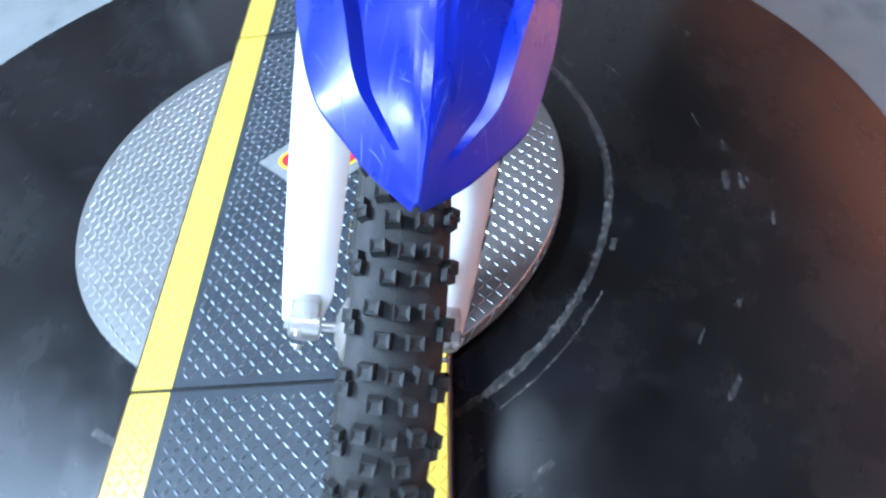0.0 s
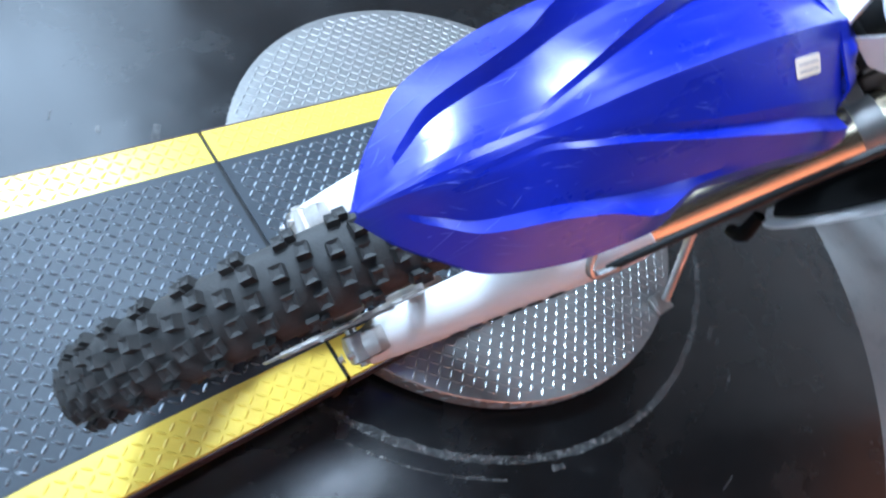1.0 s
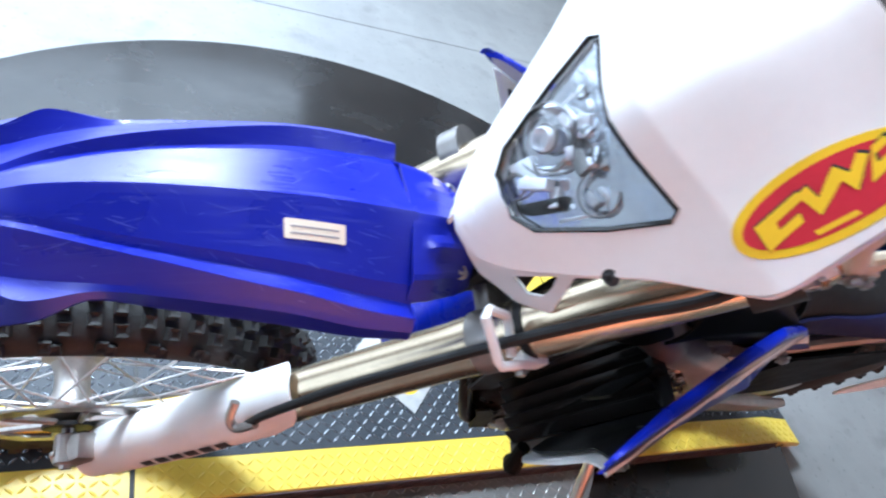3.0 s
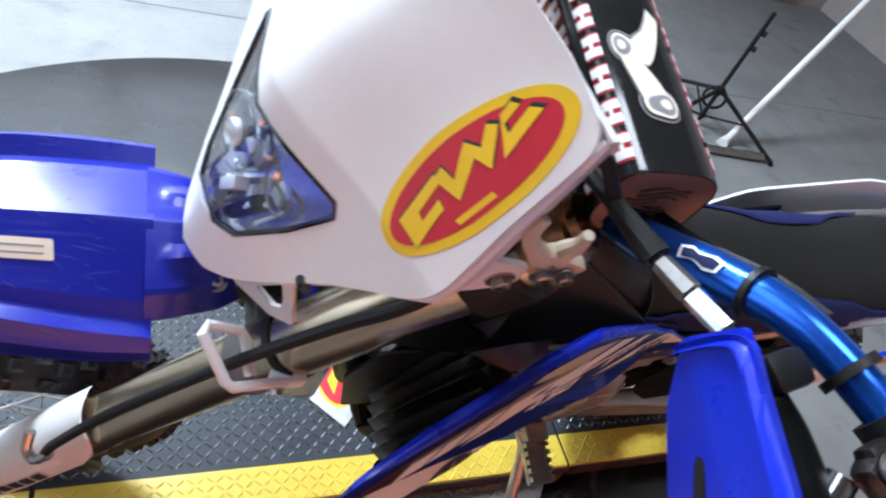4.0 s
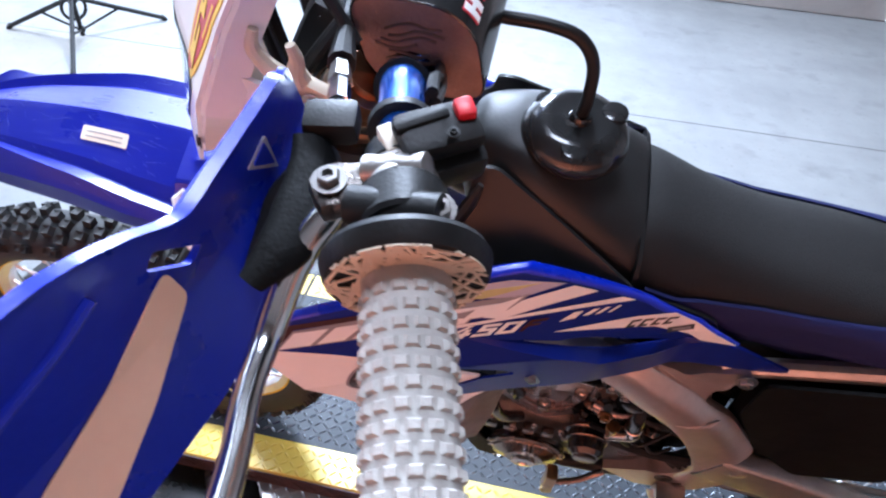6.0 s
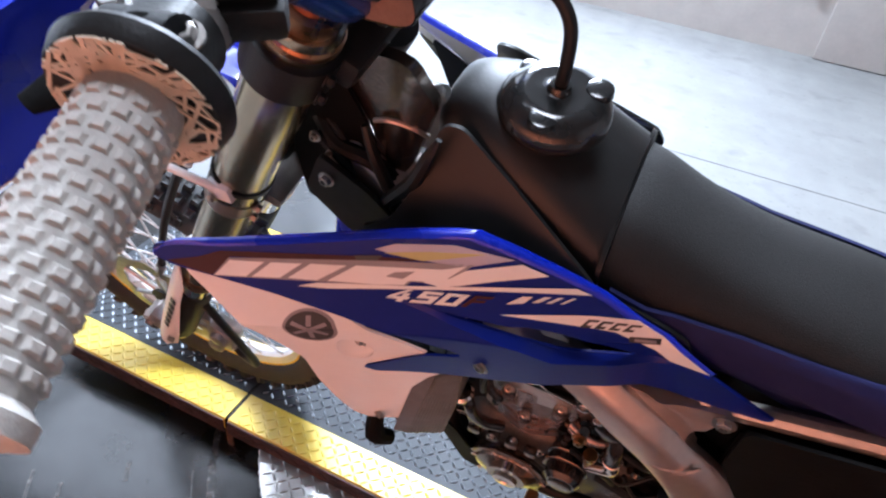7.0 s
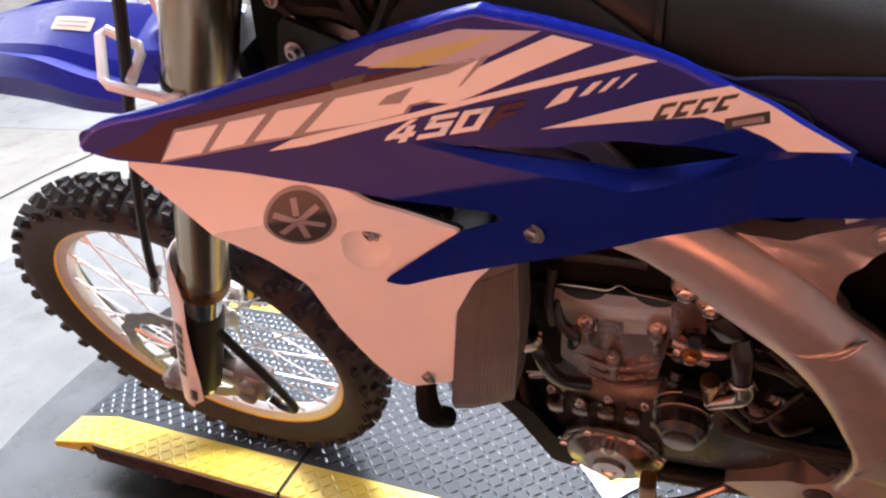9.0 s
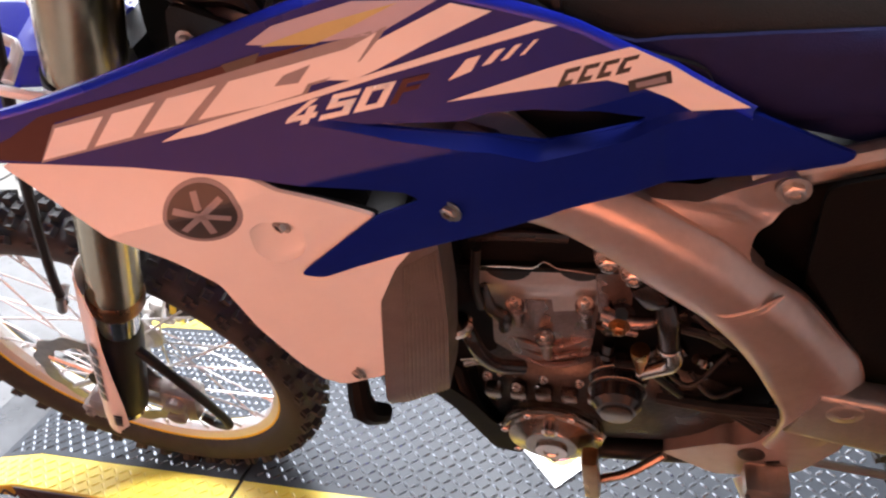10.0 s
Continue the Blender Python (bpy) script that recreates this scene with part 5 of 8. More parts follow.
def round_bar(a, b, o):
    """a: part of the way along the left half of the bar; b: radians round it; o: metres outward."""
    p, d = bar_at(a)
    u = d.cross(Vector((1, 0, 0))).normalized()
    v = d.cross(u)
    return p + (u * math.cos(b) + v * math.sin(b)) * (0.0147 + o)


for grow, material, lift in ((0.0, WHITE, 0.0003), (0.16, NAVY, 0.0008)):
    k = 1 - grow
    part("bar_mark", panel([[(0.425 + a * k, 1.0 + b * (1 - 2.2 * grow)) for a, b in ((-0.034, -0.25), (-0.020, -0.42), (-0.006, -0.26), (0.018, -0.44), (0.036, -0.30), (0.032, 0.20), (0.012, 0.30), (-0.008, 0.12), (-0.030, 0.28))]], round_bar, 0.0003, 0.02, lift=lift), material, bar, "white edged dark blue maker's mark" if grow else "")


def sleeve(f0, f1, r, seg=20, n=6):
    p = [bar_at(f0 + (f1 - f0) * k / n)[0] for k in range(n + 1)]
    return tube(p, r, seg, 0)


for f in (0.50, 0.655):
    part("zip_tie", sleeve(f, f + 0.012, 0.0162), BLACK, bar)
GR0, GR1 = Vector((0.634, -0.320, 1.290)), Vector((0.665, -0.436, 1.283))


def grip_body():
    return lathe([(-0.004, 0.0125), (-0.004, 0.0165), (0.004, 0.0178), (0.02, 0.0172), ((GR1 - GR0).length - 0.006, 0.0170), ((GR1 - GR0).length - 0.002, 0.0215), ((GR1 - GR0).length + 0.004, 0.0215), ((GR1 - GR0).length + 0.006, 0.014)], GR0, GR1, 40)


def grip():
    gd = (GR1 - GR0).normalized()
    L = (GR1 - GR0).length
    bm = bmesh.new()
    s = gd.orthogonal().normalized()
    u = gd.cross(s)
    for i in range(14):
        for j in range(14):
            a = 2 * math.pi * (j + (i % 2) * 0.5) / 14
            c = GR0 + gd * (0.014 + i * 0.0072)
            d = s * math.cos(a) + u * math.sin(a)
            m = Matrix((( *d, 0), (*gd, 0), (*d.cross(gd), 0), (0, 0, 0, 1))).transposed()
            m = Matrix.Translation(c + d * 0.0174) @ m
            b2 = bmesh.new()
            bmesh.ops.create_cube(b2, size=1, matrix=Matrix.Diagonal((0.0026, 0.0056, 0.0070, 1)))
            for v in b2.verts:
                if v.co.x > 0:
                    v.co.y *= 0.5
                    v.co.z *= 0.55
            bmesh.ops.transform(b2, verts=b2.verts, matrix=m)
            merge(bm, b2)
    return bm


for s in (0, 1):
    g = part("grip", flip(grip_body()) if s else grip_body(), GRIP, bike, "grey rubber waffle grip", 0.5)
    tagged(part("waffle_pattern", flip(grip()) if s else grip(), GRIP, g, "", 0.5), kind="stuff")


def donut_front():
    """Patterned foam face towards the rider's hand: pale scribble bars over dark."""
    gd = (GR1 - GR0).normalized()
    return lathe([(0.0022, 0.0150), (0.0045, 0.016), (0.0050, 0.0318), (0.0030, 0.0330), (-0.003, 0.0345), (-0.006, 0.0330), (-0.0065, 0.014)], GR0, GR1, 40)


both("grip_donut", donut_front, BLACK, "black foam donut at the grip")
rnd = random.Random(11)
gd = (GR1 - GR0).normalized()
gs = gd.orthogonal().normalized()
gu = gd.cross(gs)
bm = bmesh.new()
for k in range(96):
    a = rnd.uniform(0, 2 * math.pi)
    r = rnd.uniform(0.017, 0.0305)
    c = GR0 + gd * 0.0053 + (gs * math.cos(a) + gu * math.sin(a)) * r
    q = rnd.uniform(0, math.pi)
    hl = min(0.016, math.sqrt(max(1e-6, 0.0318 ** 2 - r * r)) * 0.8)
    d = gs * math.cos(q) + gu * math.sin(q)
    e = gd.cross(d)
    p = [c - d * hl - e * 0.0008, c + d * hl - e * 0.0008, c + d * hl + e * 0.0008, c - d * hl + e * 0.0008]
    p = [x if (x - GR0 - gd * 0.0053).length < 0.0315 else GR0 + gd * 0.0053 + (x - GR0 - gd * 0.0053).normalized() * 0.0315 for x in p]
    vs = [bm.verts.new(x) for x in p] + [bm.verts.new(x + gd * 0.0008) for x in p]
    for f in ((3, 2, 1, 0), (4, 5, 6, 7), (0, 1, 5, 4), (1, 2, 6, 5), (2, 3, 7, 6), (3, 0, 4, 7)):
        bm.faces.new([vs[i] for i in f])
part("donut_print", bm, TAN, bike, "pale scribble print on the grip donut")

# clutch perch, lever, switch, cable
def turned_box(c, size, bevel, rz=0, rx=0, ry=0):
    b2 = box(0, 0, 0, *size, bevel)
    bmesh.ops.transform(b2, verts=b2.verts, matrix=pose(*c, rx, ry, rz))
    return b2


perch = part("clutch_perch", lathe([(0, 0.0125), (0, 0.0150), (0.001, 0.0160), (0.007, 0.0160), (0.008, 0.0150), (0.009, 0.0160), (0.015, 0.0160), (0.016, 0.0150), (0.016, 0.0125)], bar_at(0.735)[0], bar_at(0.735)[0] + bar_at(0.735)[1], 28), ALU, bike, "aluminium clutch lever perch")
part("rotator_clamp", lathe([(0.018, 0.0125), (0.018, 0.0180), (0.020, 0.0195), (0.038, 0.0195), (0.040, 0.0180), (0.040, 0.0125)], bar_at(0.735)[0], bar_at(0.735)[0] + bar_at(0.735)[1], 28), BLACK, perch, "black rotating clamp")
part("perch_arm", turned_box((0.604, -0.283, 1.287), (0.030, 0.024, 0.012), 0.004, 12), ALUDARK, perch)
part("perch_lug", turned_box((0.5950, -0.286, 1.2865), (0.022, 0.020, 0.014), 0.005, 35), ALUDARK, perch)
part("pivot_bolt", bolt((0.5925, -0.286, 1.2945), (0, 0, 1), 0.0052, 0.0045), CLAMPGREY, perch, "grey pivot bolt")
part("clamp_barrel", tube([(0.606, -0.276, 1.293), (0.633, -0.277, 1.302)], 0.0068, 16, 0), ALU, perch, "polished clamp barrel")
part("clamp_barrel", tube([(0.606, -0.299, 1.298), (0.644, -0.301, 1.305)], 0.0086, 16, 0), BLACK, perch, "black clamp barrel")
part("perch_band", lathe([(0, 0.0115), (0, 0.0170), (0.012, 0.0170), (0.012, 0.0115)], bar_at(0.715)[0], bar_at(0.715)[0] + bar_at(0.715)[1], 24), BLACK, perch)
part("clamp_screw", bolt((0.642, -0.297, 1.302), (0.2, -0.3, 1), 0.0048, 0.005), STEEL, perch)
part("clutch_lever", tube([(0.590, -0.285, 1.272), (0.577, -0.305, 1.258), (0.571, -0.336, 1.241), (0.574, -0.367, 1.246), (0.583, -0.400, 1.256), (0.590, -0.436, 1.268), (0.594, -0.462, 1.272)], [0.0075, 0.0085, 0.0070, 0.0062, 0.0062, 0.0062, 0.0085], 14, 6), CHROME, bike, "polished clutch lever")
bm = tube([(0.566, -0.244, 1.274), (0.573, -0.262, 1.269), (0.575, -0.285, 1.267), (0.573, -0.306, 1.265), (0.565, -0.326, 1.260)], [0.008, 0.012, 0.0135, 0.012, 0.006], 14, 5)
for v in bm.verts:
    v.co.z = 1.268 + (v.co.z - 1.268) * 0.45 - (v.co.x - 0.572) * 0.25
part("lever_boot", bm, DEEPBLACK, bike, "black rubber lever flap")
ck = part("clutch_cable", tube([(0.568, -0.232, 1.266), (0.565, -0.202, 1.253), (0.551, -0.160, 1.239), (0.538, -0.11, 1.226), (0.520, -0.04, 1.20), (0.50, 0.03, 1.12)], 0.0048, 10, 6), BLACK, bike, "black clutch cable")
part("cable_adjuster", tube([(0.5660, -0.206, 1.2545), (0.5590, -0.184, 1.2470)], 0.0066, 8, 0), CHROME, ck, "bright cable adjuster")
part("cable_adjuster", tube([(0.5585, -0.182, 1.2465), (0.5515, -0.161, 1.2395)], [0.0074, 0.0060], 6, 0), STEEL, ck)
part("cable_boot", tube([(0.5510, -0.158, 1.2385), (0.541, -0.120, 1.229)], [0.0090, 0.0062], 10, 0), BLACK, ck)
part("cable_nut_block", turned_box((0.574, -0.234, 1.272), (0.028, 0.020, 0.016), 0.005, 10), BLACK, bike, "grey black lever holder")
sw = part("kill_switch", turned_box((0.633, -0.259, 1.288), (0.040, 0.025, 0.018), 0.005, 36, 10, 6), BLACK, bike, "black switch housing")
part("switch_top", turned_box((0.633, -0.257, 1.3020), (0.037, 0.022, 0.012), 0.004, 36, 10, 6), BLACK, sw)
part("switch_ridge", turned_box((0.626, -0.258, 1.3085), (0.026, 0.006, 0.006), 0.0025, 40, 10, 6), BLACK, sw)
part("switch_button", turned_box((0.6425, -0.2470, 1.3070), (0.009, 0.010, 0.009), 0.0025, 30, 10), REDPLASTIC, sw, "red stop button")
part("switch_label", turned_box((0.6135, -0.2640, 1.298), (0.008, 0.014, 0.013), 0.002, 36, 10), CREAM, sw)
part("switch_screw", bolt((0.641, -0.262, 1.3085), (0, -0.2, 1), 0.0018, 0.002), BLACK, sw)
part("bar_wire", tube([bar_at(0.26)[0] + Vector((0.018, 0, 0.014)), bar_at(0.36)[0] + Vector((0.020, 0, 0.012)), bar_at(0.48)[0] + Vector((0.018, 0, 0.010)), bar_at(0.58)[0] + Vector((0.016, 0, 0.006))], 0.0034, 8, 6), BLACK, bike)
part("bar_wire", tube([bar_at(0.26)[0] + Vector((0.020, 0, 0.006)), bar_at(0.40)[0] + Vector((0.022, 0, 0.002)), bar_at(0.56)[0] + Vector((0.018, 0, -0.004))], 0.0030, 8, 6), BLACK, bike)
bm = bmesh.new()
for k in range(5):
    c, d = bar_at(0.385 + k * 0.022)
    merge(bm, turned_box(c + Vector((0.003, 0, 0.0132)), (0.010, 0.0055, 0.0014), 0.0003, 6, -38))
tagged(part("bar_print", bm, LAVENDER, bar, "pale print on the bar"), kind="stuff")

# handguard
def hg(a, b, o):
    """a: metres outward from the bike's middle; b: height; o: metres towards the rider."""
    return (0.543 - 0.10 * max(0, min(a, 0.31) - 0.225) - 0.30 * max(0, a - 0.31) + 0.18 * max(0, 1.25 - b) + o, -a, b)


HGO = [(0.207, 1.246), (0.215, 1.288), (0.228, 1.285), (0.270, 1.287), (0.314, 1.289), (0.334, 1.303), (0.356, 1.315), (0.380, 1.322), (0.420, 1.322), (0.455, 1.300), (0.470, 1.250), (0.460, 1.196), (0.420, 1.180), (0.350, 1.182), (0.290, 1.196), (0.236, 1.216)]


def handguard():
    return panel([rounded(HGO, 0.008), rounded([(0.312, 1.268), (0.321, 1.264), (0.339, 1.284), (0.332, 1.290)], 0.003)], hg, 0.004, 0.02)


both("handguard", handguard, BLUE, "blue plastic handguard")
def guard_lip():
    """The rim that rolls forward along the inner and upper edge."""
    rows = []
    for v in smooth_path([(p, q, 0) for p, q in ((0.209, 1.240), (0.214, 1.272), (0.222, 1.2865), (0.245, 1.2875), (0.285, 1.2885), (0.314, 1.290), (0.334, 1.3035), (0.356, 1.3155), (0.380, 1.3225), (0.418, 1.3225))], 4):
        wide = lerp([0.207, 0.225, 0.30, 0.34, 0.42], [0.005, 0.010, 0.012, 0.009, 0.006], v.x)
        x0, y0, z0 = hg(v.x, v.y, 0.004)
        rows.append([(x0, y0, z0), (x0 - 0.006, y0 - 0.0005, z0 + 0.0015), (x0 - wide * 0.6, y0 - 0.002, z0 - wide * 0.10), (x0 - wide, y0 - 0.004, z0 - wide * 0.34)])
    return shell(rows, 0.003, (0, 0, -1))


both("handguard_lip", guard_lip, BLUE, "", 0.9)
both("handguard_rib", lambda: tube([hg(a, b, 0.004) for a, b in ((0.36, 1.298), (0.38, 1.292), (0.41, 1.288), (0.44, 1.276))], 0.0030, 8, 4), BLUE)
both("handguard_graphic", lambda: panel([rounded([(0.333, 1.277), (0.330, 1.252), (0.373, 1.222), (0.415, 1.200), (0.450, 1.190), (0.456, 1.222), (0.424, 1.240), (0.380, 1.251), (0.350, 1.268)], 0.006)], hg, 0.0006, 0.015, lift=0.0046), CREAM, "pale stripe on the handguard")
for grow, material, lift in ((0.0, LAVENDER, 0.0042), (1.0, BLUE, 0.0048)):
    both("guard_boss", lambda: panel([rounded([(0.250 + 0.003 * grow, 1.274 - 0.002 * grow), (0.270 - 0.004 * grow, 1.270 - 0.0015 * grow), (0.248 + 0.002 * grow, 1.248 + 0.005 * grow)], 0.002)], hg, 0.0006, 0.03, lift=lift), material)
both("handguard_mount", lambda: tube([(0.575, -0.245, 1.262), (0.550, -0.262, 1.240), (0.545, -0.30, 1.225)], 0.008, 8, 3), BLACK, "black handguard mount")
hook = part("mount_bracket", turned_box((0.516, -0.141, 1.194), (0.040, 0.012, 0.020), 0.004, 0, 0, 28), TAN, bike, "pale plastic two-pronged clamp hook")
part("prong", tube([(0.504, -0.141, 1.198), (0.496, -0.141, 1.206), (0.488, -0.140, 1.214), (0.482, -0.138, 1.224), (0.485, -0.135, 1.236)], [0.008, 0.007, 0.006, 0.005, 0.0035], 10, 4), TAN, hook)
part("prong", tube([(0.512, -0.141, 1.202), (0.511, -0.142, 1.212), (0.514, -0.143, 1.222), (0.512, -0.143, 1.234)], [0.008, 0.0065, 0.005, 0.0035], 10, 4), TAN, hook)
part("hook_bolt", bolt((0.520, -0.149, 1.191), (0, -1, 0.1), 0.005, 0.005), STEEL, hook)

# radiator shrouds
def shroud_y(x, z):
    y = -0.25 + (x - 0.49) * 0.40 if x < 0.86 else -0.102 + (x - 0.86) * 0.02
    return y + (0.07 * (0.9 - z) if z < 0.9 else 0.40 * (z - 0.9) * lerp([0.62, 0.80, 0.9], [1.0, 0.8, 0.1], x))


FOLD_X = [0.58, 0.6350, 0.6610, 0.6873, 0.7447, 0.7733, 0.7933, 0.8338, 0.8757, 0.92]
FOLD_Z = [0.957, 0.9361, 0.9263, 0.9148, 0.8940, 0.8765, 0.8739, 0.8697, 0.8720, 0.876]
LEDGE = 0.0046


def on_shroud(a, b, o):
    """Below a crisp fold the wing stands proud, with a narrow ledge on top that faces up."""
    v = b - lerp(FOLD_X, FOLD_Z, a)
    proud = lerp([0.63, 0.66, 0.70, 0.745, 0.775, 0.83, 0.885], [0.0, 0.002, 0.006, 0.012, 0.015, 0.011, 0.0], a) * min(1, max(0, 1 - v / LEDGE))
    return (a - o * 0.35, shroud_y(a, b) - o * 0.9 - proud, b)


def folded(loops):
    """The wing, gridded along its fold so that the crease runs straight along it."""
    out = []
    for lp in loops:
        dense = []
        for p, q in zip(lp, lp[1:] + lp[:1]):
            n = max(1, int(math.hypot(q[0] - p[0], q[1] - p[1]) / 0.006))
            dense += [(p[0] + (q[0] - p[0]) * k / n, p[1] + (q[1] - p[1]) * k / n) for k in range(n)]
        out.append([(a, b - lerp(FOLD_X, FOLD_Z, a)) for a, b in dense])
    return panel(out, lambda a, v, o: on_shroud(a, v + lerp(FOLD_X, FOLD_Z, a), o), 0.0035, LEDGE)


def shroud_pair(name, make, material, label="", sharp=0.6):
    """The left part and its mirror image; the right shroud sits a little lower and closer in."""
    part(name, make(), material, bike, label, sharp)
    bm = flip(make())
    bmesh.ops.translate(bm, verts=bm.verts, vec=RIGHT_SHIFT)
    part(name, bm, material, bike, label, sharp)


RIGHT_SHIFT = (-0.020, -0.025, -0.030)
wing = [(0.425, 0.988), (0.486, 0.988), (0.55, 0.993), (0.616, 1.000), (0.676, 1.004), (0.690, 1.001), (0.733, 0.984), (0.79, 0.956), (0.831, 0.929), (0.870, 0.903), (0.912, 0.872), (0.945, 0.852), (0.985, 0.828),
        (0.970, 0.815), (0.883, 0.810), (0.785, 0.822), (0.724, 0.814), (0.67, 0.810), (0.604, 0.804), (0.590, 0.815), (0.658, 0.856), (0.692, 0.862), (0.684, 0.873), (0.621, 0.901), (0.585, 0.917), (0.525, 0.940), (0.478, 0.955), (0.442, 0.966), (0.424, 0.976)]
wing_hole = [(0.664, 0.9290), (0.690, 0.9225), (0.7274, 0.9135), (0.7454, 0.9140), (0.7734, 0.9085), (0.812, 0.8955), (0.8447, 0.8775), (0.838, 0.8745), (0.7933, 0.8788), (0.7764, 0.8815), (0.767, 0.8862), (0.7447, 0.8990), (0.7057, 0.9130), (0.687, 0.9198)]
shroud_pair("shroud_wing", lambda: folded([rounded(wing, 0.006), rounded(wing_hole, 0.004)]), SHROUDBLUE, "blue radiator shroud with graphics", 0.45)


def wing_rim():
    """The top edge rolls inward in a narrow rounded rim."""
    rows = []
    for v in smooth_path([(a, b, 0) for a, b in ((0.424, 0.980), (0.440, 0.9885), (0.486, 0.989), (0.55, 0.994), (0.616, 1.001), (0.676, 1.005), (0.690, 1.002), (0.733, 0.985), (0.79, 0.957), (0.831, 0.930), (0.870, 0.904), (0.912, 0.873))], 4):
        x, y, z = on_shroud(v.x, v.y, 0.0035)
        w2 = lerp([0.424, 0.50, 0.66, 0.80, 0.912], [0.006, 0.014, 0.014, 0.008, 0.004], v.x)
        rows.append([(x, y - 0.0006, z - 0.006), (x, y - 0.0008, z - 0.001), (x + 0.001, y + w2 * 0.25, z + 0.0022), (x + 0.003, y + w2 * 0.7, z + 0.0020), (x + 0.005, y + w2, z - 0.001)])
    return shell(rows, 0.002, (0.2, 0.6, -0.7))


shroud_pair("shroud_rim", wing_rim, BLUE, "", 0.9)
shroud_pair("shroud_liner", lambda: panel([[(0.430, 0.982), (0.49, 0.984), (0.55, 0.988), (0.60, 0.993), (0.60, 0.915), (0.525, 0.942), (0.478, 0.957), (0.442, 0.968)]], on_shroud, 0.002, 0.02, lift=-0.0026), LAVENDER, "pale inner face of the shroud")
DISH = [(0.568, 0.848), (0.573, 0.872), (0.583, 0.8765), (0.602, 0.868), (0.6045, 0.846), (0.596, 0.831), (0.576, 0.830)]
lower = [(0.445, 0.962), (0.478, 0.954), (0.525, 0.938), (0.585, 0.915), (0.618, 0.887), (0.656, 0.853), (0.590, 0.813), (0.604, 0.802), (0.67, 0.808), (0.652, 0.790), (0.628, 0.748), (0.604, 0.637), (0.565, 0.640), (0.552, 0.660), (0.543, 0.698), (0.534, 0.761), (0.532, 0.825), (0.516, 0.862), (0.492, 0.900), (0.462, 0.940)]
shroud_pair("shroud_panel", lambda: panel([rounded(lower, 0.007), rounded(DISH, 0.008)], lambda a, b, o: on_shroud(a, b, o - 0.004), 0.0035, 0.02), WHITE, "white lower shroud panel", 0.7)


def shroud_bowl():
    """The recess round the upper bolt, deep at its top and running out below."""
    bm = bmesh.new()
    rim = rounded(DISH, 0.008)
    rows = []
    for f, dep in ((1.0, 0.0006), (0.95, 0.0042), (0.84, 0.0078), (0.55, 0.0096), (0.2, 0.0100), (0.02, 0.0100)):
        rows.append([on_shroud(0.5875 + (p - 0.5875) * f, 0.8640 + (q - 0.8640) * f, -0.0005 - dep) for p, q in rim])
    skin(bm, rows, caps=False)
    return bm


shroud_pair("shroud_dish", shroud_bowl, WHITE, "", 0.9)
for bx, bz, bo, br in ((0.5870, 0.8635, -0.0104, 0.0056), (0.583, 0.655, -0.001, 0.006), (0.709, 0.846, 0.003, 0.0065)):
    shroud_pair("shroud_bolt", lambda: bolt(on_shroud(bx, bz, bo), (-0.35, -0.9, 0), br, 0.005), STEEL, "steel shroud bolt")


def decal(name, loops, material, lift, label="", white=False):
    for s in (0, 1):
        bm = panel(loops, (lambda a, b, o: on_shroud(a, b, o - 0.004)) if white else on_shroud, 0.0003, 0.0065, lift=0.0041 + lift)
        if s:
            bmesh.ops.translate(flip(bm), verts=bm.verts, vec=RIGHT_SHIFT)
        part(name, bm, material, bike, label)


decal("shroud_graphic", [[(0.436, 0.972), (0.462, 0.976), (0.482, 0.983), (0.588, 0.9825), (0.650, 0.9815), (0.600, 0.9745), (0.560, 0.9765), (0.490, 0.9775), (0.474, 0.958), (0.456, 0.964)]], MAROON, 0.0, "dark maroon graphic")
decal("shroud_graphic", [[(0.593, 0.9832), (0.616, 0.9840), (0.612, 0.9788), (0.595, 0.9785)]], DARKPRINT, 0.0004, "black graphic")
decal("shroud_graphic", [[(0.6096, 0.9901), (0.6256, 0.9961), (0.6736, 0.9980), (0.7222, 0.987), (0.6868, 0.9774), (0.6571, 0.9804), (0.6252, 0.9857)]], LAVENDER, 0.0004, "pale grey graphic")
decal("shroud_graphic", [[(0.6173, 0.9871), (0.6542, 0.9905), (0.6994, 0.9911), (0.6695, 0.9846), (0.6492, 0.9811)]], OLIVE, 0.0008, "olive graphic")
decal("graphic_outline", [[(0.4745, 0.9575), (0.4890, 0.9765), (0.692, 0.9800), (0.674, 0.9640), (0.668, 0.9590), (0.642, 0.9590), (0.638, 0.9540), (0.611, 0.9530), (0.568, 0.9552)]], GREYPRINT, 0.0004, "grey outline of the slanted graphic")
for lp in ([(0.4772, 0.9592), (0.4905, 0.9748), (0.5195, 0.9740), (0.5037, 0.9586)], [(0.5090, 0.9586), (0.5253, 0.9740), (0.5510, 0.9738), (0.5325, 0.9584)], [(0.5394, 0.9586), (0.5583, 0.9740), (0.5880, 0.9734), (0.5638, 0.9571)], [(0.5727, 0.9573), (0.5958, 0.9738), (0.6278, 0.9734), (0.6666, 0.9740), (0.6859, 0.9786), (0.673, 0.966), (0.6665, 0.9612), (0.6408, 0.9607), (0.6365, 0.9560), (0.6129, 0.9552)], [(0.652, 0.9600), (0.6740, 0.9655), (0.6856, 0.9742), (0.7297, 0.9838), (0.7530, 0.9735), (0.7117, 0.9651), (0.6814, 0.9580), (0.667, 0.9560)]):
    decal("shroud_graphic", [lp], WHITE, 0.0015, "white slanted graphic")
decal("graphic_hole", [[(0.6215, 0.9644), (0.6283, 0.969), (0.645, 0.9709), (0.6358, 0.9627)]], GREYPRINT, 0.0021)
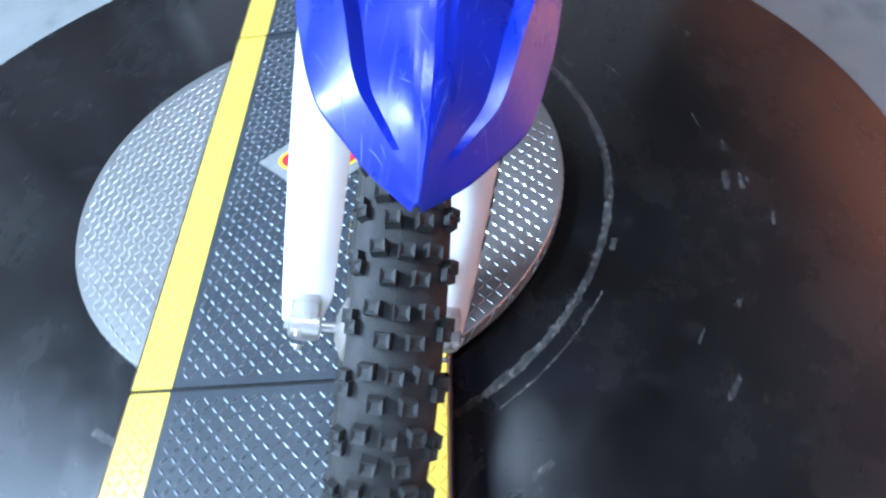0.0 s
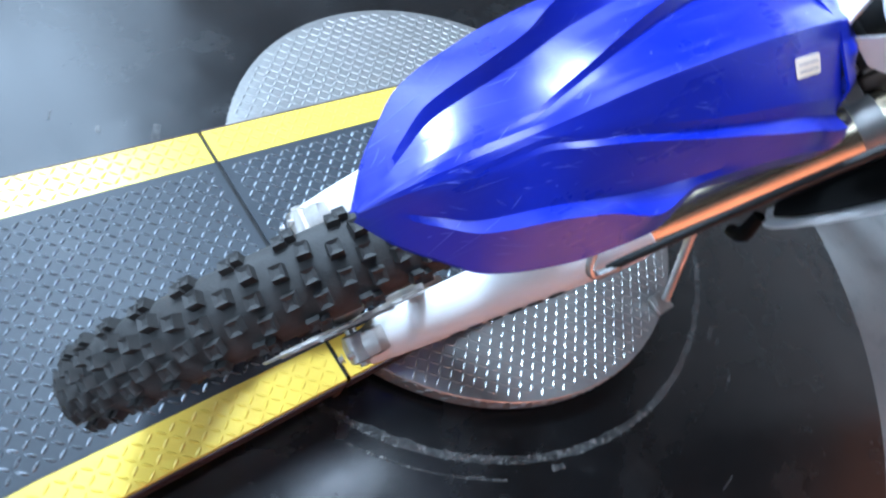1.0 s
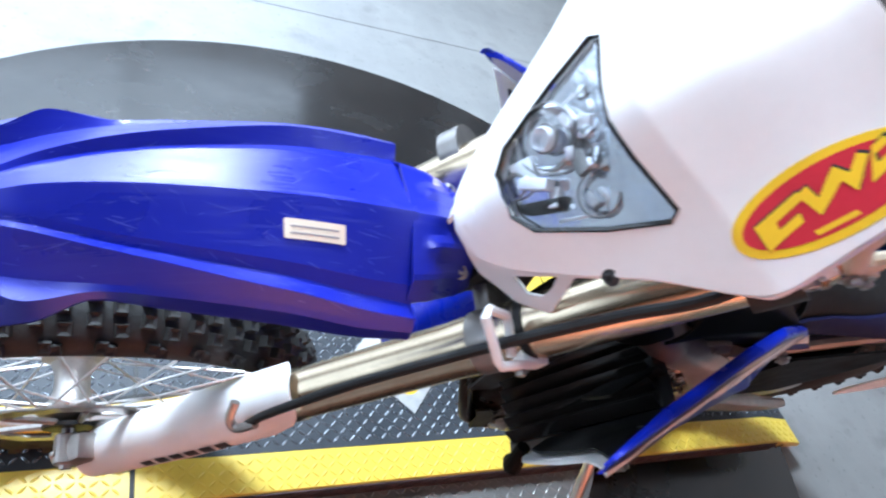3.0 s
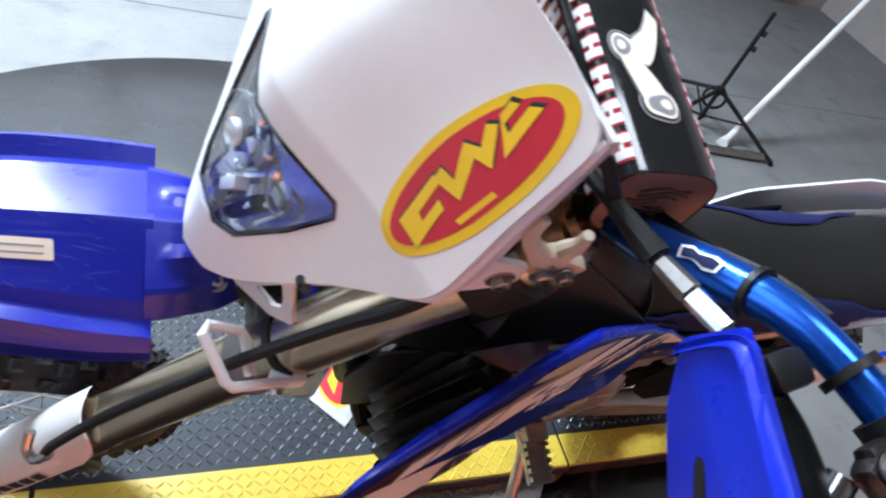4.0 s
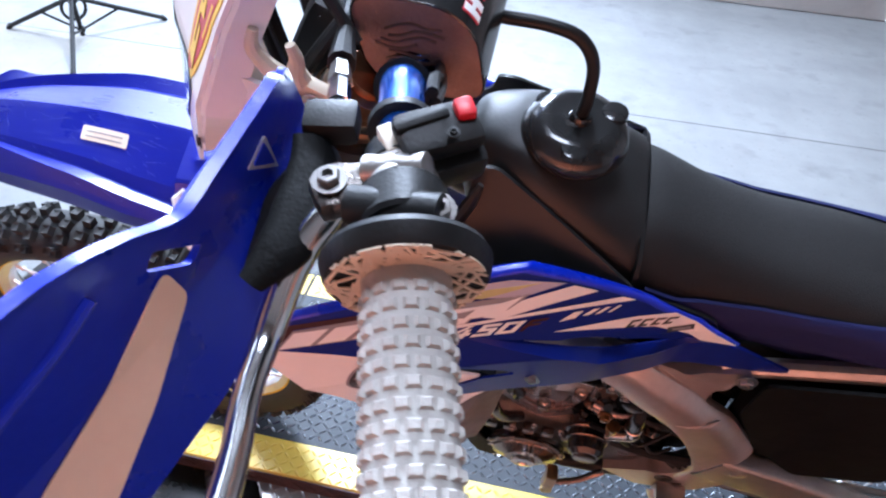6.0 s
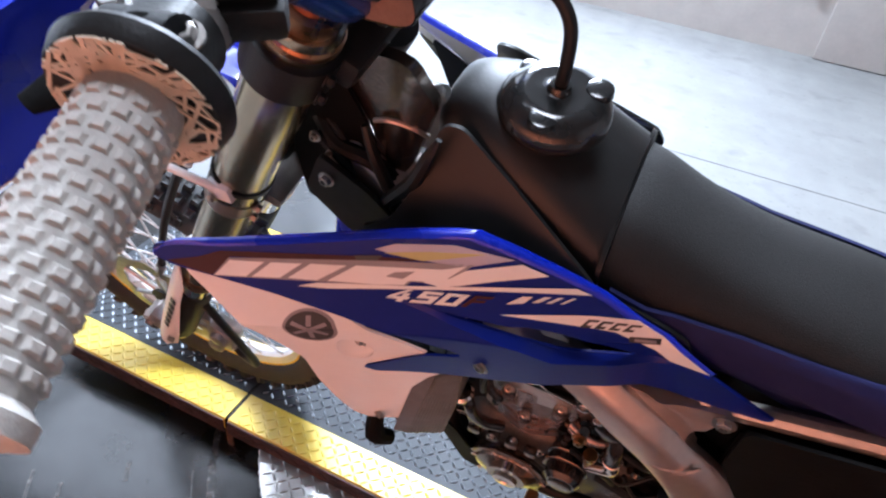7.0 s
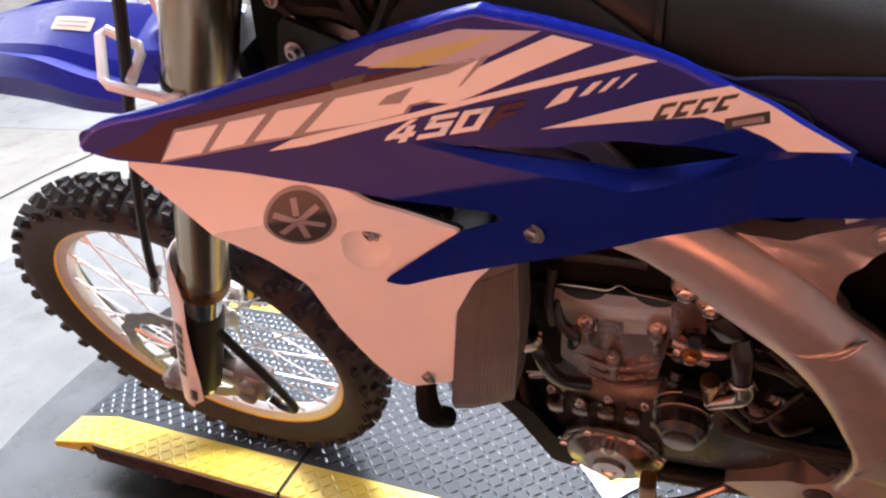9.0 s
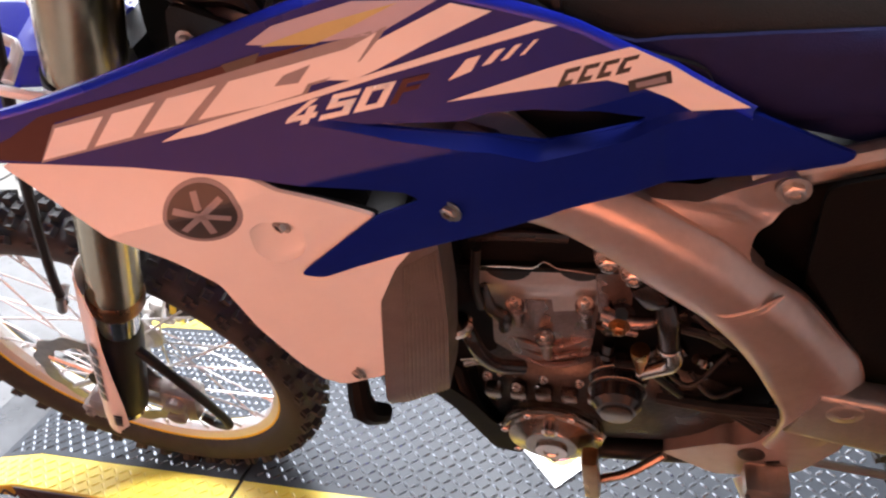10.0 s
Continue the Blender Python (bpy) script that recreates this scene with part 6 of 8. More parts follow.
decal("shroud_graphic", [[(0.5477, 0.9505), (0.5637, 0.9546), (0.6381, 0.9550), (0.6814, 0.9569), (0.7504, 0.9604), (0.7774, 0.9619), (0.7907, 0.9559), (0.7504, 0.9553), (0.6853, 0.9537), (0.6335, 0.9513), (0.5735, 0.9488)]], WHITE, 0.0013, "white pinstripe")
decal("graphic_bar", [[(0.7232, 0.9408), (0.7354, 0.9502), (0.7440, 0.9504), (0.7376, 0.9427)]], WHITE, 0.0008)
for k in range(3):
    x, w2 = 0.744 + k * 0.0115, 0.0060 - k * 0.0014
    decal("graphic_bar", [[(x, 0.9440), (x + 0.009, 0.9508), (x + 0.009 + w2, 0.9508), (x + w2, 0.9442)]], WHITE, 0.0008)
decal("shroud_graphic", [[(0.7207, 0.9285), (0.7851, 0.9322), (0.8345, 0.9328), (0.9105, 0.8777), (0.8737, 0.8776), (0.8450, 0.9020), (0.8194, 0.9155), (0.7684, 0.9225)]], WHITE, 0.0008, "white rear graphic")
for k in range(4):
    x, z = 0.7885 + k * 0.0120, 0.9190 - k * 0.0005
    for q in ([(x, z), (x + 0.0034, z), (x + 0.0092, z + 0.0096), (x + 0.0058, z + 0.0096)], [(x + 0.0030, z), (x + 0.0088, z), (x + 0.0104, z + 0.0028), (x + 0.0046, z + 0.0028)], [(x + 0.0070, z + 0.0070), (x + 0.0140, z + 0.0070), (x + 0.0156, z + 0.0096), (x + 0.0086, z + 0.0096)]):
        decal("print_bar", [q], DARKPRINT, 0.0014)
decal("print_bar", [[(0.8325, 0.9115), (0.8590, 0.9112), (0.8604, 0.9024), (0.8335, 0.9038)]], DARKPRINT, 0.0014)
decal("print_bar", [[(0.8375, 0.9092), (0.8560, 0.9088), (0.8568, 0.9046), (0.8380, 0.9058)]], GREYPRINT, 0.0020)

# block figures: strokes in a box of one unit
FIGURES = {
    "4": ([(0.0, 0.20), (0.0, 0.42), (0.50, 1.0), (0.80, 1.0), (0.26, 0.42), (0.26, 0.20)], [(0.26, 0.20), (1.0, 0.20), (1.0, 0.42), (0.26, 0.42)], [(0.56, 0.0), (0.84, 0.0), (0.84, 0.72), (0.56, 0.72)]),
    "5": ([(0.08, 0.78), (1.0, 0.78), (1.0, 1.0), (0.08, 1.0)], [(0.08, 0.42), (0.36, 0.42), (0.36, 0.78), (0.08, 0.78)], [(0.36, 0.42), (1.0, 0.42), (1.0, 0.64), (0.36, 0.64)], [(0.70, 0.22), (1.0, 0.22), (1.0, 0.42), (0.70, 0.42)], [(0.0, 0.0), (1.0, 0.0), (1.0, 0.22), (0.0, 0.22)]),
    "0": ([(0.0, 0.0), (0.30, 0.0), (0.30, 1.0), (0.0, 1.0)], [(0.70, 0.0), (1.0, 0.0), (1.0, 1.0), (0.70, 1.0)], [(0.30, 0.0), (0.70, 0.0), (0.70, 0.22), (0.30, 0.22)], [(0.30, 0.78), (0.70, 0.78), (0.70, 1.0), (0.30, 1.0)]),
    "F": ([(0.0, 0.0), (0.28, 0.0), (0.28, 1.0), (0.0, 1.0)], [(0.28, 0.78), (1.0, 0.78), (1.0, 1.0), (0.28, 1.0)], [(0.28, 0.42), (0.85, 0.42), (0.85, 0.62), (0.28, 0.62)])}


def figure(ch, a0, wide, material, label):
    for s in (0, 1):
        bm = bmesh.new()
        for stroke in FIGURES[ch]:
            panel([[(a0 + wide * u + 0.0105 * v, lerp([0.622, 0.69, 0.72], [0.9388, 0.9358, 0.9350], a0 + wide * u) + 0.0128 * v) for u, v in stroke]], on_shroud, 0.0003, 0.0065, bm, lift=0.0054)
        if s:
            bmesh.ops.translate(flip(bm), verts=bm.verts, vec=RIGHT_SHIFT)
        part("number_print", bm, material, bike, label)


for ch, a0 in (("4", 0.6205), ("5", 0.6425), ("0", 0.6640)):
    figure(ch, a0, 0.0185, WHITE, "white block figure on the shroud")
figure("F", 0.6865, 0.0165, MAROON, "dark block letter on the shroud")
for r, lift, material in ((0.0245, 0.0, GREYPRINT), (0.0215, 0.0005, DARKPRINT)):
    decal("round_emblem", [[(0.554 + r * math.cos(t), 0.897 + r * 1.05 * math.sin(t)) for t in (2 * math.pi * k / 32 for k in range(32))]], material, lift, "round dark emblem on the shroud", True)
for k in range(3):
    a = radians(90 + 60 * k)
    c, s = math.cos(a), math.sin(a)
    decal("emblem_bar", [[(0.554 + c * 0.018 - s * 0.0022, 0.897 + s * 0.018 + c * 0.0022), (0.554 + c * 0.018 + s * 0.0022, 0.897 + s * 0.018 - c * 0.0022), (0.554 - c * 0.018 + s * 0.0022, 0.897 - s * 0.018 - c * 0.0022), (0.554 - c * 0.018 - s * 0.0022, 0.897 - s * 0.018 + c * 0.0022)]], GREYPRINT, 0.0010, "", True)


shroud_pair("shroud_backing", lambda: panel([rounded([(0.70, 0.93), (0.80, 0.935), (0.88, 0.905), (0.90, 0.855), (0.80, 0.845), (0.72, 0.865)], 0.01)], lambda a, b, o: (a, -0.092 - o, b), 0.004, 0.05), BLACK, "black tank flank behind the shroud")

both("frame_bracket", lambda: panel([rounded([(0.700, 0.886), (0.728, 0.890), (0.748, 0.886), (0.780, 0.850), (0.752, 0.845), (0.738, 0.872)], 0.004)], lambda a, b, o: (a, -0.104 - o, b), 0.006, 0.05), FRAMEALU, "cast bracket behind the shroud opening")

# radiators
for s in (-1, 1):
    m = Matrix.Translation((0.628, 0.125 * s, 0.715)) @ Matrix.Rotation(radians(12), 4, "Y")
    bm = box(0, 0, 0, 0.030, 0.100, 0.27, 0.004)
    bmesh.ops.transform(bm, verts=bm.verts, matrix=m)
    rad = part("radiator", bm, BLACK, bike, "black louvred radiator")
    # Black filler sheet: stands in for the shade between radiator and wing.
    bm = panel([rounded([(0.490, 0.935), (0.560, 0.925), (0.650, 0.860), (0.640, 0.800), (0.560, 0.800), (0.520, 0.870)], 0.008)], lambda a, b, o: (a, -0.135 - 0.35 * max(0, 0.60 - a) - o, b), 0.003, 0.05)
    part("radiator_shield", flip(bm) if s > 0 else bm, DEEPBLACK, rad)
    for k in range(5):
        bm = box(0, 0, 0, 0.022, 0.0035, 0.262, 0.0015, Matrix.Rotation(radians(50 * s), 4, "Z"))
        bmesh.ops.transform(bm, verts=bm.verts, matrix=m @ Matrix.Translation((-0.020, (-0.040 + k * 0.020) * s, 0)))
        part("louvre", bm, PIPEGLOSS, rad)


def rad_guard():
    bm = bmesh.new()
    rows = []
    for z, x0, x1, y0, y1 in ((0.832, 0.645, 0.680, -0.172, -0.150), (0.79, 0.640, 0.684, -0.176, -0.150), (0.70, 0.618, 0.674, -0.182, -0.148), (0.60, 0.594, 0.656, -0.186, -0.148), (0.575, 0.590, 0.650, -0.180, -0.148)):
        rows.append([(x0, y0 - 0.004, z), (x0 + 0.018, y0, z), (x1, y0 + 0.020, z), (x1, y1 + 0.03, z), (x0 + 0.01, y1 + 0.03, z)])
    skin(bm, rows)
    return bm, rows


for s in (0, 1):
    bm, rows = rad_guard()
    rg = part("radiator_guard", flip(bm) if s else bm, RADGREY, bike, "finely ribbed grey-brown radiator guard")
    for k in range(11):
        f = 0.04 + k * 0.088
        bm = tube([(r[1][0] + (r[2][0] - r[1][0]) * f, r[1][1] + (r[2][1] - r[1][1]) * f, r[1][2]) for r in rows[1:]], 0.0011, 6, 0)
        part("guard_rib", flip(bm) if s else bm, RADGREY, rg)
shroud_pair("shroud_louvre", lambda: panel([rounded([(0.47, 0.945), (0.525, 0.930), (0.585, 0.905), (0.650, 0.850), (0.640, 0.790), (0.618, 0.748), (0.598, 0.655), (0.566, 0.660), (0.550, 0.70), (0.542, 0.761), (0.540, 0.825), (0.522, 0.862), (0.500, 0.900)], 0.007)], lambda a, b, o: on_shroud(a, b, o - 0.014), 0.003, 0.02), BLACK, "black louvre inside the shroud", 0.7)
both("drain_plug", lambda: tube([(0.572, -0.185, 0.640), (0.574, -0.205, 0.600), (0.588, -0.195, 0.575)], [0.010, 0.014, 0.011], 10, 3), DEEPBLACK)

# tank, cap and hose
def super_ring(x, wd, top, low, n=40, p=0.55, lean=0.0):
    out = []
    cz, h = (top + low) / 2, (top - low) / 2
    for k in range(n):
        a = 2 * math.pi * k / n
        c, s = math.cos(a), math.sin(a)
        out.append((x + lean * s * h, wd * math.copysign(abs(c) ** p, c), cz + h * math.copysign(abs(s) ** (p * 1.15), s)))
    return out


def loft(rows, n=40, p=0.55, lean=0.0, sub=4):
    path = smooth_path([(x, wd, top) for x, wd, top, low in rows], sub)
    lows = smooth_path([(x, low, 0) for x, wd, top, low in rows], sub)
    bm = bmesh.new()
    skin(bm, [super_ring(q.x, q.y, q.z, l.y, n, p, lean) for q, l in zip(path, lows)])
    return bm


tank = part("fuel_tank", loft([(0.604, 0.034, 1.036, 0.97), (0.614, 0.048, 1.050, 0.94), (0.64, 0.062, 1.056, 0.90), (0.68, 0.076, 1.053, 0.86), (0.72, 0.084, 1.036, 0.85), (0.76, 0.090, 1.008, 0.85), (0.786, 0.093, 0.990, 0.85)], 44, 0.62), SATIN, bike, "satin black fuel tank", 0.9)
both("tank_side_panel", lambda: panel([rounded([(0.560, 0.948), (0.590, 0.962), (0.612, 1.000), (0.622, 1.046), (0.640, 1.048), (0.70, 1.012), (0.788, 0.956), (0.80, 0.935), (0.74, 0.930), (0.64, 0.950)], 0.010)], lambda a, b, o: (a, -lerp([0.55, 0.62, 0.70, 0.80], [0.125, 0.116, 0.110, 0.104], a) + 0.62 * max(0, b - 0.955) - o, b), 0.004, 0.015), SATIN, "satin black tank side cover", 0.7, tank)
CAP = Vector((0.704, -0.006, 1.046))
CAPD = Vector((0.10, 0, 1)).normalized()
cap = part("tank_cap", lathe([(0, 0.049), (0.004, 0.051), (0.010, 0.0515), (0.018, 0.049), (0.025, 0.043), (0.029, 0.034), (0.030, 0.026), (0.0285, 0.019), (0.030, 0.011), (0.036, 0.009), (0.037, 0)], CAP - CAPD * 0.006, CAP + CAPD, 40), GLOSS, tank, "glossy black fuel cap")
for k in range(3):
    a = 2 * math.pi * k / 3 + 0.5
    bm = lathe([(0, 0.013), (0.006, 0.012), (0.007, 0.008)], CAP + CAPD * 0.016 + Vector((0.036 * math.cos(a), 0.036 * math.sin(a), 0)), CAP + CAPD, 16)
    part("cap_lobe", bm, GLOSS, cap)
part("vent_hose", tube([CAP + CAPD * 0.028, (0.709, -0.004, 1.095), (0.707, 0.0, 1.128), (0.692, 0.003, 1.150), (0.665, 0.004, 1.158), (0.630, 0.004, 1.160), (0.600, 0.004, 1.160)], 0.0058, 12, 6), BLACK, bike, "black rubber vent hose")
part("tank_bolt", bolt((0.603, -0.03, 1.045), (-0.4, -0.3, 1), 0.009, 0.007), STEEL, tank)
part("tank_strap", tube([(0.630, -0.084, 1.050), (0.622, -0.092, 1.032), (0.606, -0.094, 0.997), (0.580, -0.094, 0.962), (0.548, -0.094, 0.915)], [0.003, 0.0065, 0.0075, 0.0075, 0.006], 8, 5), BLACK, tank)

# seat
def seat_rows(k=0):
    return [(0.789, 0.092, 0.988, 0.845), (0.81, 0.090, 0.982, 0.84), (0.86, 0.084, 0.961, 0.83), (0.92, 0.082, 0.943, 0.825), (1.0, 0.083, 0.930, 0.83), (1.10, 0.086, 0.912, 0.83), (1.22, 0.088, 0.910, 0.83), (1.34, 0.084, 0.930, 0.86), (1.44, 0.066, 0.948, 0.89), (1.48, 0.055, 0.952, 0.91)]


seat = part("seat", loft(seat_rows(), 44, 0.74), SEAT, bike, "long black ribbed vinyl seat", 0.9)
def seat_half(a, b):
    """Half width of the seat at x and height."""
    rows = seat_rows()
    xs = [r[0] for r in rows]
    wd, top, low = (lerp(xs, [r[k] for r in rows], a) for k in (1, 2, 3))
    q = min(0.98, abs((b - (top + low) / 2) / ((top - low) / 2))) ** (1 / (0.74 * 1.15))
    return wd * math.sqrt(1 - q * q) ** 0.74


both("seat_side", lambda: panel([[(0.80, 0.940), (0.835, 0.925), (0.92, 0.917), (1.05, 0.909), (1.25, 0.902), (1.40, 0.915), (1.40, 0.880), (1.20, 0.845), (1.0, 0.815), (0.90, 0.850), (0.82, 0.905)]], lambda a, b, o: (a, -max(seat_half(a, b), seat_half(a, 0.90) * 0.8) - 0.003 - o, b), 0.004, 0.02), NAVY, "navy blue seat side cover", 0.9, seat)
part("seat_gap", loft([(0.784, 0.100, 0.987, 0.86), (0.7885, 0.100, 0.984, 0.86)], 40, 0.5, 0, 1), BLACK, seat)

# rear fender and side number panels
rows = []
for i in range(24):
    x = 1.28 + 0.60 * i / 23
    wd = lerp([1.28, 1.45, 1.70, 1.88], [0.085, 0.10, 0.085, 0.03], x)
    z = lerp([1.28, 1.45, 1.65, 1.88], [0.90, 0.945, 0.985, 1.03], x)
    rows.append([(x, wd * t, z - 0.035 * abs(t) ** 2.5) for t in (-1 + 2 * j / 16 for j in range(17))])
part("rear_fender", shell(rows, 0.003, (0, 0, -1)), BLUE, bike, "blue rear fender", 0.9)


def side_plate(a, b, o):
    return (a, -lerp([0.98, 1.15, 1.35, 1.50], [0.118, 0.140, 0.135, 0.105], a) - o, b)


plate = [(1.185, 0.855), (1.26, 0.885), (1.36, 0.925), (1.47, 0.940), (1.44, 0.87), (1.38, 0.78), (1.32, 0.70), (1.24, 0.665), (1.20, 0.72)]
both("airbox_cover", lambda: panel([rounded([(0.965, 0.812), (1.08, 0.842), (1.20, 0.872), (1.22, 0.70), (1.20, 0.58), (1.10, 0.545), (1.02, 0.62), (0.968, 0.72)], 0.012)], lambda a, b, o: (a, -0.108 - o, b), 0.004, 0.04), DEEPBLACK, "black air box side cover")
# Added backing sheet: shade behind the frame as plain black.
part("mud_guard", panel([rounded([(0.975, 0.74), (1.10, 0.76), (1.16, 0.60), (1.14, 0.47), (1.03, 0.44), (0.99, 0.52)], 0.012)], lambda a, b, o: (a, -0.070 - o, b), 0.004, 0.05), DEEPBLACK, bike, "black sheet added for the dark behind the frame")
plate_right = [(1.075, 0.812), (1.17, 0.866), (1.27, 0.900), (1.36, 0.928), (1.47, 0.942), (1.44, 0.87), (1.38, 0.78), (1.32, 0.70), (1.20, 0.665), (1.10, 0.72)]
for s, pl, ox in ((0, plate, 1.30), (1, plate_right, 1.215)):
    bm = panel([rounded(pl, 0.02)], side_plate, 0.004, 0.03)
    sp = part("side_panel", flip(bm) if s else bm, WHITE, bike, "white side number panel", 0.8)
    bm = panel([rounded([(1.19, 0.886), (1.22, 0.893), (1.36, 0.935), (1.48, 0.955), (1.47, 0.942), (1.36, 0.925), (1.22, 0.885), (1.19, 0.874)], 0.004)], side_plate, 0.006, 0.03)
    if not s:
        part("side_panel_top", bm, BLUE, sp)
    else:
        bm.free()
    for la, lb, material, lift in ((0.070, 0.026, GOLDY, 0.0042), (0.060, 0.019, RED, 0.0048)):
        bm = panel([[(ox + la * math.cos(t), 0.842 + lb * math.sin(t) + 0.34 * la * math.cos(t)) for t in (2 * math.pi * k / 32 for k in range(32))]], side_plate, 0.0004, 0.02, lift=lift)
        part("oval_emblem", flip(bm) if s else bm, material, sp, "red and yellow oval emblem")
    bm = panel([[(ox - 0.045, 0.822), (ox + 0.04, 0.850), (ox + 0.046, 0.862), (ox - 0.04, 0.834)]], side_plate, 0.0004, 0.02, lift=0.0054)
    part("oval_slash", flip(bm) if s else bm, GOLDY, sp)

# aluminium frame
SPAR_OUT = [(0.545, 0.985), (0.600, 0.955), (0.680, 0.880), (0.760, 0.838), (0.830, 0.802), (0.872, 0.774), (0.908, 0.745), (0.942, 0.705), (0.980, 0.664), (1.020, 0.600), (1.048, 0.551), (1.060, 0.484), (1.054, 0.425)]
SPAR_IN = [(0.515, 0.930), (0.560, 0.905), (0.640, 0.815), (0.700, 0.782), (0.764, 0.766), (0.806, 0.739), (0.844, 0.704), (0.896, 0.657), (0.935, 0.594), (0.967, 0.521), (0.983, 0.477), (0.983, 0.441), (0.974, 0.410)]


def spar_mid(a):
    return -lerp([0.54, 0.62, 0.72, 0.90, 1.06], [0.026, 0.062, 0.092, 0.096, 0.086], a) - 0.012 * math.exp(-((a - 0.88) / 0.12) ** 2)


def spar_ring(k, n=30):
    """One section of the box spar: flat crown, softly rounded edges and a bevel along the rear one."""
    p, q = (Vector(lst[k]) for lst in (SPAR_IN, SPAR_OUT))
    out = []
    for i in range(n):
        c, d = math.cos(2 * math.pi * i / n), math.sin(2 * math.pi * i / n)
        u = 0.5 + 0.5 * math.copysign(abs(c) ** 0.62, c)
        e = p + (q - p) * u
        h = math.copysign(abs(d) ** 0.55, d) * 0.019
        if d < 0:
            h += 0.010 * smoothstep(0.70, 0.96, u)
        out.append((e.x, spar_mid(e.x) + h, e.y))
    return out


def frame_spar():
    rings = [[Vector(v) for v in spar_ring(k)] for k in range(len(SPAR_IN))]
    rows = [smooth_path([r[i] for r in rings], 4) for i in range(30)]
    bm = bmesh.new()
    skin(bm, [[rows[i][k] for i in range(30)] for k in range(len(rows[0]))])
    return bm


def spar_face(a, b, o):
    return (a, spar_mid(a) - 0.019 - o, b)


both("frame_spar", frame_spar, FRAMEALU, "satin aluminium frame spar", 0.9)
both("frame_foot", lambda: panel([rounded([(0.935, 0.400), (0.950, 0.396), (0.972, 0.412), (0.984, 0.445), (1.056, 0.458), (1.054, 0.410), (1.024, 0.345), (0.985, 0.322), (0.930, 0.316), (0.900, 0.338), (0.866, 0.362)], 0.008)], lambda a, b, o: (a, -0.068 - o, b), 0.036, 0.03), FRAMEALU, "cast foot of the frame spar", 0.6)
# Flat dark disc: the shade of a hollow as colour, nothing is recessed.
both("foot_hollow", lambda: lathe([(0, 0.015), (0.0015, 0.015), (0.002, 0.012)], (0.967, -0.104, 0.378), (0.967, -1, 0.378), 20), ALUDARK)
both("frame_gusset", lambda: panel([rounded([(0.800, 0.802), (0.862, 0.788), (0.884, 0.794), (0.946, 0.818), (0.955, 0.803), (0.947, 0.785), (0.926, 0.757), (0.924, 0.727), (0.945, 0.696), (0.900, 0.735), (0.850, 0.770)], 0.010)], lambda a, b, o: (a, -0.084 - o - 0.006 * math.exp(-((b - 0.800 + 0.45 * (a - 0.87)) / 0.010) ** 2) + 0.005 * math.exp(-((b - 0.782 + 0.2 * (a - 0.9)) / 0.012) ** 2), b), 0.020, 0.007), FRAMEALU, "cast frame gusset", 0.9)

both("gusset_bolt", lambda: bolt((0.945, -0.108, 0.806), (0, -1, 0.1), 0.008, 0.006), STEEL)


def weld(ends, r):
    """A rippled bead that follows the face of the spar."""
    pts = smooth_path([Vector(p) for p in ends], 6)
    return tube([Vector((v.x, v.y, v.z)) for v in pts], [r * (1.15 if k % 2 else 0.85) for k in range(len(pts))], 8, 1)


both("weld_bead", lambda: weld([spar_face(a, b, o) for a, b, o in ((0.893, 0.677, -0.004), (0.912, 0.675, -0.0005), (0.932, 0.681, -0.0005), (0.943, 0.686, -0.003), (0.953, 0.687, -0.008))], 0.0018), FRAMEALU)
both("weld_bead", lambda: weld([spar_face(a, b, o) for a, b, o in ((0.930, 0.671, -0.0008), (0.942, 0.677, -0.002), (0.955, 0.689, -0.008))], 0.0016), FRAMEALU)
both("pivot_cap", lambda: lathe([(0, 0.020), (0.010, 0.020), (0.013, 0.016), (0.0135, 0.008), (0.009, 0.007)], (1.037, -0.103, 0.506), (1.037, -1, 0.506), 24), ALU, "swingarm pivot cap")
part("head_tube", tube([fork_at(0.89, 0, -0.036), fork_at(1.11, 0, -0.036)], 0.032, 24, 0), BLACK, bike, "black head tube")
both("frame_neck", lambda: tube([(0.445, -0.012, 0.93), (0.52, -0.040, 0.945), (0.60, -0.072, 0.905), (0.68, -0.09, 0.84)], [0.026, 0.032, 0.034, 0.032], 14, 5), FRAMEALU)
part("down_tube", tube([(0.455, 0, 0.90), (0.50, 0, 0.76), (0.56, 0, 0.55), (0.60, 0, 0.42)], 0.022, 14, 5), BLACK, bike, "black frame down tube")
bm = bmesh.new()
skin(bm, [[((x0 + x1) / 2 + (x1 - x0) / 2 * math.copysign(abs(math.cos(t)) ** 0.8, math.cos(t)), hw * math.copysign(abs(math.sin(t)) ** 0.8, math.sin(t)), z) for t in (2 * math.pi * k / 28 for k in range(28))] for z, x0, x1, hw in ((0.82, 0.445, 0.500, 0.028), (0.76, 0.430, 0.520, 0.040), (0.70, 0.420, 0.530, 0.046), (0.62, 0.410, 0.540, 0.050), (0.55, 0.412, 0.545, 0.050), (0.49, 0.432, 0.550, 0.048), (0.43, 0.465, 0.555, 0.042), (0.38, 0.500, 0.560, 0.034), (0.36, 0.520, 0.562, 0.026))])
part("front_frame_cover", bm, BLUE, bike, "glossy blue cover on the frame front", 0.8)
part("caution_label", box(0.530, -0.0425, 0.685, 0.018, 0.002, 0.050, 0.0006, Matrix.Rotation(radians(-8), 4, "Z")), GOLDY, bike)
both("cradle_tube", lambda: tube([(0.60, -0.02, 0.47), (0.618, -0.070, 0.41), (0.658, -0.092, 0.350), (0.78, -0.092, 0.330), (0.93, -0.090, 0.342), (1.0, -0.092, 0.365)], 0.013, 12, 6), BLACK)
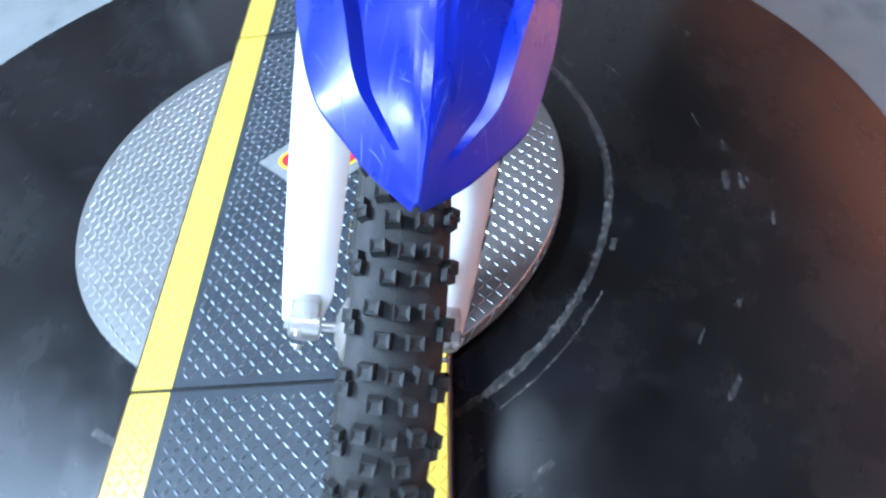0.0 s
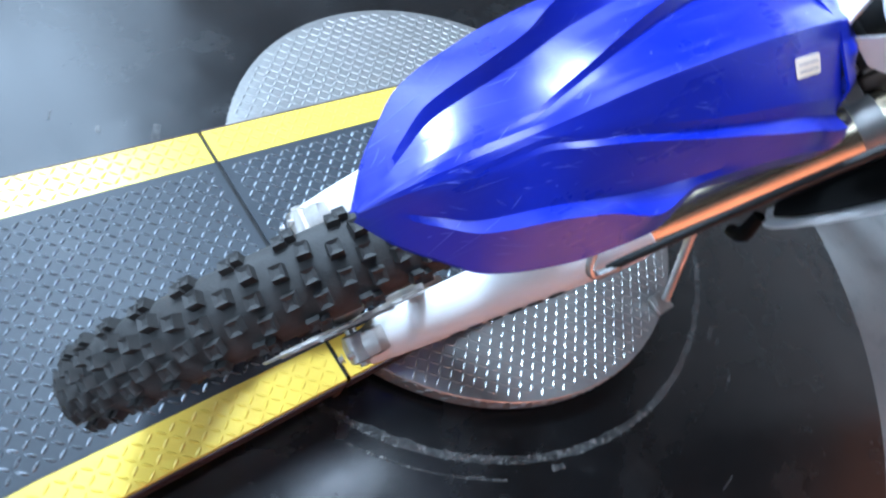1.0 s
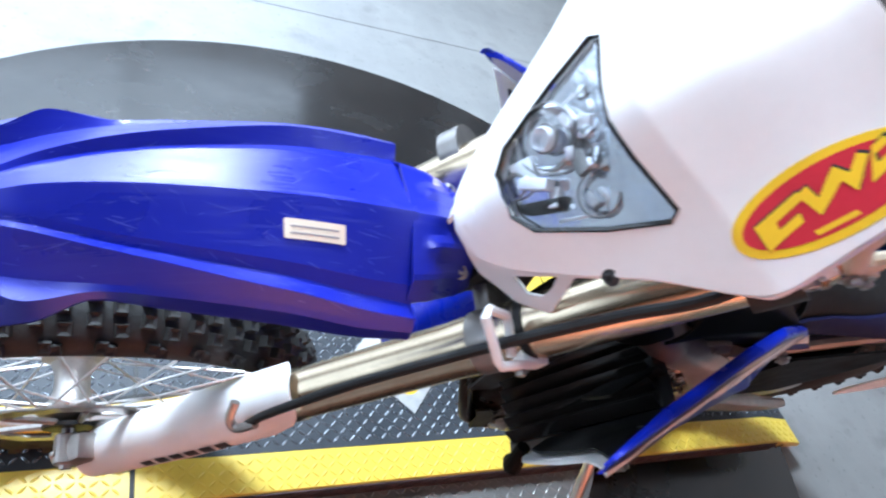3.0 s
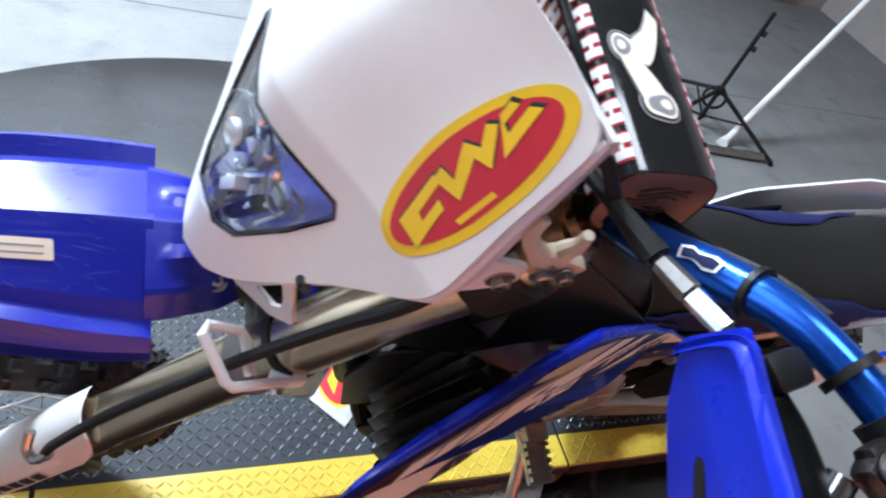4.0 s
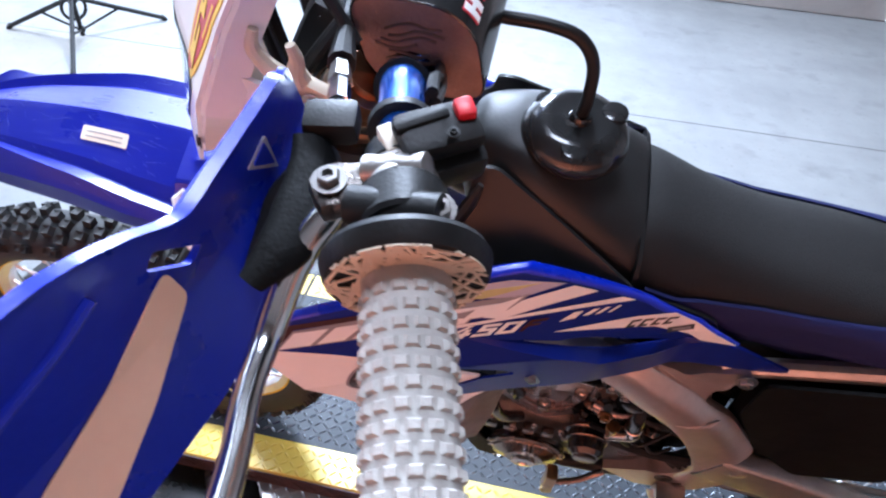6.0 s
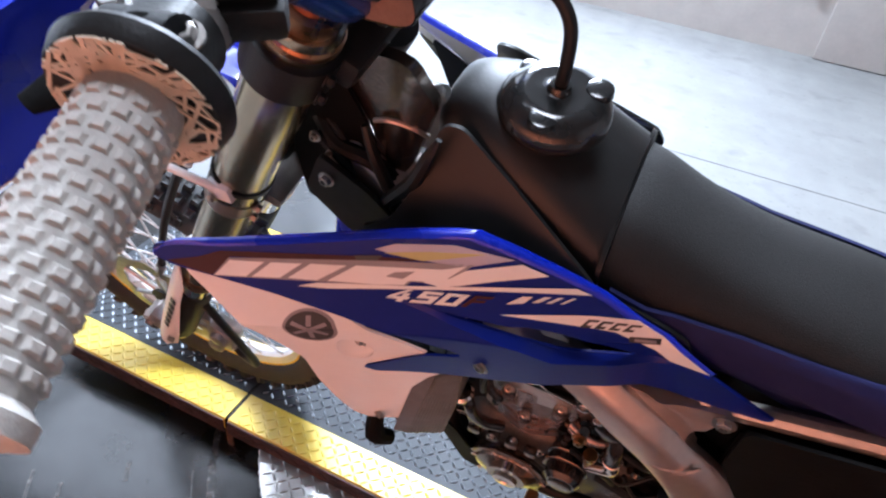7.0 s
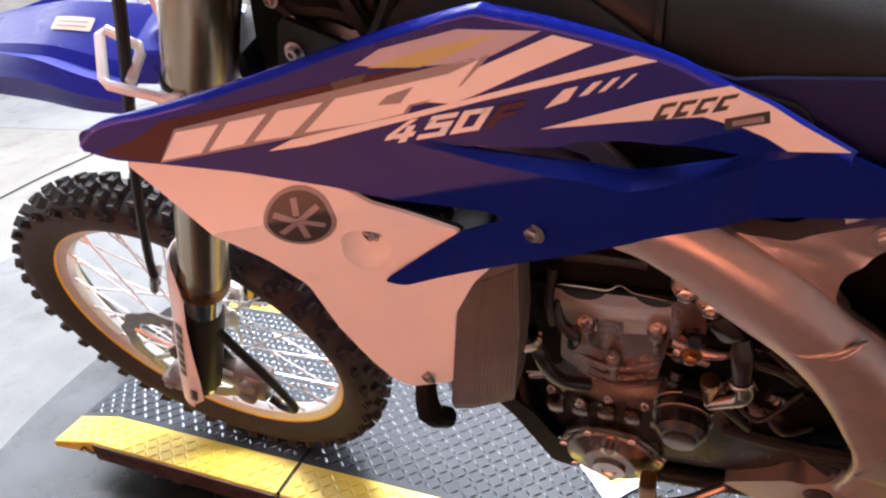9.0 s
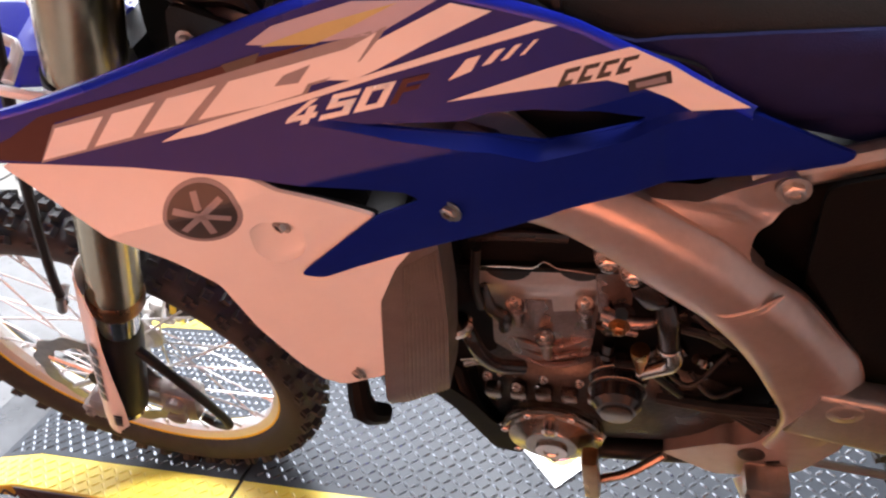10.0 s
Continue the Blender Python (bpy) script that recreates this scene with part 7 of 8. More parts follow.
part("skid_plate", shell([[(x, t * w2, z) for t in (-1, -0.5, 0, 0.5, 1)] for x, w2, z in ((0.592, 0.070, 0.48), (0.622, 0.098, 0.40), (0.660, 0.100, 0.335), (0.78, 0.096, 0.312), (0.95, 0.090, 0.325))], 0.004, (0, 0, 1)), BLACK, bike, "black plastic skid plate")
both("skid_side", lambda: panel([rounded([(0.580, 0.505), (0.605, 0.510), (0.645, 0.455), (0.668, 0.400), (0.705, 0.375), (0.690, 0.330), (0.656, 0.336), (0.618, 0.440)], 0.008)], lambda a, b, o: (a, -0.106 - o, b), 0.004, 0.05), DEEPBLACK)

# engine
def engine_parts():
    e = part("engine_case", loft([(0.64, 0.060, 0.47, 0.37), (0.67, 0.085, 0.50, 0.340), (0.74, 0.096, 0.52, 0.325), (0.82, 0.096, 0.53, 0.325), (0.90, 0.090, 0.50, 0.335), (0.95, 0.075, 0.46, 0.36)], 36, 0.5), ALUDARK, bike, "oily cast aluminium engine case", 0.9)
    cyl = lambda z0, z1, x0, x1, hy, name, material, lb="", lean=0.10: part(name, skinned(z0, z1, x0, x1, hy, lean), material, e, lb)

    def skinned(z0, z1, x0, x1, hy, lean):
        bm = bmesh.new()
        o = rounded([(x0, -hy), (x1, -hy), (x1, hy), (x0, hy)], 0.016)
        skin(bm, [[(a - lean * (z - 0.5) * 0.0, b, z) for a, b in o] for z in (z0, z0 + 0.002, z1 - 0.002, z1)])
        return bm
    cyl(0.50, 0.640, 0.692, 0.796, 0.066, "cylinder_block", CYLALU, "cast aluminium cylinder")
    cyl(0.640, 0.703, 0.684, 0.806, 0.070, "cylinder_head", HEADALU, "pale cast aluminium cylinder head")
    cyl(0.706, 0.775, 0.672, 0.812, 0.096, "valve_cover", DEEPBLACK, "black valve cover")
    part("head_face", panel([rounded([(0.676, 0.707), (0.808, 0.707), (0.836, 0.664), (0.823, 0.644), (0.801, 0.631), (0.784, 0.619), (0.725, 0.611), (0.697, 0.622), (0.683, 0.668)], 0.006)], lambda a, b, o: (a, -0.070 - o - 0.006 * smoothstep(0.640, 0.668, b), b), 0.014, 0.008), HEADALU, e, "pale cast face of the cylinder head", 0.9)
    part("cylinder_face", panel([rounded([(0.690, 0.634), (0.800, 0.636), (0.798, 0.600), (0.786, 0.524), (0.705, 0.516), (0.679, 0.541)], 0.006)], lambda a, b, o: (a, -0.064 - o - 0.010 * math.exp(-((a - 0.740) / 0.030) ** 2), b), 0.012, 0.008), CYLALU, e, "oily cast face of the cylinder", 0.9)
    for z, x0, x1 in ((0.556, 0.700, 0.784), (0.536, 0.704, 0.786), (0.519, 0.698, 0.792)):
        part("cylinder_rib", tube([(x0, -0.074, z), ((x0 + x1) / 2, -0.088, z - 0.001), (x1, -0.075, z + 0.001)], 0.0034, 8, 4), CYLALU, e)
    for x, r in ((0.718, 0.0245), (0.787, 0.0225)):
        part("cam_plug", lathe([(0, r), (0.003, r), (0.0035, r * 0.85)], (x, -0.0895, 0.6985), (x, -1, 0.6985), 28), BLACK, e, "black half-round cam plug")
    part("cover_lip", box(0.742, -0.097, 0.7035, 0.140, 0.012, 0.008, 0.002), DEEPBLACK, e)
    part("cover_seam", tube([(0.688, -0.1035, 0.7085), (0.725, -0.1035, 0.7078), (0.744, -0.1035, 0.7070), (0.756, -0.1035, 0.7160), (0.767, -0.1035, 0.7066), (0.785, -0.1035, 0.7030), (0.803, -0.1035, 0.6990)], 0.0011, 6, 3), BRIGHT, e, "thin bright seam of the valve cover")
    part("cover_ridge", tube([(0.690, -0.097, 0.742), (0.730, -0.100, 0.748), (0.780, -0.099, 0.744)], 0.006, 10, 4), PIPEGLOSS, e)
    for x, z, h in ((0.7165, 0.636, 0.042), (0.788, 0.640, 0.044), (0.7430, 0.583, 0.046)):
        y = -0.091 if z > 0.6 else -0.094
        part("stud_boss", lathe([(0, 0.0060), (h - 0.012, 0.0072), (h - 0.010, 0.0098), (h - 0.004, 0.0105), (h, 0.0085), (h, 0)], (x - 0.002, y + 0.006, z - h), (x, y, z), 16), CYLALU, e)
        part("head_bolt", bolt((x, y, z), (0, -0.15, 1), 0.0052, 0.007), BRIGHT, e)
    # generator cover, starter, clutch cover
    g0 = Vector((0.735, -0.094, 0.385))
    gen = part("generator_cover", lathe([(0, 0.064), (0.010, 0.064), (0.014, 0.058), (0.020, 0.054), (0.027, 0.034), (0.029, 0.032), (0.0295, 0.0)], g0, g0 + Vector((0, -1, 0)), 48), COVERALU, e, "round generator cover")
    part("cover_boss", lathe([(0, 0.011), (0.016, 0.010), (0.017, 0.006), (0.013, 0.005)], g0 + Vector((0.003, -0.018, 0.046)), g0 + Vector((0.003, -1, 0.046)), 18), BRIGHT, gen)
    part("inspection_plug", lathe([(0, 0.020), (0.004, 0.020), (0.005, 0.010), (0.003, 0.008), (0.003, 0)], g0 + Vector((0.0, -0.0295, -0.008)), g0 + Vector((0, -1, -0.008)), 24), BRIGHT, gen, "steel inspection plug")
    for k in range(7):
        a = 2 * math.pi * k / 7 + 0.2
        part("cover_bolt", bolt(g0 + Vector((0.060 * math.cos(a), -0.014, 0.060 * math.sin(a))), (0, -1, 0), 0.0055, 0.006), BRIGHT, gen)
    part("cover_red_lip", tube([g0 + Vector((0.062 * math.cos(a), -0.016, 0.062 * math.sin(a))) for a in (radians(d) for d in range(20, 161, 20))], 0.004, 8, 3), COVERALU, gen)
    s0 = Vector((0.817, -0.082, 0.516))
    st = part("starter_motor", lathe([(0, 0.028), (0.016, 0.028), (0.017, 0.030), (0.020, 0.030), (0.021, 0.028), (0.030, 0.028), (0.031, 0.030), (0.034, 0.030), (0.035, 0.0275), (0.050, 0.026), (0.057, 0.020), (0.058, 0)], s0, s0 + Vector((0, -1, 0)), 40), PIPEGLOSS, e, "black ribbed starter housing")
    for d in (0.0185, 0.0325):
        part("starter_band", tube([s0 + Vector((0.0302 * math.cos(a), -d, 0.0302 * math.sin(a))) for a in (2 * math.pi * k / 40 for k in range(40))], 0.0011, 6, 0, closed=True), COVERALU, st)
    part("starter_cap", lathe([(0, 0.017), (0.003, 0.017), (0.004, 0.014)], s0 + Vector((0, -0.0565, -0.004)), s0 + Vector((0, -1, -0.004)), 24), COVERALU, st)
    # Added black mass that closes the view through and stands for shade.
    part("engine_core", loft([(0.70, 0.060, 0.74, 0.40), (0.80, 0.070, 0.74, 0.36), (0.90, 0.070, 0.72, 0.34), (0.99, 0.060, 0.66, 0.36)], 24, 0.5), DEEPBLACK, e, "black mass added for the dark behind the engine")
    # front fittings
    # Another added black sheet, in place of the shade inside the frame.
    part("inner_frame_plate", panel([rounded([(0.585, 0.84), (0.70, 0.80), (0.690, 0.56), (0.655, 0.44), (0.600, 0.44), (0.570, 0.60)], 0.01)], lambda a, b, o: (a, -0.052 - o, b), 0.004, 0.05), DEEPBLACK, e, "black sheet added for the dark behind the radiator")
    part("head_stay", box(0.700, -0.074, 0.782, 0.150, 0.030, 0.016, 0.004), BLACK, e)
    part("filler_cap", lathe([(0, 0.010), (0.006, 0.011), (0.008, 0.016), (0.014, 0.0165), (0.017, 0.013), (0.017, 0)], (0.660, -0.116, 0.618), (0.661, -0.120, 0.7), 24), BRIGHT, e, "flanged metal hose cap")
    part("coolant_hose", tube([(0.664, -0.112, 0.628), (0.672, -0.120, 0.612), (0.679, -0.120, 0.580), (0.692, -0.114, 0.552), (0.715, -0.102, 0.532)], 0.0085, 12, 5), PIPEGLOSS, e, "black coolant hose")
    part("breather_hose", tube([(0.690, -0.094, 0.668), (0.694, -0.100, 0.640), (0.706, -0.100, 0.622), (0.702, -0.098, 0.600)], [0.004, 0.0065, 0.008, 0.006], 10, 5), PIPEGLOSS, e)
    part("front_hose", tube([(0.664, -0.085, 0.790), (0.662, -0.092, 0.72), (0.664, -0.095, 0.650)], 0.013, 14, 5), DEEPBLACK, e)
    for p, q, r in (((0.652, -0.118, 0.566), (0.680, -0.116, 0.570), 0.0016), ((0.668, -0.112, 0.604), (0.667, -0.114, 0.572), 0.0026), ((0.652, -0.110, 0.545), (0.672, -0.112, 0.556), 0.004)):
        part("stay_rod", tube([p, q], r, 8, 0), BRIGHT, e)
    rnd = random.Random(4)
    for x, z in ((0.674, 0.548), (0.690, 0.530), (0.672, 0.515), (0.706, 0.508), (0.778, 0.524), (0.738, 0.522)):
        part("case_bolt", bolt((x, -0.104 - rnd.uniform(0, 0.010), z), (-0.2, -1, 0.3), rnd.uniform(0.0032, 0.0046), 0.006), BRIGHT, e)
    for k in range(5):
        x = 0.672 + k * 0.030
        part("case_rib", box(x, -0.098, 0.472, 0.020, 0.016, 0.020, 0.005), COVERALU, e)
    # throttle body side
    for x, z in ((0.813, 0.722), (0.834, 0.704)):
        part("housing_lug", lathe([(0, 0.014), (0.010, 0.0125), (0.012, 0.010)], (x, -0.094, z), (x, -1, z), 20), FRAMEALU, e)
        part("housing_bolt", bolt((x, -0.105, z), (0, -1, 0.15), 0.0078, 0.010), BRIGHT, e)
    part("throttle_plate", panel([rounded([(0.800, 0.690), (0.834, 0.690), (0.832, 0.640), (0.812, 0.612), (0.800, 0.630)], 0.006)], lambda a, b, o: (a, -0.080 - o, b), 0.014, 0.03), CYLALU, e, "cast throttle mounting")
    part("fuel_rail", tube([(0.806, -0.102, 0.640), (0.826, -0.110, 0.640), (0.846, -0.110, 0.639), (0.856, -0.104, 0.638)], [0.0075, 0.0075, 0.0060, 0.0050], 14, 4), CYLALU, e, "dull metal fuel pipe")
    part("fuel_rail", tube([(0.806, -0.104, 0.630), (0.820, -0.108, 0.625), (0.836, -0.106, 0.616)], 0.0050, 12, 4), CYLALU, e)
    part("brass_nut", bolt((0.821, -0.117, 0.641), (0, -1, 0.1), 0.0068, 0.008), BRASS, e)
    rnd = random.Random(21)
    for k in range(16):
        c = Vector((rnd.uniform(0.80, 0.95), -rnd.uniform(0.075, 0.105), rnd.uniform(0.50, 0.70)))
        if c.x - 0.80 > (0.74 - c.z) * 0.85:
            continue
        d = Vector((rnd.uniform(-1, 1), rnd.uniform(-0.5, 0.2), rnd.uniform(-1, 1))).normalized()
        rr = rnd.uniform(0.005, 0.010)
        part("fitting", lathe([(0, rr), (0.010, rr), (0.011, rr * 1.35), (0.016, rr * 1.35), (0.017, rr * 0.8), (0.026, rr * 0.7)], c, c + d, rnd.choice((6, 12, 16))), rnd.choice((BLACK, PIPEGLOSS, DEEPBLACK, COVERALU, PIPEGLOSS)), e)
    for k in range(7):
        c = Vector((rnd.uniform(0.80, 0.90), -0.10, rnd.uniform(0.52, 0.68)))
        part("wire", tube([c, c + Vector((rnd.uniform(0.02, 0.04), -0.012, rnd.uniform(-0.03, 0.03))), c + Vector((rnd.uniform(0.05, 0.08), 0.0, rnd.uniform(-0.06, 0.02)))], rnd.uniform(0.0025, 0.005), 8, 5), BLACK, e)
    part("throttle_body", tube([(0.815, -0.02, 0.66), (0.87, -0.02, 0.668), (0.93, -0.02, 0.680)], 0.040, 20, 3), BLACK, e, "black throttle body")
    part("sensor_plug", box(0.848, -0.106, 0.683, 0.024, 0.024, 0.036, 0.008, Matrix.Rotation(radians(-32), 4, "Y")), PIPEGLOSS, e, "glossy black sensor plug")
    part("cable_boot", tube([(0.862, -0.104, 0.664), (0.865, -0.110, 0.640), (0.867, -0.112, 0.608)], [0.0095, 0.0115, 0.0105], 14, 5), PIPEGLOSS, e, "glossy black cable boot")
    part("boot_ring", lathe([(0, 0.0112), (0.001, 0.0122), (0.004, 0.0122), (0.005, 0.0112)], (0.867, -0.112, 0.606), (0.8675, -0.112, 0.5), 20), BRIGHT, e)
    part("fuel_elbow", tube([(0.868, -0.112, 0.602), (0.872, -0.113, 0.586), (0.869, -0.114, 0.575), (0.857, -0.114, 0.565), (0.841, -0.112, 0.551)], [0.0085, 0.0095, 0.0090, 0.0075, 0.0070], 14, 5), BRIGHT, e, "bright copper-toned fuel elbow")
    part("funnel_fitting", lathe([(0, 0.0095), (0.010, 0.0090), (0.030, 0.0045), (0.046, 0.0030), (0.047, 0)], (0.8405, -0.114, 0.598), (0.8395, -0.114, 0.0), 14), BRASS, e, "brass fitting")
    for k in range(4):
        part("rear_hose", tube([(0.86, -0.09 + 0.012 * k, 0.47 - 0.014 * k), (0.92, -0.10 + 0.012 * k, 0.475 - 0.016 * k), (0.985, -0.095, 0.465 - 0.018 * k)], 0.008, 8, 4), BLACK, e)
    part("air_boot", loft([(0.92, 0.045, 0.74, 0.62), (0.97, 0.060, 0.77, 0.62), (1.06, 0.085, 0.80, 0.60), (1.18, 0.095, 0.82, 0.60)], 28, 0.6), DEEPBLACK, bike, "black air filter box")
    part("shift_lever", tube([(0.87, -0.112, 0.370), (0.83, -0.128, 0.345), (0.795, -0.134, 0.330)], 0.006, 10, 4), COVERALU, bike, "oily steel gear lever")
    part("lever_tip", box(0.784, -0.138, 0.352, 0.020, 0.026, 0.100, 0.006), BRASS, bike, "worn brass coloured lever tip")
    part("coil_lead", tube([(0.700, -0.115, 0.745), (0.692, -0.120, 0.70), (0.690, -0.115, 0.66)], 0.0045, 8, 4), BLACK, e)
    return e


engine = engine_parts()


def peg():
    bm = box(0.985, -0.175, 0.330, 0.052, 0.085, 0.014, 0.003)
    for k in range(5):
        for j in (-0.022, 0.022):
            box(0.985 + j, -0.145 - k * 0.016, 0.342, 0.006, 0.009, 0.014, 0.001, None, bm)
    box(0.985, -0.122, 0.335, 0.050, 0.036, 0.048, 0.006, None, bm)
    return bm


both("footpeg", peg, STEEL, "serrated steel footpeg")


def swing():
    rows = []
    for x, z, h, wd in ((1.00, 0.495, 0.080, 0.030), (1.08, 0.475, 0.085, 0.032), (1.20, 0.430, 0.080, 0.030), (1.35, 0.375, 0.065, 0.026), (1.47, 0.340, 0.055, 0.024), (1.52, 0.335, 0.050, 0.022)):
        rows.append([(x + b * 0.3, -0.100 + a, z + b) for a, b in rounded([(-wd / 2, -h / 2), (wd / 2, -h / 2), (wd / 2, h / 2), (-wd / 2, h / 2)], 0.008, 3)])
    bm = bmesh.new()
    skin(bm, rows)
    return bm


both("swingarm", swing, ALU, "aluminium swingarm")
both("subframe", lambda: tube([(0.92, -0.09, 0.80), (1.10, -0.085, 0.845), (1.35, -0.080, 0.905), (1.45, -0.06, 0.915)], 0.012, 10, 4), ALU)
part("silencer", loft([(1.10, 0.040, 0.80, 0.70), (1.16, 0.052, 0.835, 0.715), (1.50, 0.052, 0.93, 0.81), (1.58, 0.036, 0.94, 0.83)], 28, 0.7), ALU, bike, "aluminium silencer")
for v in bike.children[-1].data.vertices:
    v.co.y += 0.185
part("chain_guide", box(1.36, -0.070, 0.300, 0.12, 0.02, 0.04, 0.006), BLACK, bike)
part("chain", tube([(0.93, -0.070, 0.395), (1.20, -0.070, 0.415), (1.462, -0.070, 0.440)], 0.006, 8, 3, tube([(0.93, -0.070, 0.330), (1.20, -0.070, 0.275), (1.462, -0.070, 0.236)], 0.006, 8, 3)), STEEL, bike, "drive chain")
part("side_stand", tube([(0.965, -0.112, 0.335), (0.972, -0.150, 0.315), (0.962, -0.27, 0.195), (0.950, -0.362, 0.100)], [0.015, 0.013, 0.012, 0.011], 12, 4), ALU, bike, "aluminium side stand")
ft = box(0, 0, 0, 0.062, 0.048, 0.012, 0.004)
inv = pose(0, 0, 0, LEAN, 0, 0).inverted()
bmesh.ops.transform(ft, verts=ft.verts, matrix=inv @ Matrix.Translation((0.948, -0.376, -0.0335)))
part("stand_foot", ft, ALU, bike, "flat side stand foot")

# ---- loose things on and round the platform ----
sign = thing("foil_sticker", "diamond shaped silver foil sticker with a red oval on the deck", "sticker", pose(0.70, 0.13, 0.0026, 0, 0, 0))
part("foil", panel([[(-0.135, 0.0), (0.0, -0.155), (0.135, 0.0), (0.0, 0.155)]], lambda a, b, o: (a, b, o), 0.0008, 0.5), FOIL, sign)
part("yellow_oval", panel([[(0.052 * math.cos(t), 0.105 * math.sin(t)) for t in (2 * math.pi * k / 36 for k in range(36))]], lambda a, b, o: (a, b, o), 0.0004, 0.5, lift=0.001), GOLDY, sign)
part("red_oval", panel([[(0.045 * math.cos(t), 0.096 * math.sin(t)) for t in (2 * math.pi * k / 36 for k in range(36))]], lambda a, b, o: (a, b, o), 0.0004, 0.5, lift=0.0016), RED, sign)
part("yellow_slash", panel([[(-0.012, -0.070), (0.010, -0.020), (-0.006, 0.0), (0.022, 0.070), (-0.004, 0.030), (0.004, 0.010), (-0.022, -0.030)]], lambda a, b, o: (a, b, o), 0.0004, 0.5, lift=0.0022), GOLDY, sign)


def tripod(at, turn, label, height):
    st = thing("tripod_stand", label, "tripod stand", pose(*at, 0, 0, turn), "tripod stands")
    part("pole", tube([(0, 0, 0.03), (0, 0, height)], 0.011, 12, 0), BLACK, st)
    part("leg_collar", lathe([(0, 0.022), (0.035, 0.022)], (0, 0, 0.19), (0, 0, 1), 16), BLACK, st)
    part("brace_collar", lathe([(0, 0.018), (0.02, 0.018)], (0, 0, 0.05), (0, 0, 1), 16), BLACK, st)
    part("spool_ring", tube([(0.055 * math.cos(a), 0.012, 0.16 + 0.055 * math.sin(a)) for a in (2 * math.pi * k / 16 for k in range(16))], 0.008, 8, 0, closed=True), BLACK, st)
    for k in range(3):
        a = 2 * math.pi * k / 3
        c, s = math.cos(a), math.sin(a)
        part("leg", tube([(0.02 * c, 0.02 * s, 0.205), (0.42 * c, 0.42 * s, 0.012)], 0.011, 10, 0), BLACK, st)
        part("brace", tube([(0.016 * c, 0.016 * s, 0.06), (0.20 * c, 0.20 * s, 0.115)], 0.006, 8, 0), BLACK, st)
        part("foot", lathe([(0, 0.013), (0.03, 0.013)], (0.425 * c, 0.425 * s, 0.0), (0.40 * c, 0.40 * s, 0.03), 10), BLACK, st)
    for z in (height - 0.10, height - 0.18):
        part("clamp_knob", lathe([(0, 0.014), (0.02, 0.014)], (0.010, 0, z), (1, 0, z), 12), BLACK, st)
    return st


tripod((-1.60, 1.84, FLOOR), 58, "black tripod stand on the concrete floor", 0.62)
tripod((2.85, 1.56, FLOOR), -44, "black folding tripod stand with clamps on its pole", 0.63)
boom = thing("boom_pole", "silver tube with a black cap lying on the floor", "pole")
part("tube", tube([(2.72, 1.33, FLOOR + 0.022), (3.10, 1.30, FLOOR + 0.022)], 0.020, 14, 0), STEEL, boom)
part("end_cap", tube([(2.64, 1.337, FLOOR + 0.025), (2.73, 1.329, FLOOR + 0.025)], 0.025, 14, 0), BLACK, boom)
lean = thing("white_pole", "white tube propped on the floor beside the tripod", "pole")
part("tube", tube([(2.95, 1.42, FLOOR + 0.02), (3.62, 1.80, FLOOR + 0.62), (4.4, 2.25, FLOOR + 1.32)], 0.018, 14, 0), WHITE, lean)
part("tip", tube([(2.90, 1.39, FLOOR + 0.014), (2.96, 1.425, FLOOR + 0.03)], [0.03, 0.02], 12, 0), WHITE, lean)

part("instrument_case", box(0.505, -0.01, 1.165, 0.060, 0.12, 0.075, 0.014, Matrix.Rotation(radians(28), 4, "Y")), BLACK, bike, "black instrument case behind the mask")
for y0, r in ((-0.052, 0.0055), (-0.075, 0.0045), (0.03, 0.006)):
    part("control_cable", tube([(0.548, y0 * 1.6, 1.222), (0.510, y0 * 1.3, 1.262), (0.468, y0, 1.255), (0.446, y0 * 0.8, 1.20), (0.452, y0 * 0.7, 1.10)], r, 8, 6), BLACK, bike)

# wiring and hoses between the fork and the tank
rnd = random.Random(31)
for k in range(4):
    y0 = -0.03 - 0.014 * k + rnd.uniform(-0.01, 0.01)
    z0 = rnd.uniform(0.98, 1.08)
    part("loom", tube([(0.455, y0 * 0.5, z0), (0.500, y0, z0 + rnd.uniform(-0.05, 0.0)), (0.545, y0 * 1.05, z0 - rnd.uniform(0.03, 0.09)), (0.60, y0 * 0.9, z0 - rnd.uniform(0.08, 0.14))], rnd.uniform(0.004, 0.009), 8, 5), BLACK, bike)
part("coil_cover", panel([rounded([(0.465, 0.915), (0.500, 0.985), (0.560, 0.965), (0.610, 0.925), (0.600, 0.880), (0.520, 0.880)], 0.012)], lambda a, b, o: (a, -0.078 - o - (a - 0.46) * 0.18, b), 0.006, 0.04), BLACK, bike, "black plastic cover beside the frame neck")
part("neck_casting", panel([rounded([(0.515, 1.060), (0.548, 1.088), (0.598, 1.092), (0.612, 1.052), (0.584, 0.972), (0.556, 0.930), (0.545, 0.960), (0.538, 1.000)], 0.010)], lambda a, b, o: (a, -0.034 - o - 0.012 * math.exp(-((a - 0.575 - (b - 1.0) * 0.3) / 0.020) ** 2), b), 0.014, 0.012), COVERALU, bike, "satin aluminium frame neck casting", 0.9)
part("neck_weld", tube([(0.548, -0.056, 1.018), (0.566, -0.062, 1.030), (0.588, -0.058, 1.026), (0.602, -0.052, 1.014)], 0.0026, 8, 4), FRAMEALU, bike)
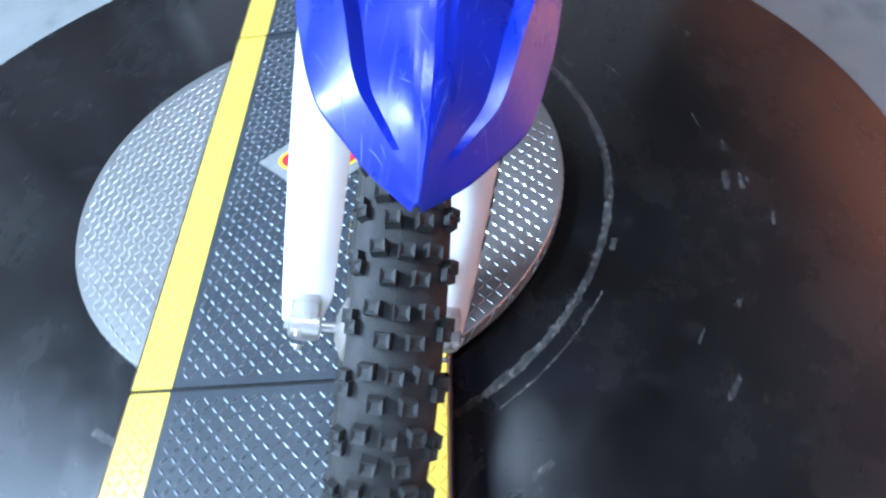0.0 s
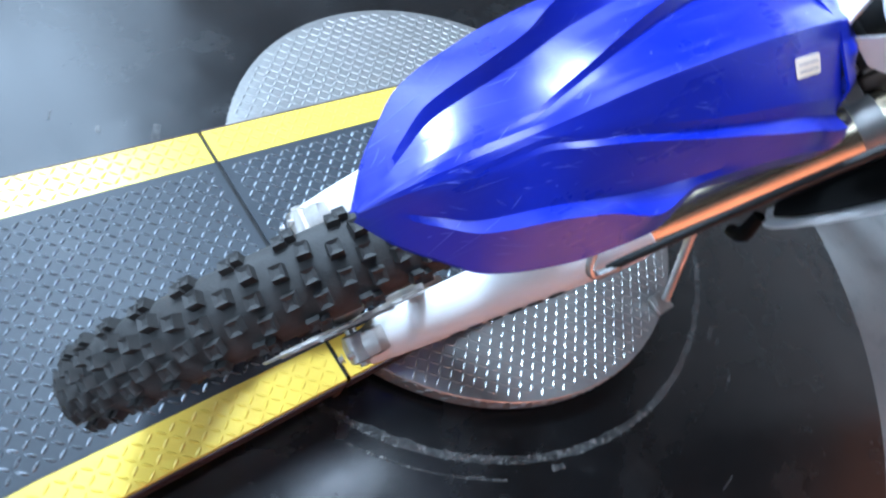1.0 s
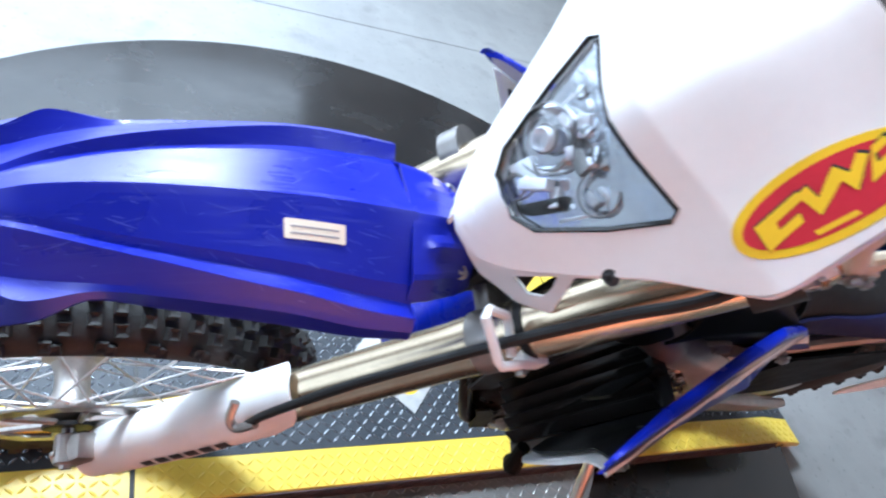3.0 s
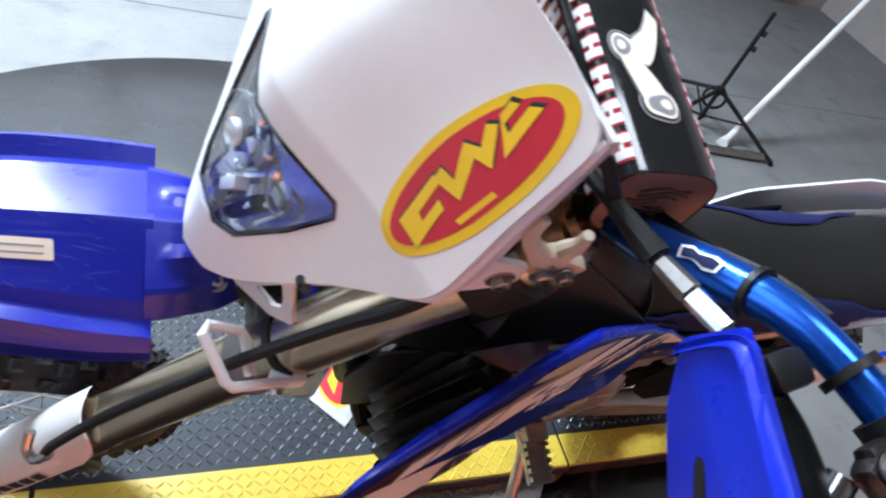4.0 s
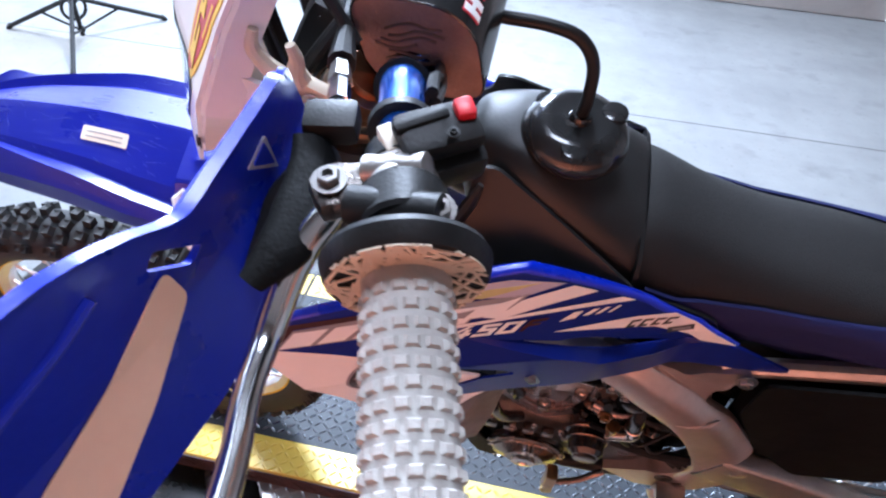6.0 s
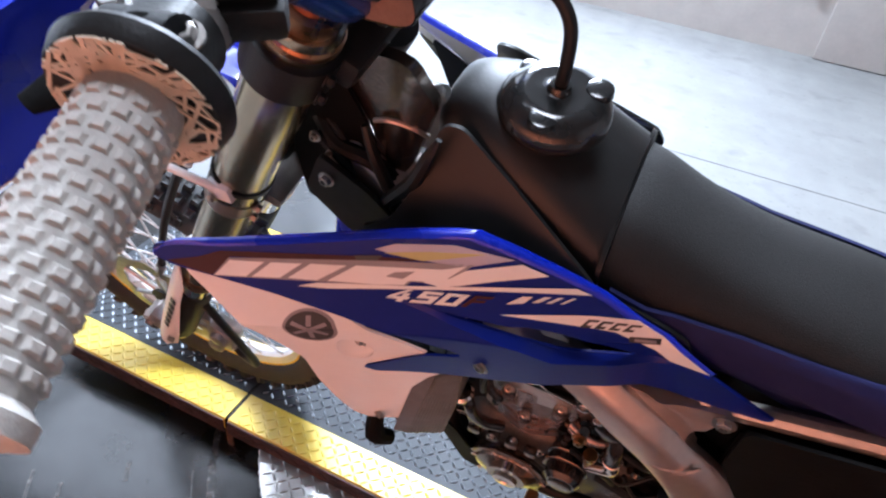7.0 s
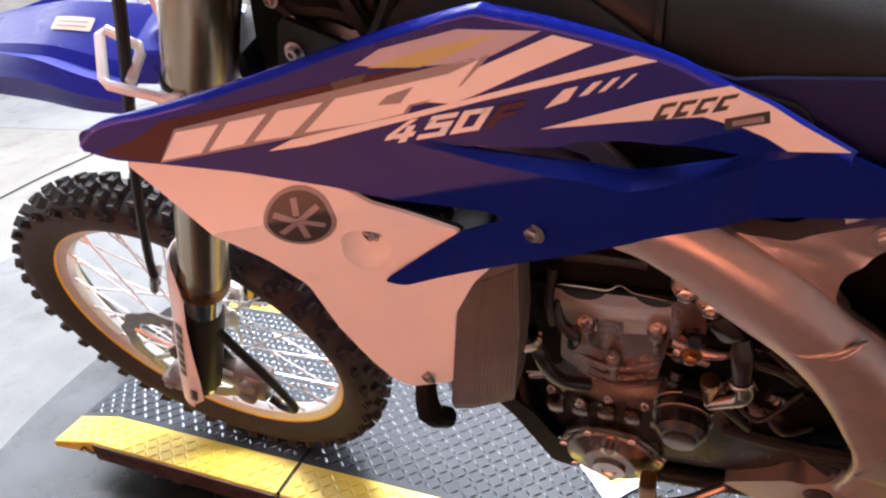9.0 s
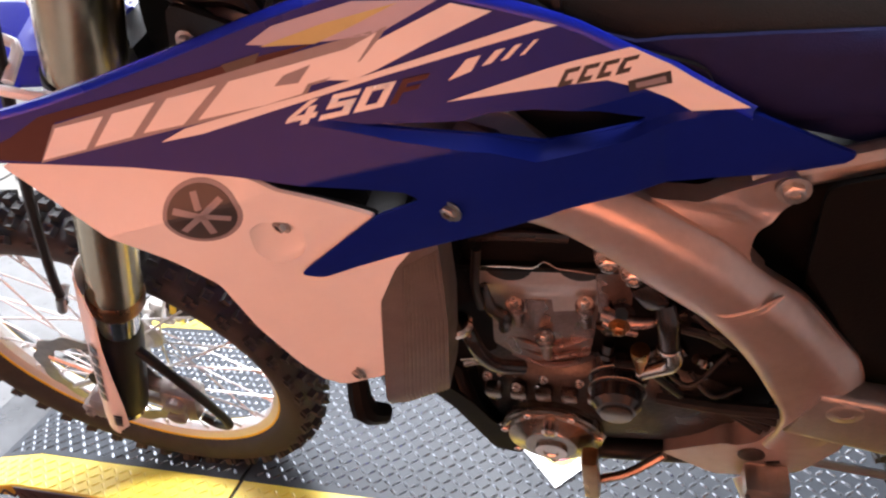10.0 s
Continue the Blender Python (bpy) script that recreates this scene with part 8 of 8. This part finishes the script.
# Added sheet closing the see-through at the neck, black in place of shade.
part("neck_shield", panel([rounded([(0.472, 1.040), (0.520, 1.062), (0.542, 1.005), (0.552, 0.942), (0.512, 0.868), (0.440, 0.862), (0.440, 0.945)], 0.012)], lambda a, b, o: (a, -0.054 - o, b), 0.004, 0.03), DEEPBLACK, bike, "black sheet added for the dark beside the frame neck")
part("neck_plate", panel([rounded([(0.484, 0.962), (0.517, 0.982), (0.528, 0.982), (0.546, 0.937), (0.529, 0.921)], 0.004)], lambda a, b, o: (a, -0.058 - o, b), 0.003, 0.05), FRAMEALU, bike, "satin aluminium web of the frame neck")
part("neck_strap", tube([(0.484, -0.068, 0.988), (0.505, -0.070, 0.968), (0.545, -0.074, 0.930), (0.570, -0.078, 0.912)], [0.005, 0.006, 0.006, 0.005], 8, 4), BLACK, bike)
part("neck_strap", tube([(0.550, -0.076, 1.030), (0.559, -0.082, 1.000), (0.574, -0.086, 0.960), (0.585, -0.090, 0.935)], [0.004, 0.006, 0.007, 0.006], 8, 4), BLACK, bike)
for x, z, r in ((0.487, 0.990, 0.0042), (0.500, 0.972, 0.0026)):
    part("neck_bolt", bolt((x, -0.074, z), (0, -1, 0.2), r, 0.005), STEEL, bike)
part("radiator_stay", panel([rounded([(0.535, 0.80), (0.590, 0.80), (0.600, 0.54), (0.552, 0.54), (0.516, 0.70)], 0.008)], lambda a, b, o: (a, -0.078 - o, b), 0.004, 0.04), BLACK, bike, "black radiator stay")
part("coil_cover_bolt", bolt((0.505, -0.094, 0.955), (0, -1, 0.1), 0.006, 0.006), STEEL, bike)

cord = thing("floor_cable", "thin black cable lying on the concrete floor", "cable")
part("cord", tube([(-2.30, 0.3, FLOOR + 0.004), (-2.33, 0.90, FLOOR + 0.004), (-2.35, 1.25, FLOOR + 0.004), (-2.33, 1.55, FLOOR + 0.004), (-2.33, 1.73, FLOOR + 0.004), (-2.20, 1.74, FLOOR + 0.004), (-2.10, 1.62, FLOOR + 0.006), (-2.17, 1.55, FLOOR + 0.010), (-2.30, 1.66, FLOOR + 0.006), (-2.42, 1.95, FLOOR + 0.004)], 0.004, 8, 5), BLACK, cord)
